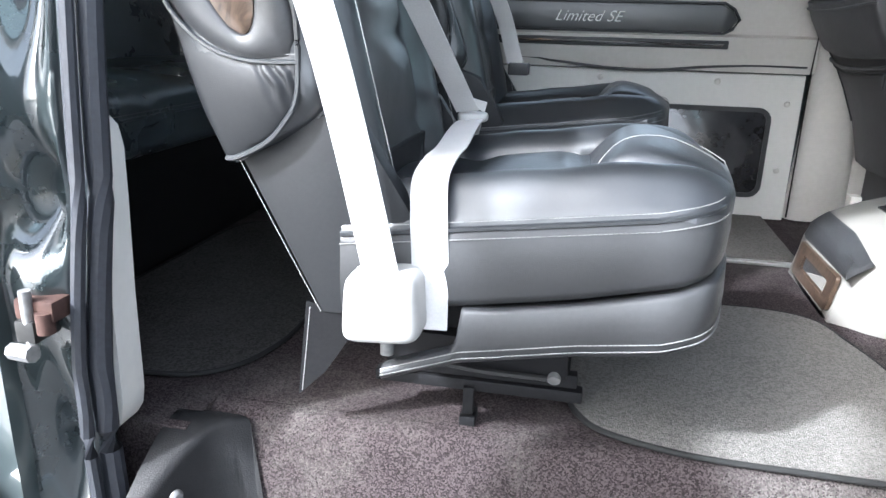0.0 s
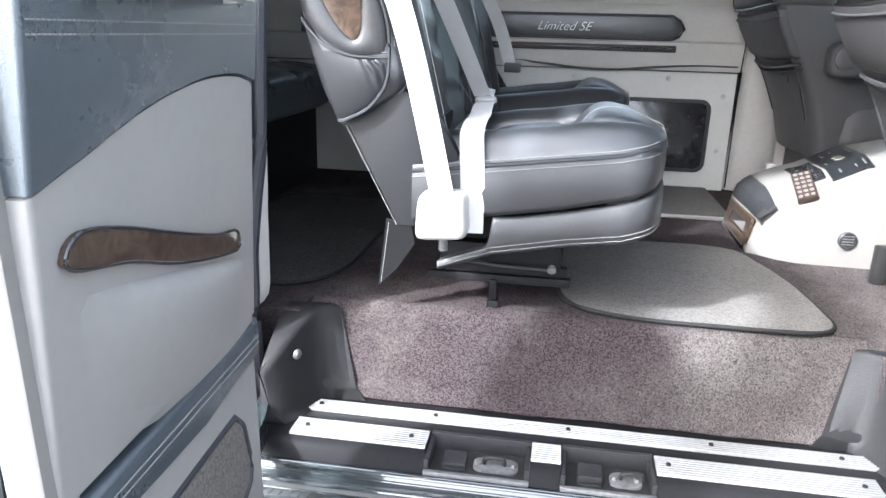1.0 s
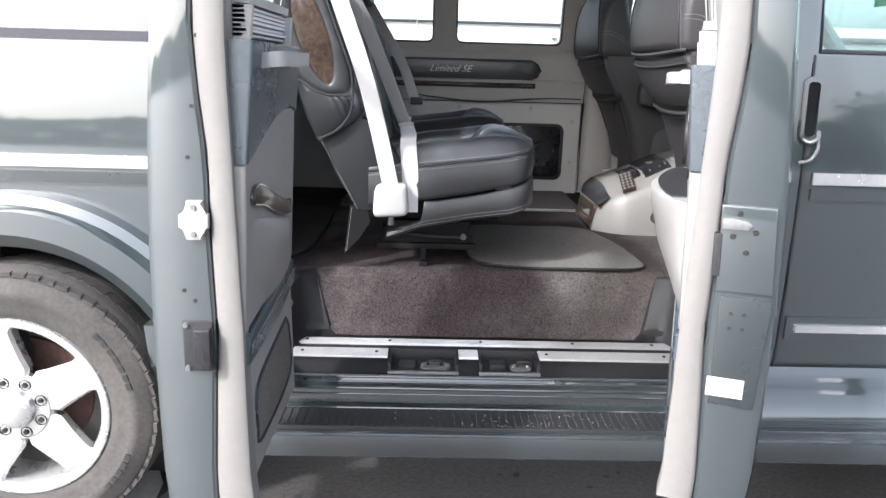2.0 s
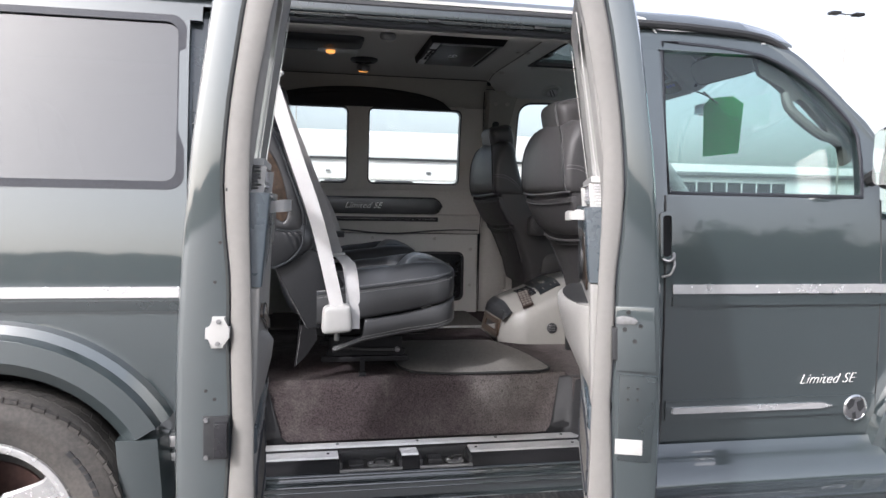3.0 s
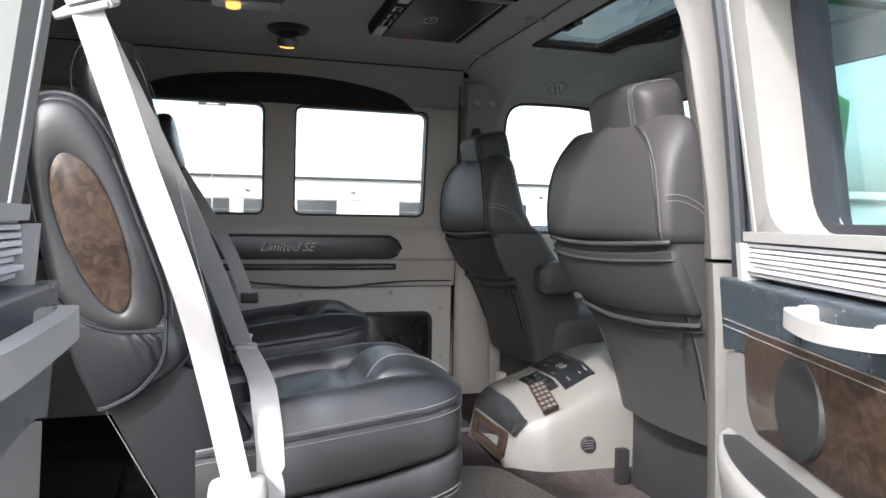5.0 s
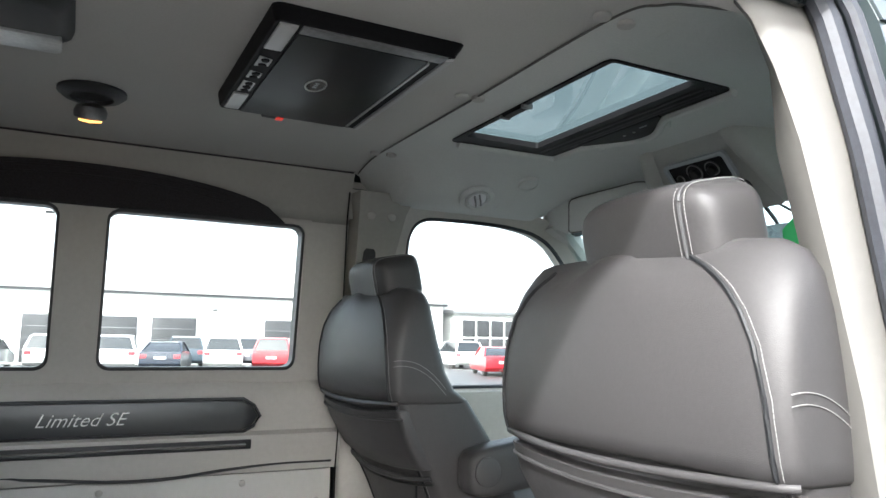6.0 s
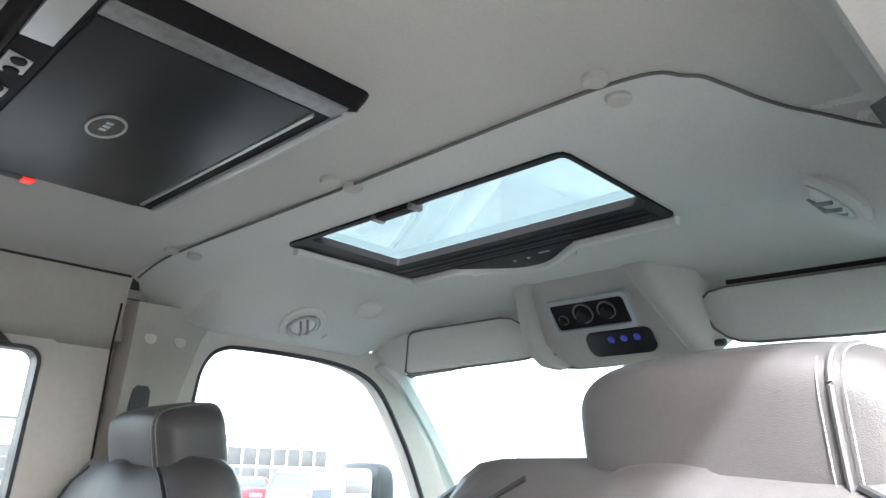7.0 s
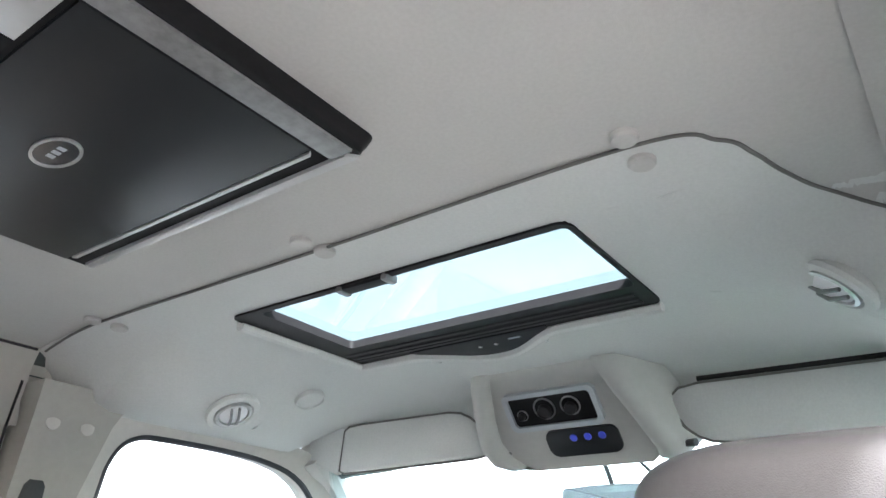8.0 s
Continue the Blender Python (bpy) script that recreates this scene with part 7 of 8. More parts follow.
loft(b, [[(x, y, z) for y, z in ((0.012, 0.552), (0.0, 0.535), (-0.012, 0.522), (-0.045, 0.508), (-0.085, 0.478), (-0.105, 0.450), (-0.112, 0.425), (-0.110, 0.402), (-0.095, 0.396), (0.03, 0.40))] for x in (1.10, 1.13, 2.12, 2.15)])
part("body", b, PAINT, cl, smooth=40)
b = B()
box(b, (1.10, -0.106, 0.386), (2.15, 0.02, 0.396), 0.002)
part("black_bead", b, SATIN, cl)
b = B()
box(b, (1.10, -0.118, 0.374), (2.15, 0.02, 0.385), 0.003)
part("bright_bead", b, STRIP, cl, "thin bright bead")
# padded windscreen pillar trim with a grab handle, seen through the window
b = B()
prism(b, [(1.66, 2.075), (1.69, 1.995), (1.80, 1.945), (1.815, 1.915), (1.845, 1.895), (1.872, 1.908), (1.90, 1.893), (2.0, 1.805), (2.012, 1.775), (2.06, 1.745), (2.085, 1.715), (2.095, 1.64), (2.13, 1.66), (2.14, 1.745), (2.02, 1.89), (1.86, 2.03), (1.76, 2.08)], lambda u, v, w: Vector((u, 0.185 + w, v)), 0.0, 0.03, 0.008)
pt = solo("pillar_trim", b, DIMMED_TRIM, "light grey windscreen pillar trim", "trim", kind="structure", smooth=50)
b = B()
tube(b, curve([(1.815, 0.195, 1.93), (1.818, 0.185, 1.885), (1.838, 0.175, 1.850), (1.895, 0.170, 1.805), (1.975, 0.175, 1.762), (2.03, 0.185, 1.752), (2.07, 0.195, 1.735)]), 0.020, 10)
part("grab_handle", b, DIMMED_TRIM, pt, "moulded grab handle")


def outer_mirror(x, y, z, s, label):
    mr = thing("door_mirror", (x, y, 1.55), label, "door mirror", "door mirrors")
    b = B()
    pad(b, (x, y + s * 0.17, z), (0.05, 0.115, 0.125), 10, 4.5)
    part("housing", b, BLACK_PL, mr, smooth=60)
    b = B()
    prism(b, rounded(-0.098, 0.098, -0.105, 0.105, 0.03), lambda u, v, w: Vector((x - 0.05 + w, y + s * 0.17 + u, z + v)), -0.006, 0.0)
    part("mirror_glass", b, MIRROR, mr)
    b = B()
    tube(b, [(x + 0.02, y - s * 0.02, z - 0.08), (x + 0.01, y + s * 0.08, z - 0.04)], 0.03, 8)
    part("arm", b, BLACK_PL, mr)


MIRROR = mat("mirror", (0.9, 0.9, 0.9), 0.01, metal=1.0)
outer_mirror(2.09, 0.03, 1.66, -1, "black door mirror outside the front passenger door")
outer_mirror(1.95, W - 0.03, 1.68, 1, "black door mirror outside the driver door")


# ---- wheels ----
def wheel(x, label, y=-0.115):
    """A five-spoke wheel; y is its outer face."""
    wh = thing("wheel", (x, y, 0), label, "wheel", "van wheels")
    R = zc = 0.425
    b = B()
    lathe(b, (x, y + 0.12, zc), (0, -1, 0), [(0.278, -0.11), (0.34, -0.122), (0.395, -0.114), (R - 0.008, -0.095), (R - 0.001, -0.05), (R - 0.001, 0.06), (R - 0.010, 0.095), (0.398, 0.113), (0.372, 0.119), (0.368, 0.1225), (0.345, 0.124), (0.341, 0.1215), (0.312, 0.121), (0.29, 0.116), (0.278, 0.106), (0.27, 0.0)], 80)
    ty = part("tyre", b, TYRE, wh, "dusty black tyre", smooth=40)
    b = B()
    for k in range(64):
        m = Matrix.Translation((x, y + 0.12, zc)) @ Matrix.Rotation(2 * math.pi * k / 64, 4, 'Y')
        for y0, y1, off, skew in ((-0.112, -0.052, 0.0, 9), (-0.042, 0.0, 0.5, -14), (0.010, 0.048, 0.2, 14), (0.058, 0.105, 0.6, -9)):
            mm = m @ Matrix.Rotation(off * 2 * math.pi / 64, 4, 'Y') @ Matrix.Rotation(radians(skew), 4, 'Z')
            drop = 0.012 if y0 < -0.1 or y1 > 0.09 else 0.0
            box(b, (-0.0165, y0, R - 0.006 - drop), (0.0165, y1, R + 0.0 - drop * 0.6), 0.0, mm)
    tagged(part("tread_block", b, TYRE, ty, "rubber tread blocks"), kind="stuff")
    for a0, n in ((0.85, 7), (2.0, 5), (3.3, 4)):
        for k in range(n):
            m = Matrix.Translation((x, y, zc)) @ Matrix.Rotation(a0 + k * 0.082, 4, 'Y')
            part("sidewall_bar", box(B(), (-0.010, -0.0065, 0.349), (0.010, 0.0, 0.364), 0.0, m), BLACK_PL, ty)
    b = B()
    lathe(b, (x, y + 0.12, zc), (0, -1, 0), [(0.262, -0.09), (0.282, -0.085), (0.284, 0.108), (0.280, 0.118), (0.272, 0.120), (0.258, 0.116), (0.250, 0.104), (0.244, 0.06), (0.240, 0.0), (0.236, -0.09)], 72)
    rim = part("rim", b, RIM, wh, "silver five-spoke alloy rim")
    for k in range(5):
        m = Matrix.Translation((x, y, zc)) @ Matrix.Rotation(radians(72 * k + 63), 4, 'Y')
        b = B()
        loft(b, [[m @ Vector(q) for q in ((-hw, dep + 0.010, r), (-hw * 0.86, dep, r), (-hw * 0.2, dep + 0.002, r), (hw * 0.2, dep + 0.002, r), (hw * 0.86, dep, r), (hw, dep + 0.010, r), (hw * 0.8, dep + 0.055, r), (-hw * 0.8, dep + 0.055, r))]
                 for r, hw, dep in ((0.03, 0.022, 0.022), (0.085, 0.056, 0.016), (0.112, 0.070, 0.013), (0.125, 0.067, 0.012), (0.16, 0.061, 0.009), (0.205, 0.055, 0.007), (0.232, 0.053, 0.006), (0.246, 0.060, 0.007), (0.258, 0.084, 0.009))])
        part("spoke", b, RIM, rim, smooth=30)
    b = B()
    lathe(b, (x, y + 0.04, zc), (0, -1, 0), [(0.0, 0), (0.110, 0.0), (0.110, 0.018), (0.100, 0.027), (0.062, 0.028), (0.058, 0.044), (0.050, 0.050), (0.0, 0.052)], 40)
    part("hub", b, RIM, rim)
    for k in range(8):
        a = 2 * math.pi * (k + 0.4) / 8
        c = Vector((x + 0.082 * math.cos(a), y + 0.014, zc + 0.082 * math.sin(a)))
        b = B()
        lathe(b, c, (0, -1, 0), [(0.0172, 0.0), (0.0172, 0.004), (0.0158, 0.005), (0.0150, -0.0005), (0.0, -0.0005)], 16)
        seat = part("lug_pocket", b, SATIN, rim)
        part("lug_nut", rod(B(), c, c - Vector((0, 0.008, 0)), 0.0095, 0.0075, 6), DARK_STEEL, seat)
    b = B()
    lathe(b, (x, y + 0.13, zc), (0, -1, 0), [(0.0, 0), (0.185, 0.0), (0.185, 0.02), (0.12, 0.025), (0.0, 0.025)], 40)
    part("brake_disc", b, RUST, wh, "rusty brake disc")
    b = B()
    prism(b, [(-0.03, 0.05), (0.03, 0.05), (0.075, 0.13), (0.07, 0.205), (0.0, 0.225), (-0.07, 0.205), (-0.075, 0.13)], lambda u, v, w: Matrix.Translation((x, y + 0.085 + w, zc)) @ Matrix.Rotation(radians(-20), 4, 'Y') @ Vector((u, 0, v)), 0.0, 0.03, 0.006)
    part("brake_caliper", b, DARK_STEEL, wh, "dark brake caliper")
    return wh


wheel(ARCH[0], "silver five-spoke wheel under the rear arch")
wheel(FRONT_ARCH[0], "silver five-spoke wheel under the front arch")
wheel(ARCH[0], "silver five-spoke wheel on the far side", W - 0.12)
wheel(FRONT_ARCH[0], "silver five-spoke wheel on the far side", W - 0.12)


# ---- overhead: screen, sunroof, lamps, visors ----
mon = thing("overhead_screen", (0.6, 1.0, CEIL), "folded black overhead video screen with silver trim", "overhead screen")
b = B()
XY = lambda u, v, w: Vector((u, v, CEIL - w))
loft(b, [[XY(u, v, d) for u, v in rounded(x0, x1, y0, y1, r)] for d, x0, x1, y0, y1, r in ((-0.004, 0.434, 0.792, 0.740, 1.252, 0.016), (0.010, 0.434, 0.784, 0.739, 1.250, 0.016), (0.022, 0.436, 0.775, 0.737, 1.248, 0.016), (0.030, 0.438, 0.769, 0.736, 1.245, 0.012), (0.033, 0.440, 0.766, 0.737, 1.242, 0.010))])
part("housing", b, SATIN, mon)
b = B()
prism(b, [(0.484, 0.770), (0.484, 1.236), (0.727, 1.236), (0.727, 0.770)], XY, 0.030, 0.037, 0.002)
lid = part("screen_lid", b, SCREEN, mon, "dark metallic screen lid")
b = B()
prism(b, [(0.7275, 0.774), (0.7275, 1.222), (0.733, 1.218), (0.733, 0.778)], XY, 0.030, 0.0385, 0.001)
part("trim_line", b, BRIGHT, lid)
b = B()
prism(b, [(0.752, 0.750), (0.752, 1.232), (0.763, 1.238), (0.764, 0.740)], XY, 0.028, 0.038, 0.002)
part("front_trim", b, BRIGHT, mon, "silver front trim")
b = B()
prism(b, [(0.484, 0.739), (0.484, 0.768), (0.751, 0.768), (0.752, 0.739)], XY, 0.028, 0.0365, 0.002)
part("side_trim", b, STEEL, mon)
for y0, y1 in ((0.742, 0.855), (1.12, 1.225)):
    b = B()
    prism(b, [(0.446, y0), (0.446, y1), (0.477, y1), (0.477, y0)], XY, 0.030, 0.0375, 0.002)
    part("speaker_grille", b, BRIGHT, mon)
cp = B()
prism(cp, [(0.446, 0.86), (0.446, 1.115), (0.478, 1.115), (0.478, 0.86)], XY, 0.029, 0.0350, 0.002)
cp = part("control_strip", cp, SATIN, mon, "black strip of small keys")
for y0, y1 in ((0.895, 0.945), (0.975, 1.015), (1.035, 1.10)):
    b = B()
    prism(b, [(0.449, y0), (0.449, y1), (0.474, y1 - 0.008), (0.474, y0 + 0.008)], XY, 0.034, 0.0370, 0.001)
    plate = part("key_plate", b, BRIGHT, cp, "silver key plate")
    n = max(1, round((y1 - y0) / 0.024))
    for q in range(n):
        lathe_at = (0.462, y0 + (q + 0.5) * (y1 - y0) / n, CEIL - 0.0365)
        part("key", lathe(B(), lathe_at, (0, 0, -1), [(0.0085, 0), (0.007, 0.003), (0, 0.0035)], 12), SATIN, cp)
b = B()
el = [(0.582 + 0.021 * math.cos(a), 0.988 + 0.036 * math.sin(a)) for a in steps(0, 2 * math.pi, 36)[:-1]]
ei = [(0.582 + (u - 0.582) * 0.86, 0.988 + (v - 0.988) * 0.90) for u, v in el]
ring_frame(b, XY, el, ei, 0.036, 0.0395)
lg = part("oval_badge", b, ALU, lid, "small oval badge")
b = B()
prism(b, ei, XY, 0.036, 0.0378)
part("badge_face", b, GLOSS_BLACK, lg)
b = B()
for k in range(3):
    prism(b, [(0.578, 0.973 + 0.011 * k), (0.578, 0.980 + 0.011 * k), (0.586, 0.980 + 0.011 * k), (0.586, 0.973 + 0.011 * k)], XY, 0.0375, 0.0382)
part("badge_bars", b, PRINT, lg)
small = thing("map_lamp", (0.57, 1.29, CEIL), "tiny dark ceiling lamp with a red glow", "ceiling lamp")
b = B()
box(b, (0.545, 1.28, 2.178), (0.595, 1.305, 2.199), 0.005)
part("housing", b, BLACK_PL, small)
b = B()
box(b, (0.578, 1.282, 2.1755), (0.594, 1.303, 2.179), 0.001)
part("lens", b, lamp_mat("red_glow", (1.0, 0.05, 0.03), 0.06), small)


def eyeball_lamp(x, y, label, glow=True):
    lp = thing("reading_lamp", (x, y, CEIL), label, "ceiling lamp", "ceiling lamps")
    b = B()
    lathe(b, (x, y, CEIL), (0, 0, -1), [(0.072, -0.004), (0.072, 0.006), (0.060, 0.016), (0.045, 0.018), (0.043, 0.010), (0.0, 0.010)], 30)
    part("bezel", b, BLACK_PL, lp)
    b = B()
    lathe(b, (x, y + 0.045, CEIL - 0.022), (0, 0.35, -1), [(0.0, -0.01), (0.03, 0.0), (0.036, 0.012), (0.034, 0.026), (0.028, 0.03), (0.0, 0.03)], 24)
    part("eyeball", b, STEEL, lp)
    b = B()
    lathe(b, (x, y + 0.056, CEIL - 0.051), (0, 0.35, -1), [(0.026, -0.004), (0.024, 0.004), (0.0, 0.008)], 20)
    part("bulb", b, ORANGE_LAMP if glow else WHITE_PL, lp, "warm glowing bulb" if glow else "")


eyeball_lamp(0.185, 1.375, "round ceiling reading lamp with a warm glow")
eyeball_lamp(0.23, 0.60, "round ceiling reading lamp, switched off", False)
pod = thing("ceiling_pod", (-0.05, 0.97, CEIL), "long dark ceiling pod with a pale panel and warm lamp", "ceiling pod")
b = B()
loft(b, [[XY(u, v, d) for u, v in rounded(-0.30 + e, 0.15 - e, 0.84 + e, 1.09 - e, 0.05)] for d, e in ((-0.004, 0.0), (0.012, 0.004), (0.026, 0.02), (0.03, 0.03))])
part("housing", b, BLACK_PL, pod)
b = B()
prism(b, rounded(-0.06, 0.13, 1.0, 1.075, 0.012), XY, 0.026, 0.035, 0.003)
part("panel", b, ALU, pod, "pale panel")
b = B()
lathe(b, (0.0, 1.03, CEIL - 0.036), (0, 0, -1), [(0.022, 0), (0.02, 0.01), (0, 0.012)], 18)
part("bulb", b, ORANGE_LAMP, pod, "warm glowing bulb")

# fabric-covered studs beside the seam
for x, y in ((0.914, 0.986), (0.952, 0.978), (0.927, 0.524), (0.980, 0.526), (0.930, 1.535), (0.974, 1.520)):
    b = B()
    z = front_z(x, y) if x > SEAM else rear_ceiling(x, y)[2]
    lathe(b, (x, y, z), (0, 0, -1), [(0.0155, -0.003), (0.0155, 0.005), (0.0135, 0.0075), (0.0, 0.0085)], 18)
    solo("headliner_stud", b, HEADLINER, "round fabric covered headliner stud", "stud", "headliner studs")

# sunroof
sr = thing("sunroof", (1.22, 0.98, CEIL), "tilted glass sunroof in a black frame", "sunroof")
b = B()
RXY = lambda u, v, w: Vector((u, v, CEIL + w))
ring_frame(b, RXY, rounded(RX0 - 0.004, RX1 + 0.004, RY0 - 0.004, RY1 + 0.004, 0.02), rounded(RX0 + 0.009, RX1 - 0.088, RY0 + 0.004, RY1 - 0.062, 0.010), -0.005, 0.010)
part("frame", b, SATIN, sr)
b = B()
ring_frame(b, RXY, rounded(RX0 - 0.012, RX1 + 0.10, RY0 - 0.012, RY1 + 0.05, 0.02), rounded(RX0 + 0.002, RX1 + 0.09, RY0 + 0.001, RY1 + 0.04, 0.015), 0.017, 0.03)
part("collar", b, SATIN, sr, "black collar through the roof")
b = B()
for d in (-0.022, 0.0, 0.014):
    tube(b, [(RX1 - 0.036 + d, RY0 + 0.02, CEIL - 0.006), (RX1 - 0.036 + d, RY1 - 0.02, CEIL - 0.006)], 0.004, 6)
part("rail", b, BLACK_PL, sr)
b = B()
prism(b, [(RX0 + 0.002, RY0), (RX1 - 0.01, RY0), (RX1 - 0.01, RY1), (RX0 + 0.002, RY1)], RXY, 0.0115, 0.0155)
o = part("pane", b, ROOF_GLASS, sr, "clear sunroof pane")
o.visible_shadow = False
b = B()
bulge = [(RX1 - 0.012, 0.86)] + [(RX1 + 0.002 + 0.078 * math.sin(math.pi * t) ** 1.4, 0.86 + 0.30 * t) for t in steps(0.02, 0.98, 18)] + [(RX1 - 0.012, 1.16)]
prism(b, bulge, RXY, 0.004, -0.009, 0.002)
ctl = part("control_pod", b, SATIN, sr, "curved black control pod")
for y in (0.985, 1.02):
    part("indicator", rod(B(), (RX1 + 0.026, y, CEIL - 0.009), (RX1 + 0.026, y, CEIL - 0.0105), 0.004, 0.004, 8), WHITE_PL, ctl)
b = B()
box(b, (RX1 + 0.010, 0.925, CEIL - 0.0105), (RX1 + 0.014, 0.95, CEIL - 0.008))
part("print_bar", b, PRINT, ctl)
b = B()
lip = [(RX1 + 0.006, RY0)] + [(RX1 + 0.008 + 0.082 * max(0.0, math.sin(math.pi * t)) ** 1.4, 0.85 + 0.32 * t) for t in steps(0, 1, 20)] + [(RX1 + 0.006, RY1), (RX0 + 0.02, RY1 + 0.008)]
tube(b, [(u + 0.004, v, CEIL - 0.008) for u, v in lip], 0.0105, 8)
part("lip", b, HEADLINER_FRONT, sr, "pale fabric lip")
for y in (0.905, 1.145):
    part("stud", lathe(B(), (RX1 + 0.055, y, CEIL - 0.003), (0, 0, -1), [(0.013, -0.002), (0.0125, 0.008), (0.009, 0.012), (0, 0.013)], 14), HEADLINER_FRONT, sr)
b = B()
box(b, (RX0 - 0.002, 0.955, CEIL - 0.010), (RX0 + 0.020, 1.055, CEIL + 0.004), 0.003)
latch = part("latch", b, SATIN, sr, "black latch at the rear edge")
for y in (0.953, 1.045):
    b = B()
    box(b, (RX0 - 0.004, y, CEIL - 0.012), (RX0 + 0.022, y + 0.012, CEIL), 0.002)
    part("clip", b, STEEL, latch)


def round_fixture(name, x, y, r, label, lamp, n=None, sink=0.0):
    z = front_z(x, y)
    nx = (front_z(x + 0.02, y) - front_z(x - 0.02, y)) / 0.04
    ny = (front_z(x, y + 0.02) - front_z(x, y - 0.02)) / 0.04
    n = Vector((nx, ny, -1) if n is None else n).normalized()
    c = Vector((x, y, z)) + n * sink
    f = thing(name, (x, y, z), label, "ceiling lamp" if lamp else "ceiling cap", "front ceiling fixtures")
    b = B()
    if lamp:
        lathe(b, c, n, [(r * 0.7, -0.035), (r * 0.9, -0.012), (r, 0.0), (r * 0.95, 0.006), (r * 0.74, 0.008), (r * 0.68, 0.0), (0.0, -0.004)], 34)
        part("ring", b, HEADLINER_FRONT, f)
        b = B()
        lathe(b, c, n, [(r * 0.66, -0.004), (r * 0.66, 0.009), (r * 0.56, 0.010), (r * 0.54, 0.002), (r * 0.5, 0.0)], 30)
        part("chrome_ring", b, ALU, f, "bright inner ring")
        b = B()
        lathe(b, c, n, [(r * 0.53, -0.002), (r * 0.5, 0.008), (r * 0.3, 0.014), (0.0, 0.016)], 24)
        lens = part("lens", b, PAPER, f, "pale swivelling lens")
        u = Vector((0.5, 1.0, 0.0))
        u = (u - n * u.dot(n)).normalized()
        v = n.cross(u)
        b = B()
        for q in (-0.14, 0.14):
            tube(b, [c + n * 0.012 - u * r * 0.46 + v * r * q, c + n * 0.019 + v * r * q, c + n * 0.012 + u * r * 0.46 + v * r * q], r * 0.055, 6)
        part("grip", b, STEEL, lens)
    else:
        lathe(b, c, n, [(r, -0.006), (r, 0.006), (r * 0.93, 0.010), (r * 0.87, 0.006), (0.0, 0.008)], 26)
        part("cap", b, HEADLINER_FRONT, f)


round_fixture("dome_lamp", 1.292, 1.576, 0.058, "round chrome dome lamp in the front headliner", True, None, 0.006)
round_fixture("dome_lamp", 1.322, 0.412, 0.060, "round chrome dome lamp beside the front door", True, (-0.12, 0.62, -0.78), -0.007)
round_fixture("speaker_cover", 1.43, 1.49, 0.034, "plain round cap in the front headliner", False)

# overhead console
oc = thing("overhead_console", (1.7, 0.98, 2.1), "grey overhead console with dials and small blue lights", "overhead console")


def oc_face(u, v, w):
    """A place on the sloping rear face: u across, v down it."""
    return Vector((1.642 + v * 0.66 - w * 0.75, u, 2.150 - v * 0.75 - w * 0.66))


b = B()
rings = []
for v, y0, y1, h in ((-0.075, 0.835, 1.165, 0.0), (-0.058, 0.828, 1.170, 0.010), (-0.040, 0.820, 1.176, 0.016), (0.0, 0.806, 1.186, 0.020), (0.05, 0.786, 1.198, 0.022), (0.10, 0.768, 1.205, 0.024), (0.14, 0.756, 1.19, 0.022), (0.165, 0.760, 1.165, 0.010), (0.178, 0.775, 1.14, -0.02)):
    ys = [(y0 - 0.03, -0.07), (y0 - 0.012, -0.03), (y0, h * 0.5), (y0 + 0.012, h * 1.4), (y0 + 0.036, h * 1.55), (y0 + 0.050, h * 1.2), (y0 + 0.060, 0.0)]
    far = [(y1 + 0.03, -0.07), (y1 + 0.012, -0.03), (y1, h * 0.5), (y1 - 0.010, h * 1.4), (y1 - 0.026, h * 1.55), (y1 - 0.038, h * 1.2), (y1 - 0.046, 0.0)]
    rings.append([oc_face(y, v, w) for y, w in ys + far[::-1]] + [oc_face(y1, v, -0.09), oc_face(y0, v, -0.09)])
loft(b, rings)
part("shell", b, OC_PLASTIC, oc, smooth=60)
b = B()
ring_frame(b, oc_face, rounded(0.898, 1.112, -0.012, 0.076, 0.014), rounded(0.909, 1.101, -0.002, 0.066, 0.009), -0.004, 0.012)
bz = part("bezel", b, PRINT, oc, "silver grey bezel")
b = B()
prism(b, rounded(0.906, 1.104, -0.004, 0.068, 0.008), oc_face, -0.004, 0.004)
part("dial_panel", b, SATIN, bz)
for k, (u, r) in enumerate(((1.078, 0.0125), (1.022, 0.025), (0.962, 0.022))):
    w0 = 0.040 if k == 0 else 0.030
    b = B()
    lathe(b, oc_face(u, w0, 0.004), (-0.75, 0, -0.66), [(r, 0), (r, 0.003), (r * 0.9, 0.004), (r * 0.87, 0.001), (0, 0.001)], 28)
    dl = part("dial_ring", b, STEEL, bz)
    b = B()
    lathe(b, oc_face(u, w0, 0.0045), (-0.75, 0, -0.66), [(r * 0.86, 0), (r * 0.84, 0.0015), (0, 0.0015)], 24)
    part("dial_face", b, SATIN, dl)
    b = B()
    lathe(b, oc_face(u, w0 + (0.004 if k else 0.0), 0.005), (-0.75, 0, -0.66), [(r * 0.62, 0), (r * 0.58, 0.012), (r * 0.5, 0.0125), (r * 0.48, 0.009), (0, 0.009)], 20)
    part("knob", b, DARK_STEEL, dl)
b = B()
prism(b, rounded(0.882, 1.046, 0.084, 0.146, 0.018), oc_face, -0.01, 0.006, 0.003)
lp = part("lamp_panel", b, SCREEN, oc, "dark lower panel")
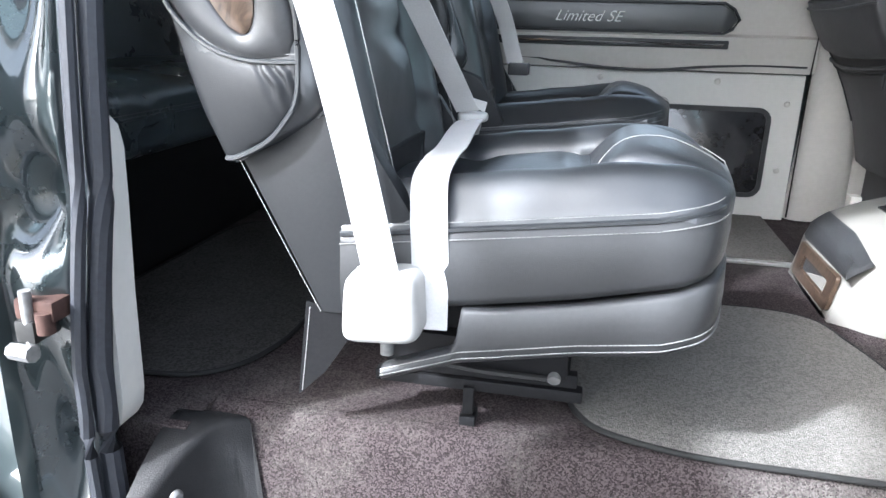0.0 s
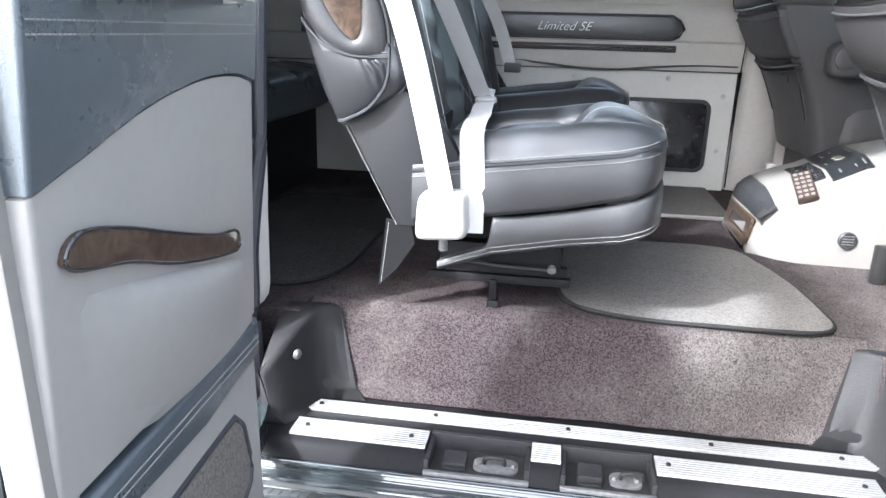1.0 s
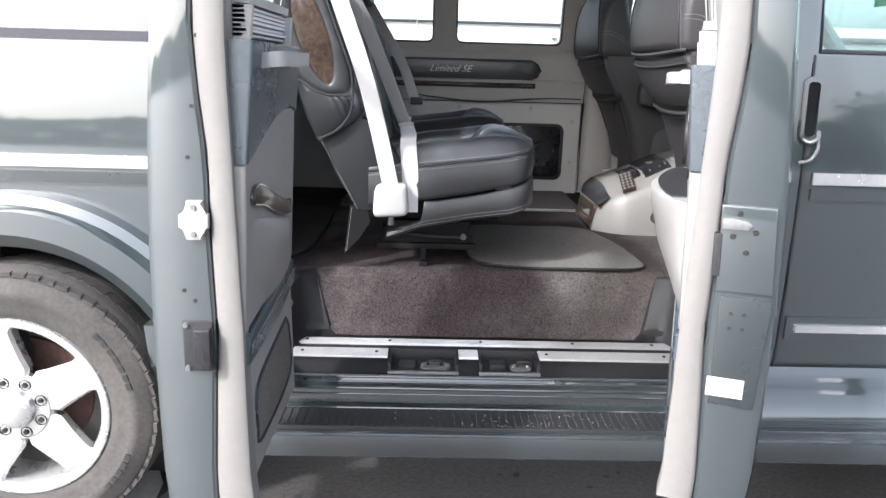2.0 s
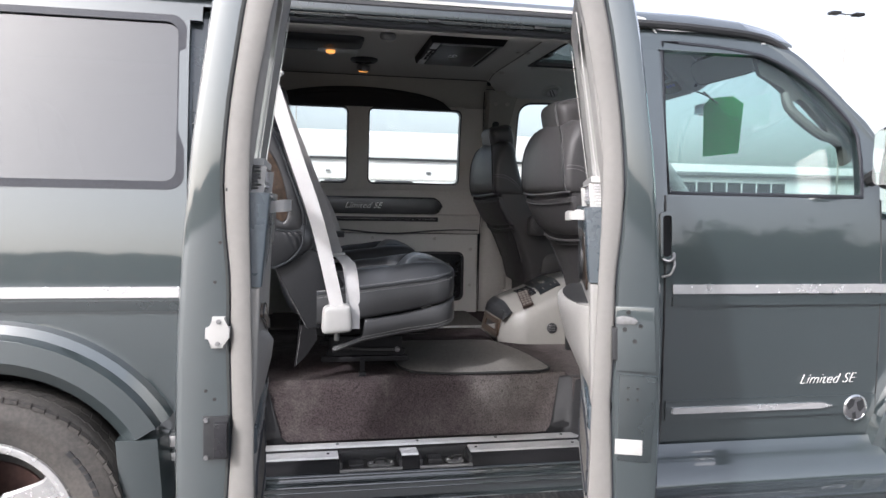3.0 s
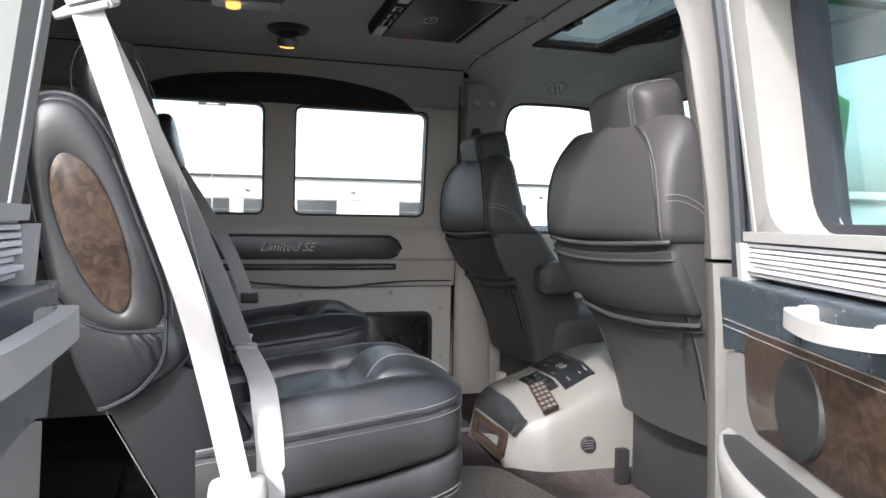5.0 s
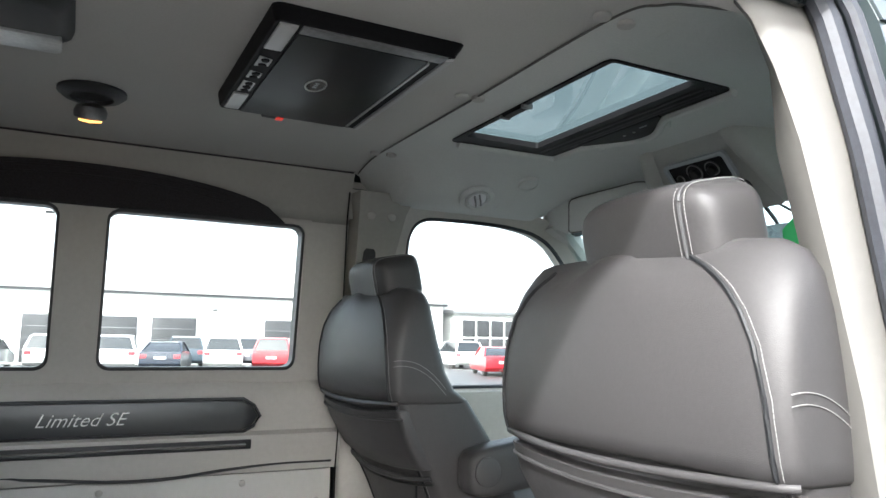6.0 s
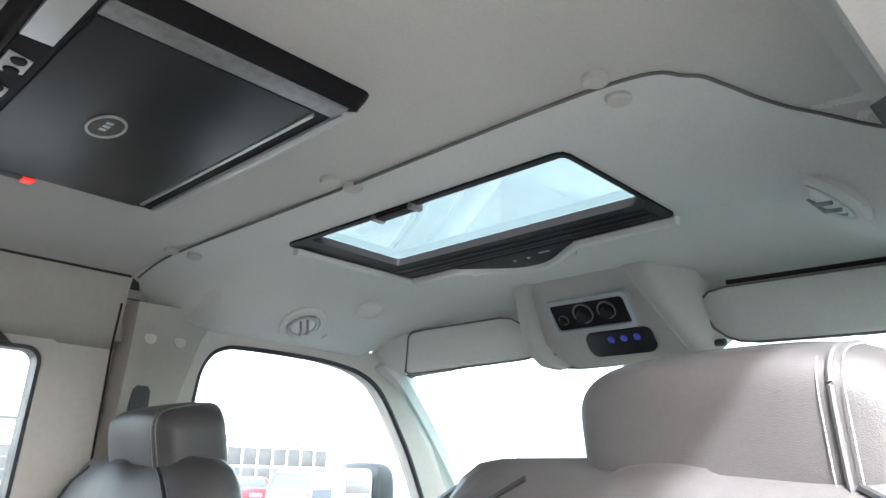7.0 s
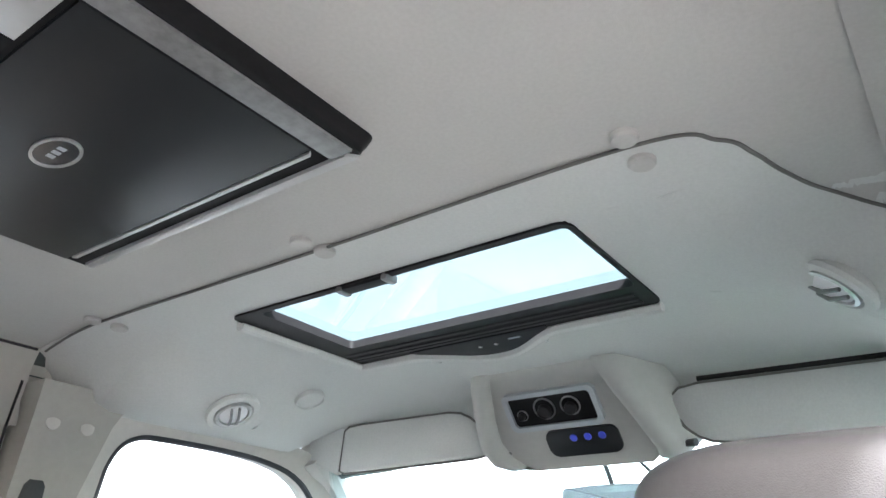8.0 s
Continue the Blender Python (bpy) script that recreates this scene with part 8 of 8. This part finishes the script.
for u in (0.918, 0.950, 0.982):
    b = B()
    lathe(b, oc_face(u, 0.104, 0.006), (-0.75, 0, -0.66), [(0.0085, 0), (0.0075, 0.002), (0, 0.003)], 14)
    part("blue_light", b, BLUE_LED, lp)


def visor(name, pts, label):
    """A padded sun visor from four corners: top outer, top inner, low inner, low outer."""
    v = thing("sun_visor", (1.75, (pts[0][1] + pts[1][1]) / 2, 2.12), label, "sun visor", "sun visors")
    a, c, d, e = [Vector(p) for p in pts]
    n = (c - a).cross(e - a).normalized()
    if n.x > 0:
        n = -n
    b = B()
    rings = []
    rim_hi, rim_lo = [], []
    for t, g, k in ((0.0, 0.3, 0.10), (0.04, 0.85, 0.02), (0.15, 1.0, 0.0), (0.5, 1.0, 0.0), (0.85, 1.0, 0.0), (0.93, 1.0, 0.05), (0.97, 0.85, 0.16), (1.0, 0.3, 0.38)):
        hi, lo = a.lerp(c, t).lerp(e.lerp(d, t), k), e.lerp(d, t).lerp(a.lerp(c, t), k * 0.8)
        rim_hi.append(hi + n * 0.004)
        rim_lo.append(lo + n * 0.004)
        rings.append([hi.lerp(lo, 0.0) + n * 0.004 * g, hi.lerp(lo, 0.08) + n * 0.011 * g, hi.lerp(lo, 0.9) + n * 0.011 * g, hi.lerp(lo, 1.0) + n * 0.004 * g, hi.lerp(lo, 1.0) - n * 0.006 * g, hi.lerp(lo, 0.5) - n * 0.011 * g, hi - n * 0.006 * g])
    loft(b, rings)
    part("pad", b, HEADLINER_FRONT, v, smooth=60)
    b = B()
    tube(b, rim_hi + rim_lo[::-1], 0.0032, 6, closed=True)
    part("edge_piping", b, DIMMED_TRIM, v)
    # a dark rod paints the shadow between passenger visor and headliner
    if pts[0][1] < 1:
        b = B()
        up = (a - e).normalized()
        rod(b, a.lerp(c, 0.03) + up * 0.009 - n * 0.004, a.lerp(c, 0.86) + up * 0.009 - n * 0.004, 0.005, 0.005, 8)
        part("shadow_gap", b, BIND, v, "dark rod painting the shadow gap along the top edge")
    o = 1 if pts[0][1] > 1 else -1
    b = B()
    rod(b, d + n * 0.012 + Vector((0, 0, 0.005)), d + Vector((0, -0.03 if pts[0][1] > 1 else 0.03, 0.005)), 0.008, 0.006, 10)
    part("clip", b, PIPE, v)
    b = B()
    loft(b, [[a + n * 0.008, e + n * 0.008, e - n * 0.008, a - n * 0.008], [a.lerp(e, 0.3) + Vector((-0.03, 0.09 * o, 0.012)), a.lerp(e, 0.75) + Vector((-0.03, 0.10 * o, 0.012)), a.lerp(e, 0.75) + Vector((-0.01, 0.10 * o, 0.02)), a.lerp(e, 0.3) + Vector((-0.01, 0.09 * o, 0.02))]])
    part("pivot", b, HEADLINER_FRONT, v)


visor("visor", [(1.70, 1.63, 2.158), (1.715, 1.25, 2.160), (1.735, 1.17, 2.052), (1.725, 1.665, 2.042)], "grey fabric sun visor above the driver")
visor("visor", [(1.69, 0.24, 2.135), (1.715, 0.795, 2.150), (1.735, 0.735, 2.036), (1.71, 0.26, 2.02)], "grey fabric sun visor above the passenger")

# ---- front cabin ----
dash = thing("dashboard", (2.25, W / 2, 1.0), "dark moulded dashboard under the windscreen", "dashboard")
b = B()
loft(b, [[(2.05, y, 0.9), (2.02, y, 1.2), (2.05, y, 1.34), (2.12, y, 1.40 + h), (2.30, y, 1.42 + h), (2.44, y, 1.40), (2.45, y, 0.9)] for y, h in ((0.08, 0.0), (0.4, 0.0), (1.15, 0.0), (1.28, 0.05), (1.62, 0.05), (1.72, 0.0), (W - 0.08, 0.0))])
part("top", b, BLACK_PL, dash, smooth=50)
b = B()
ring_frame(b, lambda u, v, w: Vector((2.03 + w, u, v)), rounded(1.28, 1.66, 1.22, 1.42, 0.04), rounded(1.31, 1.63, 1.25, 1.39, 0.03), -0.02, 0.02)
part("instrument_hood", b, BLACK_PL, dash)
sw = thing("steering_wheel", (1.75, 1.48, 1.6), "black leather steering wheel", "steering wheel")
b = B()
c, tl = Vector((1.77, 1.475, 1.585)), radians(28)
ax = Vector((-math.cos(tl), 0, math.sin(tl)))
e1, e2 = Vector((0, 1, 0)), Vector((math.sin(tl), 0, math.cos(tl)))
tube(b, [c + e1 * 0.19 * math.cos(a) + e2 * 0.19 * math.sin(a) for a in steps(0, 2 * math.pi, 48)[:-1]], 0.016, 10, closed=True)
part("rim", b, LEATHER, sw)
b = B()
pad(b, c - ax * 0.02, (0.03, 0.07, 0.06), 6, 4)
part("hub", b, BLACK_PL, sw)
for a in (0.2, math.pi - 0.2, -math.pi / 2):
    b = B()
    tube(b, [c - ax * 0.015 + (e1 * math.cos(a) + e2 * math.sin(a)) * 0.05, c + (e1 * math.cos(a) + e2 * math.sin(a)) * 0.185], 0.014, 8)
    part("spoke", b, BLACK_PL, sw)
b = B()
tube(b, [c - ax * 0.05, c - ax * 0.3], 0.03, 10)
part("column", b, BLACK_PL, sw)
rv = thing("rear_view_mirror", (2.0, 1.03, 1.98), "rear view mirror hanging from the windscreen", "mirror")
b = B()
pad(b, (1.975, 1.03, 1.978), (0.018, 0.118, 0.032), 8, 4)
part("housing", b, BLACK_PL, rv, smooth=60)
b = B()
prism(b, rounded(-0.112, 0.112, -0.027, 0.027, 0.012), lambda u, v, w: Vector((1.957 + w, 1.03 + u, 1.978 + v)), -0.003, 0.0)
part("mirror_glass", b, MIRROR, rv)
b = B()
tube(b, curve([(2.0, 1.03, 1.99), (1.99, 1.03, 2.02), (1.93, 1.02, 2.06)]), 0.006, 6)
part("stem", b, BLACK_PL, rv)
tag = thing("hang_tag", (1.96, 0.86, 1.9), "large green paper tag hanging on a black cord", "tag")
b = B()
tx = Vector((0.75, -0.66, 0)).normalized()
outline = [(-0.085, -0.16), (0.085, -0.145), (0.10, 0.10), (0.05, 0.14), (-0.06, 0.135), (-0.09, 0.10)]
prism(b, outline, lambda u, v, w: Vector((1.95, 0.87, 1.875)) + tx * u + Vector((0, 0, v)) + Vector((0.66, 0.75, 0)) * w, 0.0, 0.002)
part("card", b, GREEN_TAG, tag)
b = B()
tube(b, curve([(1.93, 0.875, 1.98), (1.87, 0.89, 2.02), (1.80, 0.90, 2.045)]), 0.004, 6)
part("cord", b, BLACK_PL, tag)
# driver's window frame and pane
WD = [(1.15, 1.50), (2.05, 1.50), (2.055, 1.56), (1.97, 1.70), (1.87, 1.85), (1.75, 1.985), (1.66, 2.04), (1.55, 2.062), (1.42, 2.068), (1.25, 2.066), (1.20, 2.058), (1.168, 2.035), (1.152, 1.99), (1.15, 1.9)]
OD = [(1.09, 1.46), (2.15, 1.46), (2.15, 1.58), (2.04, 1.74), (1.94, 1.89), (1.81, 2.03), (1.70, 2.09), (1.57, 2.11), (1.42, 2.115), (1.22, 2.115), (1.15, 2.112), (1.11, 2.085), (1.092, 2.03), (1.09, 1.9)]
WD, OD = (run[:2] + [(p.x, p.y) for p in curve([(u, v, 0) for u, v in run[2:]], 4)] for run in (WD, OD))
b = B()
bands(b, [[on_far_flank(u, v, -0.002) for u, v in OD], [on_far_flank(u, v, 0.07) for u, v in OD], [on_far_flank(u, v, 0.055) for u, v in WD], [on_far_flank(u, v, -0.002) for u, v in WD]])
dw = solo("window_4", b, BEIGE_WARM, "driver door window in a grey frame", "window", kind="structure")
b = B()
tube(b, [on_far_flank(u, v, 0.05) for u, v in WD], 0.008, 6, closed=True)
part("gasket", b, RUBBER, dw)
b = B()
prism(b, WD, on_far_flank, 0.02, 0.024)
o = part("pane", b, GLASS, dw)
o.visible_shadow = False


# ---- outside ----
b = B()
box(b, (-300, -300, -0.3), (300, 300, 0.0))
solo("ground", b, ASPHALT, "dark worn asphalt lot with stains", "ground", kind="structure")
rng = random.Random(5)
b = B()
for k in range(90):
    x, y, r = rng.uniform(-0.8, 2.2), rng.uniform(-0.9, 0.3), rng.uniform(0.004, 0.016)
    prism(b, [(x + r * math.cos(a) * rng.uniform(0.6, 1.4), y + r * math.sin(a) * rng.uniform(0.5, 1.2)) for a in steps(0, 6.28, 8)[:-1]], lambda u, v, w: Vector((u, v, w)), 0.0, rng.uniform(0.002, 0.006))
solo("leaf_litter", b, BLACK_PL, "dark scraps of leaf litter on the asphalt", "litter", kind="stuff")
b = B()
prism(b, [(-0.62, -0.42), (-0.50, -0.38), (-0.95, 0.5), (-1.07, 0.46)], lambda u, v, w: Vector((u, v, w)), 0.001, 0.004)
solo("parking_line", b, ROAD_PAINT, "worn white parking line beside the wheel", "parking line", "painted lines")
for k in range(14):
    b = B()
    x = -14 + 2.9 * k
    prism(b, [(x, 33.5), (x + 0.12, 33.5), (x + 0.12, 38.6), (x, 38.6)], lambda u, v, w: Vector((u, v, w)), 0.001, 0.005)
    solo("parking_line", b, ROAD_PAINT, "white parking line on the asphalt", "parking line", "painted lines")
for x0, y0, x1, y1 in ((1.4, 21.0, 3.0, 24.0), (8.0, 23.0, 9.2, 26.0)):
    b = B()
    prism(b, [(x0, y0), (x0 + 0.5, y0), (x1 + 0.5, y1), (x1, y1)], lambda u, v, w: Vector((u, v, w)), 0.001, 0.005)
    solo("parking_line", b, ROAD_PAINT, "broad white line across the lot", "parking line", "painted lines")
isl = thing("kerb_island", (5.0, 26.8, 0), "pale concrete kerb island with grass", "kerb island")
b = B()
ring_frame(b, lambda u, v, w: Vector((u, v, w)), rounded(2.9, 7.6, 26.0, 28.0, 0.8), rounded(3.1, 7.4, 26.25, 27.75, 0.6), 0.0, 0.16)
part("kerb", b, CONCRETE, isl)
b = B()
prism(b, rounded(3.1, 7.4, 26.25, 27.75, 0.6), lambda u, v, w: Vector((u, v, w)), 0.0, 0.12)
part("turf", b, GRASS, isl)

# long white building
bl = thing("warehouse", (6, 48, 0), "long white metal warehouse with dark dock doors", "building")
b = B()
box(b, (-70, 46.0, 0), (24, 47.0, 4.15))
part("wall", b, WALL_WHITE, bl)
b = B()
box(b, (-70.2, 46.3, 4.32), (24.2, 66, 6.1), 0.05)
part("upper_wall", b, WALL_WHITE, bl)
b = B()
box(b, (-70.3, 45.8, 4.15), (24.3, 47.2, 4.30), 0.02)
part("eave", b, DOCK, bl, "thin dark eave")
b = B()
box(b, (-70.0, 45.93, 2.86), (24.0, 46.0, 2.93))
part("band", b, BEIGE_WARM, bl)
for k in range(-7, 3):
    for off in (0.0, -3.35):
        if off and k % 2:
            continue
        x = 4.44 + 6.75 * k + off
        b = B()
        box(b, (x, 45.95, 0.1), (x + 2.55, 46.05, 2.78), 0.02)
        dk = part("dock_door", b, DOCK, bl, "dark dock door")
        for q in range(1, 4):
            b = B()
            box(b, (x + 0.05, 45.935, 0.1 + 0.67 * q), (x + 2.5, 45.96, 0.13 + 0.67 * q))
            part("rail", b, STEEL, dk)
for k in range(-4, 3):
    b = B()
    box(b, (7.9 + 6.75 * k, 45.85, 3.3), (8.2 + 6.75 * k, 46.0, 3.45), 0.02)
    part("wall_lamp", b, STEEL, bl)
off = thing("office_building", (32, 52, 0), "white office block with a glazed front", "building")
b = B()
box(b, (25.5, 47.0, 0), (60, 66, 4.6), 0.05)
part("wall", b, WALL_WHITE, off)
b = B()
box(b, (25.2, 46.6, 3.7), (60.3, 66, 4.0), 0.03)
part("canopy", b, STEEL, off)
for k in range(8):
    for j in range(2):
        b = B()
        x = 26.2 + 1.25 * k
        box(b, (x, 46.9, 0.7 + 1.35 * j), (x + 1.05, 47.02, 1.9 + 1.35 * j), 0.02)
        part("window", b, DOCK, off)


def lamp_post(x, y, h, label):
    lp = thing("lamp_post", (x, y, 0), label, "lamp post", "lamp posts")
    b = B()
    rod(b, (x, y, 0), (x, y, h), 0.05, 0.03, 10)
    part("pole", b, CONCRETE, lp)
    for s in (-1, 1):
        b = B()
        box(b, (x + s * 0.35 - 0.45 * (s < 0), y - 0.18, h - 0.06), (x + s * 0.35 + 0.45 * (s > 0), y + 0.18, h + 0.06), 0.03)
        tube(b, [(x, y, h - 0.02), (x + s * 0.4, y, h)], 0.03, 6)
        part("lamp_head", b, DARK_STEEL, lp)


lamp_post(-0.75, 44.0, 8.3, "grey double lamp post before the warehouse")
lamp_post(22.9, 25.5, 9.9, "grey double lamp post in the lot")

CAR_GLASS = mat("car_glass", (0.02, 0.023, 0.026), 0.08, coat=0.5)


def car(x, y, turn, kind, paint, label):
    """A parked car: body, glasshouse, wheels, lamps; its rear towards -y at turn 0."""
    c = thing("parked_car", (0, 0, 0), label, "car", "parked cars")
    L, H, belt, w = {"suv": (4.6, 1.68, 1.02, 0.92), "sedan": (4.7, 1.42, 0.92, 0.90), "minivan": (5.1, 1.76, 1.05, 0.98)}[kind]
    h = L / 2
    if kind == "sedan":
        low = [(-h, 0.42), (-h - 0.02, 0.62), (-h + 0.03, 0.93), (-h + 0.7, 0.98), (h - 1.35, 0.92), (h - 0.2, 0.74), (h, 0.58), (h, 0.35), (h - 0.2, 0.24), (-h + 0.2, 0.24)]
        top = [(-h + 0.55, 0.96), (-h + 1.35, H - 0.05), (-h + 1.9, H), (0.35, H - 0.02), (h - 1.35, 0.93)]
    else:
        low = [(-h, 0.42), (-h - 0.03, 0.7), (-h + 0.02, belt), (h - 1.25, belt - 0.02), (h - 0.25, 0.88), (h, 0.7), (h, 0.4), (h - 0.2, 0.26), (-h + 0.2, 0.26)]
        top = [(-h + 0.04, belt), (-h + 0.32, H - 0.08), (-h + 0.75, H), (0.35, H - 0.03), (h - 1.25, belt - 0.02)]
    b = B()
    loft(b, [[(s * w * k, u, 0.24 + (v - 0.24) * q + dz) for u, v in low] for s, k, q, dz in ((-1, 0.93, 0.95, 0.01), (-1, 1.0, 1.0, 0), (-1, 0.6, 1.03, 0), (1, 0.6, 1.03, 0), (1, 1.0, 1.0, 0), (1, 0.93, 0.95, 0.01))][1:5])
    body = part("body", b, paint, c, smooth=40)
    b = B()
    loft(b, [[(s * (w - 0.02 - 0.22 * (v - belt) / (H - belt)), u, v) for u, v in top] for s in (-1, 1)])
    part("cabin", b, CAR_GLASS, c, "dark car windows")
    b = B()
    loft(b, [[(s * (w - 0.225), u, v) for u, v in ((top[1][0] - 0.02, top[1][1]), (top[2][0], H + 0.012), (top[3][0], H - 0.008), (top[3][0] + 0.1, H - 0.06), (top[2][0], H - 0.05))] for s in (-1, 1)])
    part("roof", b, paint, c)
    for s in (-1, 1):
        for u0, u1 in ((top[0], top[1]), (top[4], top[3])):
            b = B()
            tube(b, [(s * (w - 0.03), u0[0], u0[1]), (s * (w - 0.225), u1[0], u1[1])], 0.05, 6)
            part("pillar", b, paint, c)
        for u in (-h + 0.95, h - 0.95):
            b = B()
            lathe(b, (s * (w - 0.12), u, 0.33), (s, 0, 0), [(0.2, -0.1), (0.33, -0.1), (0.33, 0.08), (0.24, 0.11), (0.2, 0.1)], 20)
            wh = part("wheel", b, TYRE, c)
            b = B()
            lathe(b, (s * (w - 0.02), u, 0.33), (s, 0, 0), [(0.22, -0.02), (0.2, 0.0), (0.06, -0.03), (0.0, -0.01)], 16)
            part("rim", b, RIM, wh)
        b = B()
        box(b, (s * (w - 0.17) - 0.15, -h - 0.03, belt - 0.26), (s * (w - 0.17) + 0.15, -h + 0.12, belt - 0.08), 0.03)
        part("tail_lamp", b, RED_PRINT, c)
    b = B()
    box(b, (-0.26, -h - 0.04, 0.62), (0.26, -h + 0.02, 0.75), 0.01)
    part("number_plate", b, PRINT, c, "blank number plate")
    c.matrix_basis = pose(x, y, 0, 0, 0, turn)
    return c


PAINTS = {
    "white": mat("white_car_paint", (0.75, 0.75, 0.74), 0.25, coat=0.8), "red": mat("red_car_paint", (0.38, 0.012, 0.02), 0.3, coat=0.4),
    "grey": mat("grey_car_paint", (0.22, 0.24, 0.26), 0.25, metal=0.3, coat=0.8), "navy": mat("navy_car_paint", (0.012, 0.018, 0.032), 0.3, coat=0.4),
    "silver": mat("silver_car_paint", (0.5, 0.52, 0.52), 0.25, metal=0.4, coat=0.8), "slate": mat("slate_car_paint", (0.05, 0.07, 0.09), 0.3, metal=0.3, coat=0.5)}
for x, y, turn, kind, col in ((-12.5, 38, -8, "suv", "grey"), (-9.4, 38, -6, "sedan", "white"), (-6.4, 38.2, -8, "suv", "silver"), (-3.3, 38, -6, "sedan", "silver"), (-0.4, 38.2, -8, "suv", "silver"), (2.2, 38.0, -6, "suv", "white"),
                              (4.4, 36.9, -14, "sedan", "navy"), (5.9, 41.8, -8, "suv", "slate"), (7.25, 38.2, -10, "suv", "white"), (9.0, 42.0, -8, "suv", "grey"),
                              (9.95, 37.9, -20, "suv", "red"), (12.8, 39.0, -8, "sedan", "grey"), (15.2, 39.5, -8, "sedan", "white"), (18.6, 40.0, -8, "sedan", "silver"), (22.0, 40.0, -8, "suv", "white")):
    car(x, y, turn, kind, PAINTS[col], f"{col} {'hatchback SUV' if kind == 'suv' else kind} parked in a row on the lot")
car(19.9, 26.6, -58, "minivan", PAINTS["slate"], "slate grey minivan parked across the lot")
car(19.6, 31.5, -20, "sedan", PAINTS["red"], "red sedan parked beside the minivan")
car(30.0, 21.0, -70, "sedan", PAINTS["silver"], "silver sedan parked ahead of the van")
car(36.0, 17.0, -70, "suv", PAINTS["red"], "red SUV parked ahead of the van")
car(33.0, 8.0, -80, "suv", PAINTS["white"], "white SUV parked ahead of the van")


def tree(x, y, h, seed):
    """A tapered trunk with limbs and a crown of leaf clumps."""
    r = random.Random(seed)
    t = thing("tree", (x, y, 0), "dark green broadleaf tree at the edge of the lot", "tree", "trees")
    b = B()
    tips = []
    lathe(b, (x, y, 0), (0, 0, 1), [(h * 0.035, 0), (h * 0.025, h * 0.2), (h * 0.018, h * 0.5), (h * 0.006, h * 0.8)], 10)
    for k in range(11):
        a, z0 = r.uniform(0, 6.28), h * r.uniform(0.12, 0.6)
        rr = h * r.uniform(0.15, 0.33)
        p = Vector((x + rr * math.cos(a), y + rr * math.sin(a), z0 + h * r.uniform(0.08, 0.28)))
        tube(b, [(x, y, z0), Vector((x, y, z0)).lerp(p, 0.5) + Vector((0, 0, h * 0.02)), p], h * 0.007, 6)
        tips.append(p)
    part("trunk", b, BARK, t)
    verts, faces = [], []
    for k in range(4200):
        c = tips[k % 11] if k % 3 else Vector((x, y, h * r.uniform(0.3, 0.92)))
        o = Vector((r.gauss(0, 1), r.gauss(0, 1), r.gauss(0, 0.8))) * h * 0.085
        p = c + o
        d = Vector((r.uniform(-1, 1), r.uniform(-1, 1), r.uniform(-1, 1))).normalized() * h * 0.03
        e = d.orthogonal().normalized() * h * 0.022
        i = len(verts)
        verts += [p - d, p + e, p + d, p - e]
        faces.append((i, i + 1, i + 2, i + 3))
    me = bpy.data.meshes.new("crown")
    me.from_pydata([tuple(v) for v in verts], [], faces)
    me.materials.append(LEAF)
    ob = new("crown", me)
    ob.parent = t
    ob.matrix_parent_inverse = t.matrix_basis.inverted()
    tagged(ob, "uneven crown of many small leaves", kind="stuff")


for k, (x, y, h) in enumerate(((11.2, -18, 2.9), (13.2, -19, 4.1), (15.0, -18, 3.7), (17.0, -18.6, 3.9), (19.3, -18, 3.3), (21.8, -19, 4.2), (24.5, -20, 3.6), (28, -24, 4.5))):
    tree(x, y, h, 20 + k)


# low line of far trees across the lot
rg = random.Random(77)
verts, faces = [], []
for k in range(9000):
    x = rg.uniform(-150, 40)
    top = 6.2 + 1.5 * noise.noise(Vector((x * 0.05, 3.0, 0))) + 0.9 * noise.noise(Vector((x * 0.3, 7.0, 0)))
    p = Vector((x, -95 + rg.gauss(0, 2.0), max(0.3, top * (1 - rg.random() ** 1.6))))
    d = Vector((rg.uniform(-1, 1), rg.uniform(-1, 1), rg.uniform(-1, 1))).normalized() * rg.uniform(0.5, 1.0)
    e = d.orthogonal().normalized() * rg.uniform(0.35, 0.7)
    i = len(verts)
    verts += [p - d, p + e, p + d, p - e]
    faces.append((i, i + 1, i + 2, i + 3))
me = bpy.data.meshes.new("far_trees")
me.from_pydata([tuple(v) for v in verts], [], faces)
me.materials.append(LEAF)
tagged(new("far_trees", me), "low dark line of trees far across the lot", "trees", kind="stuff")
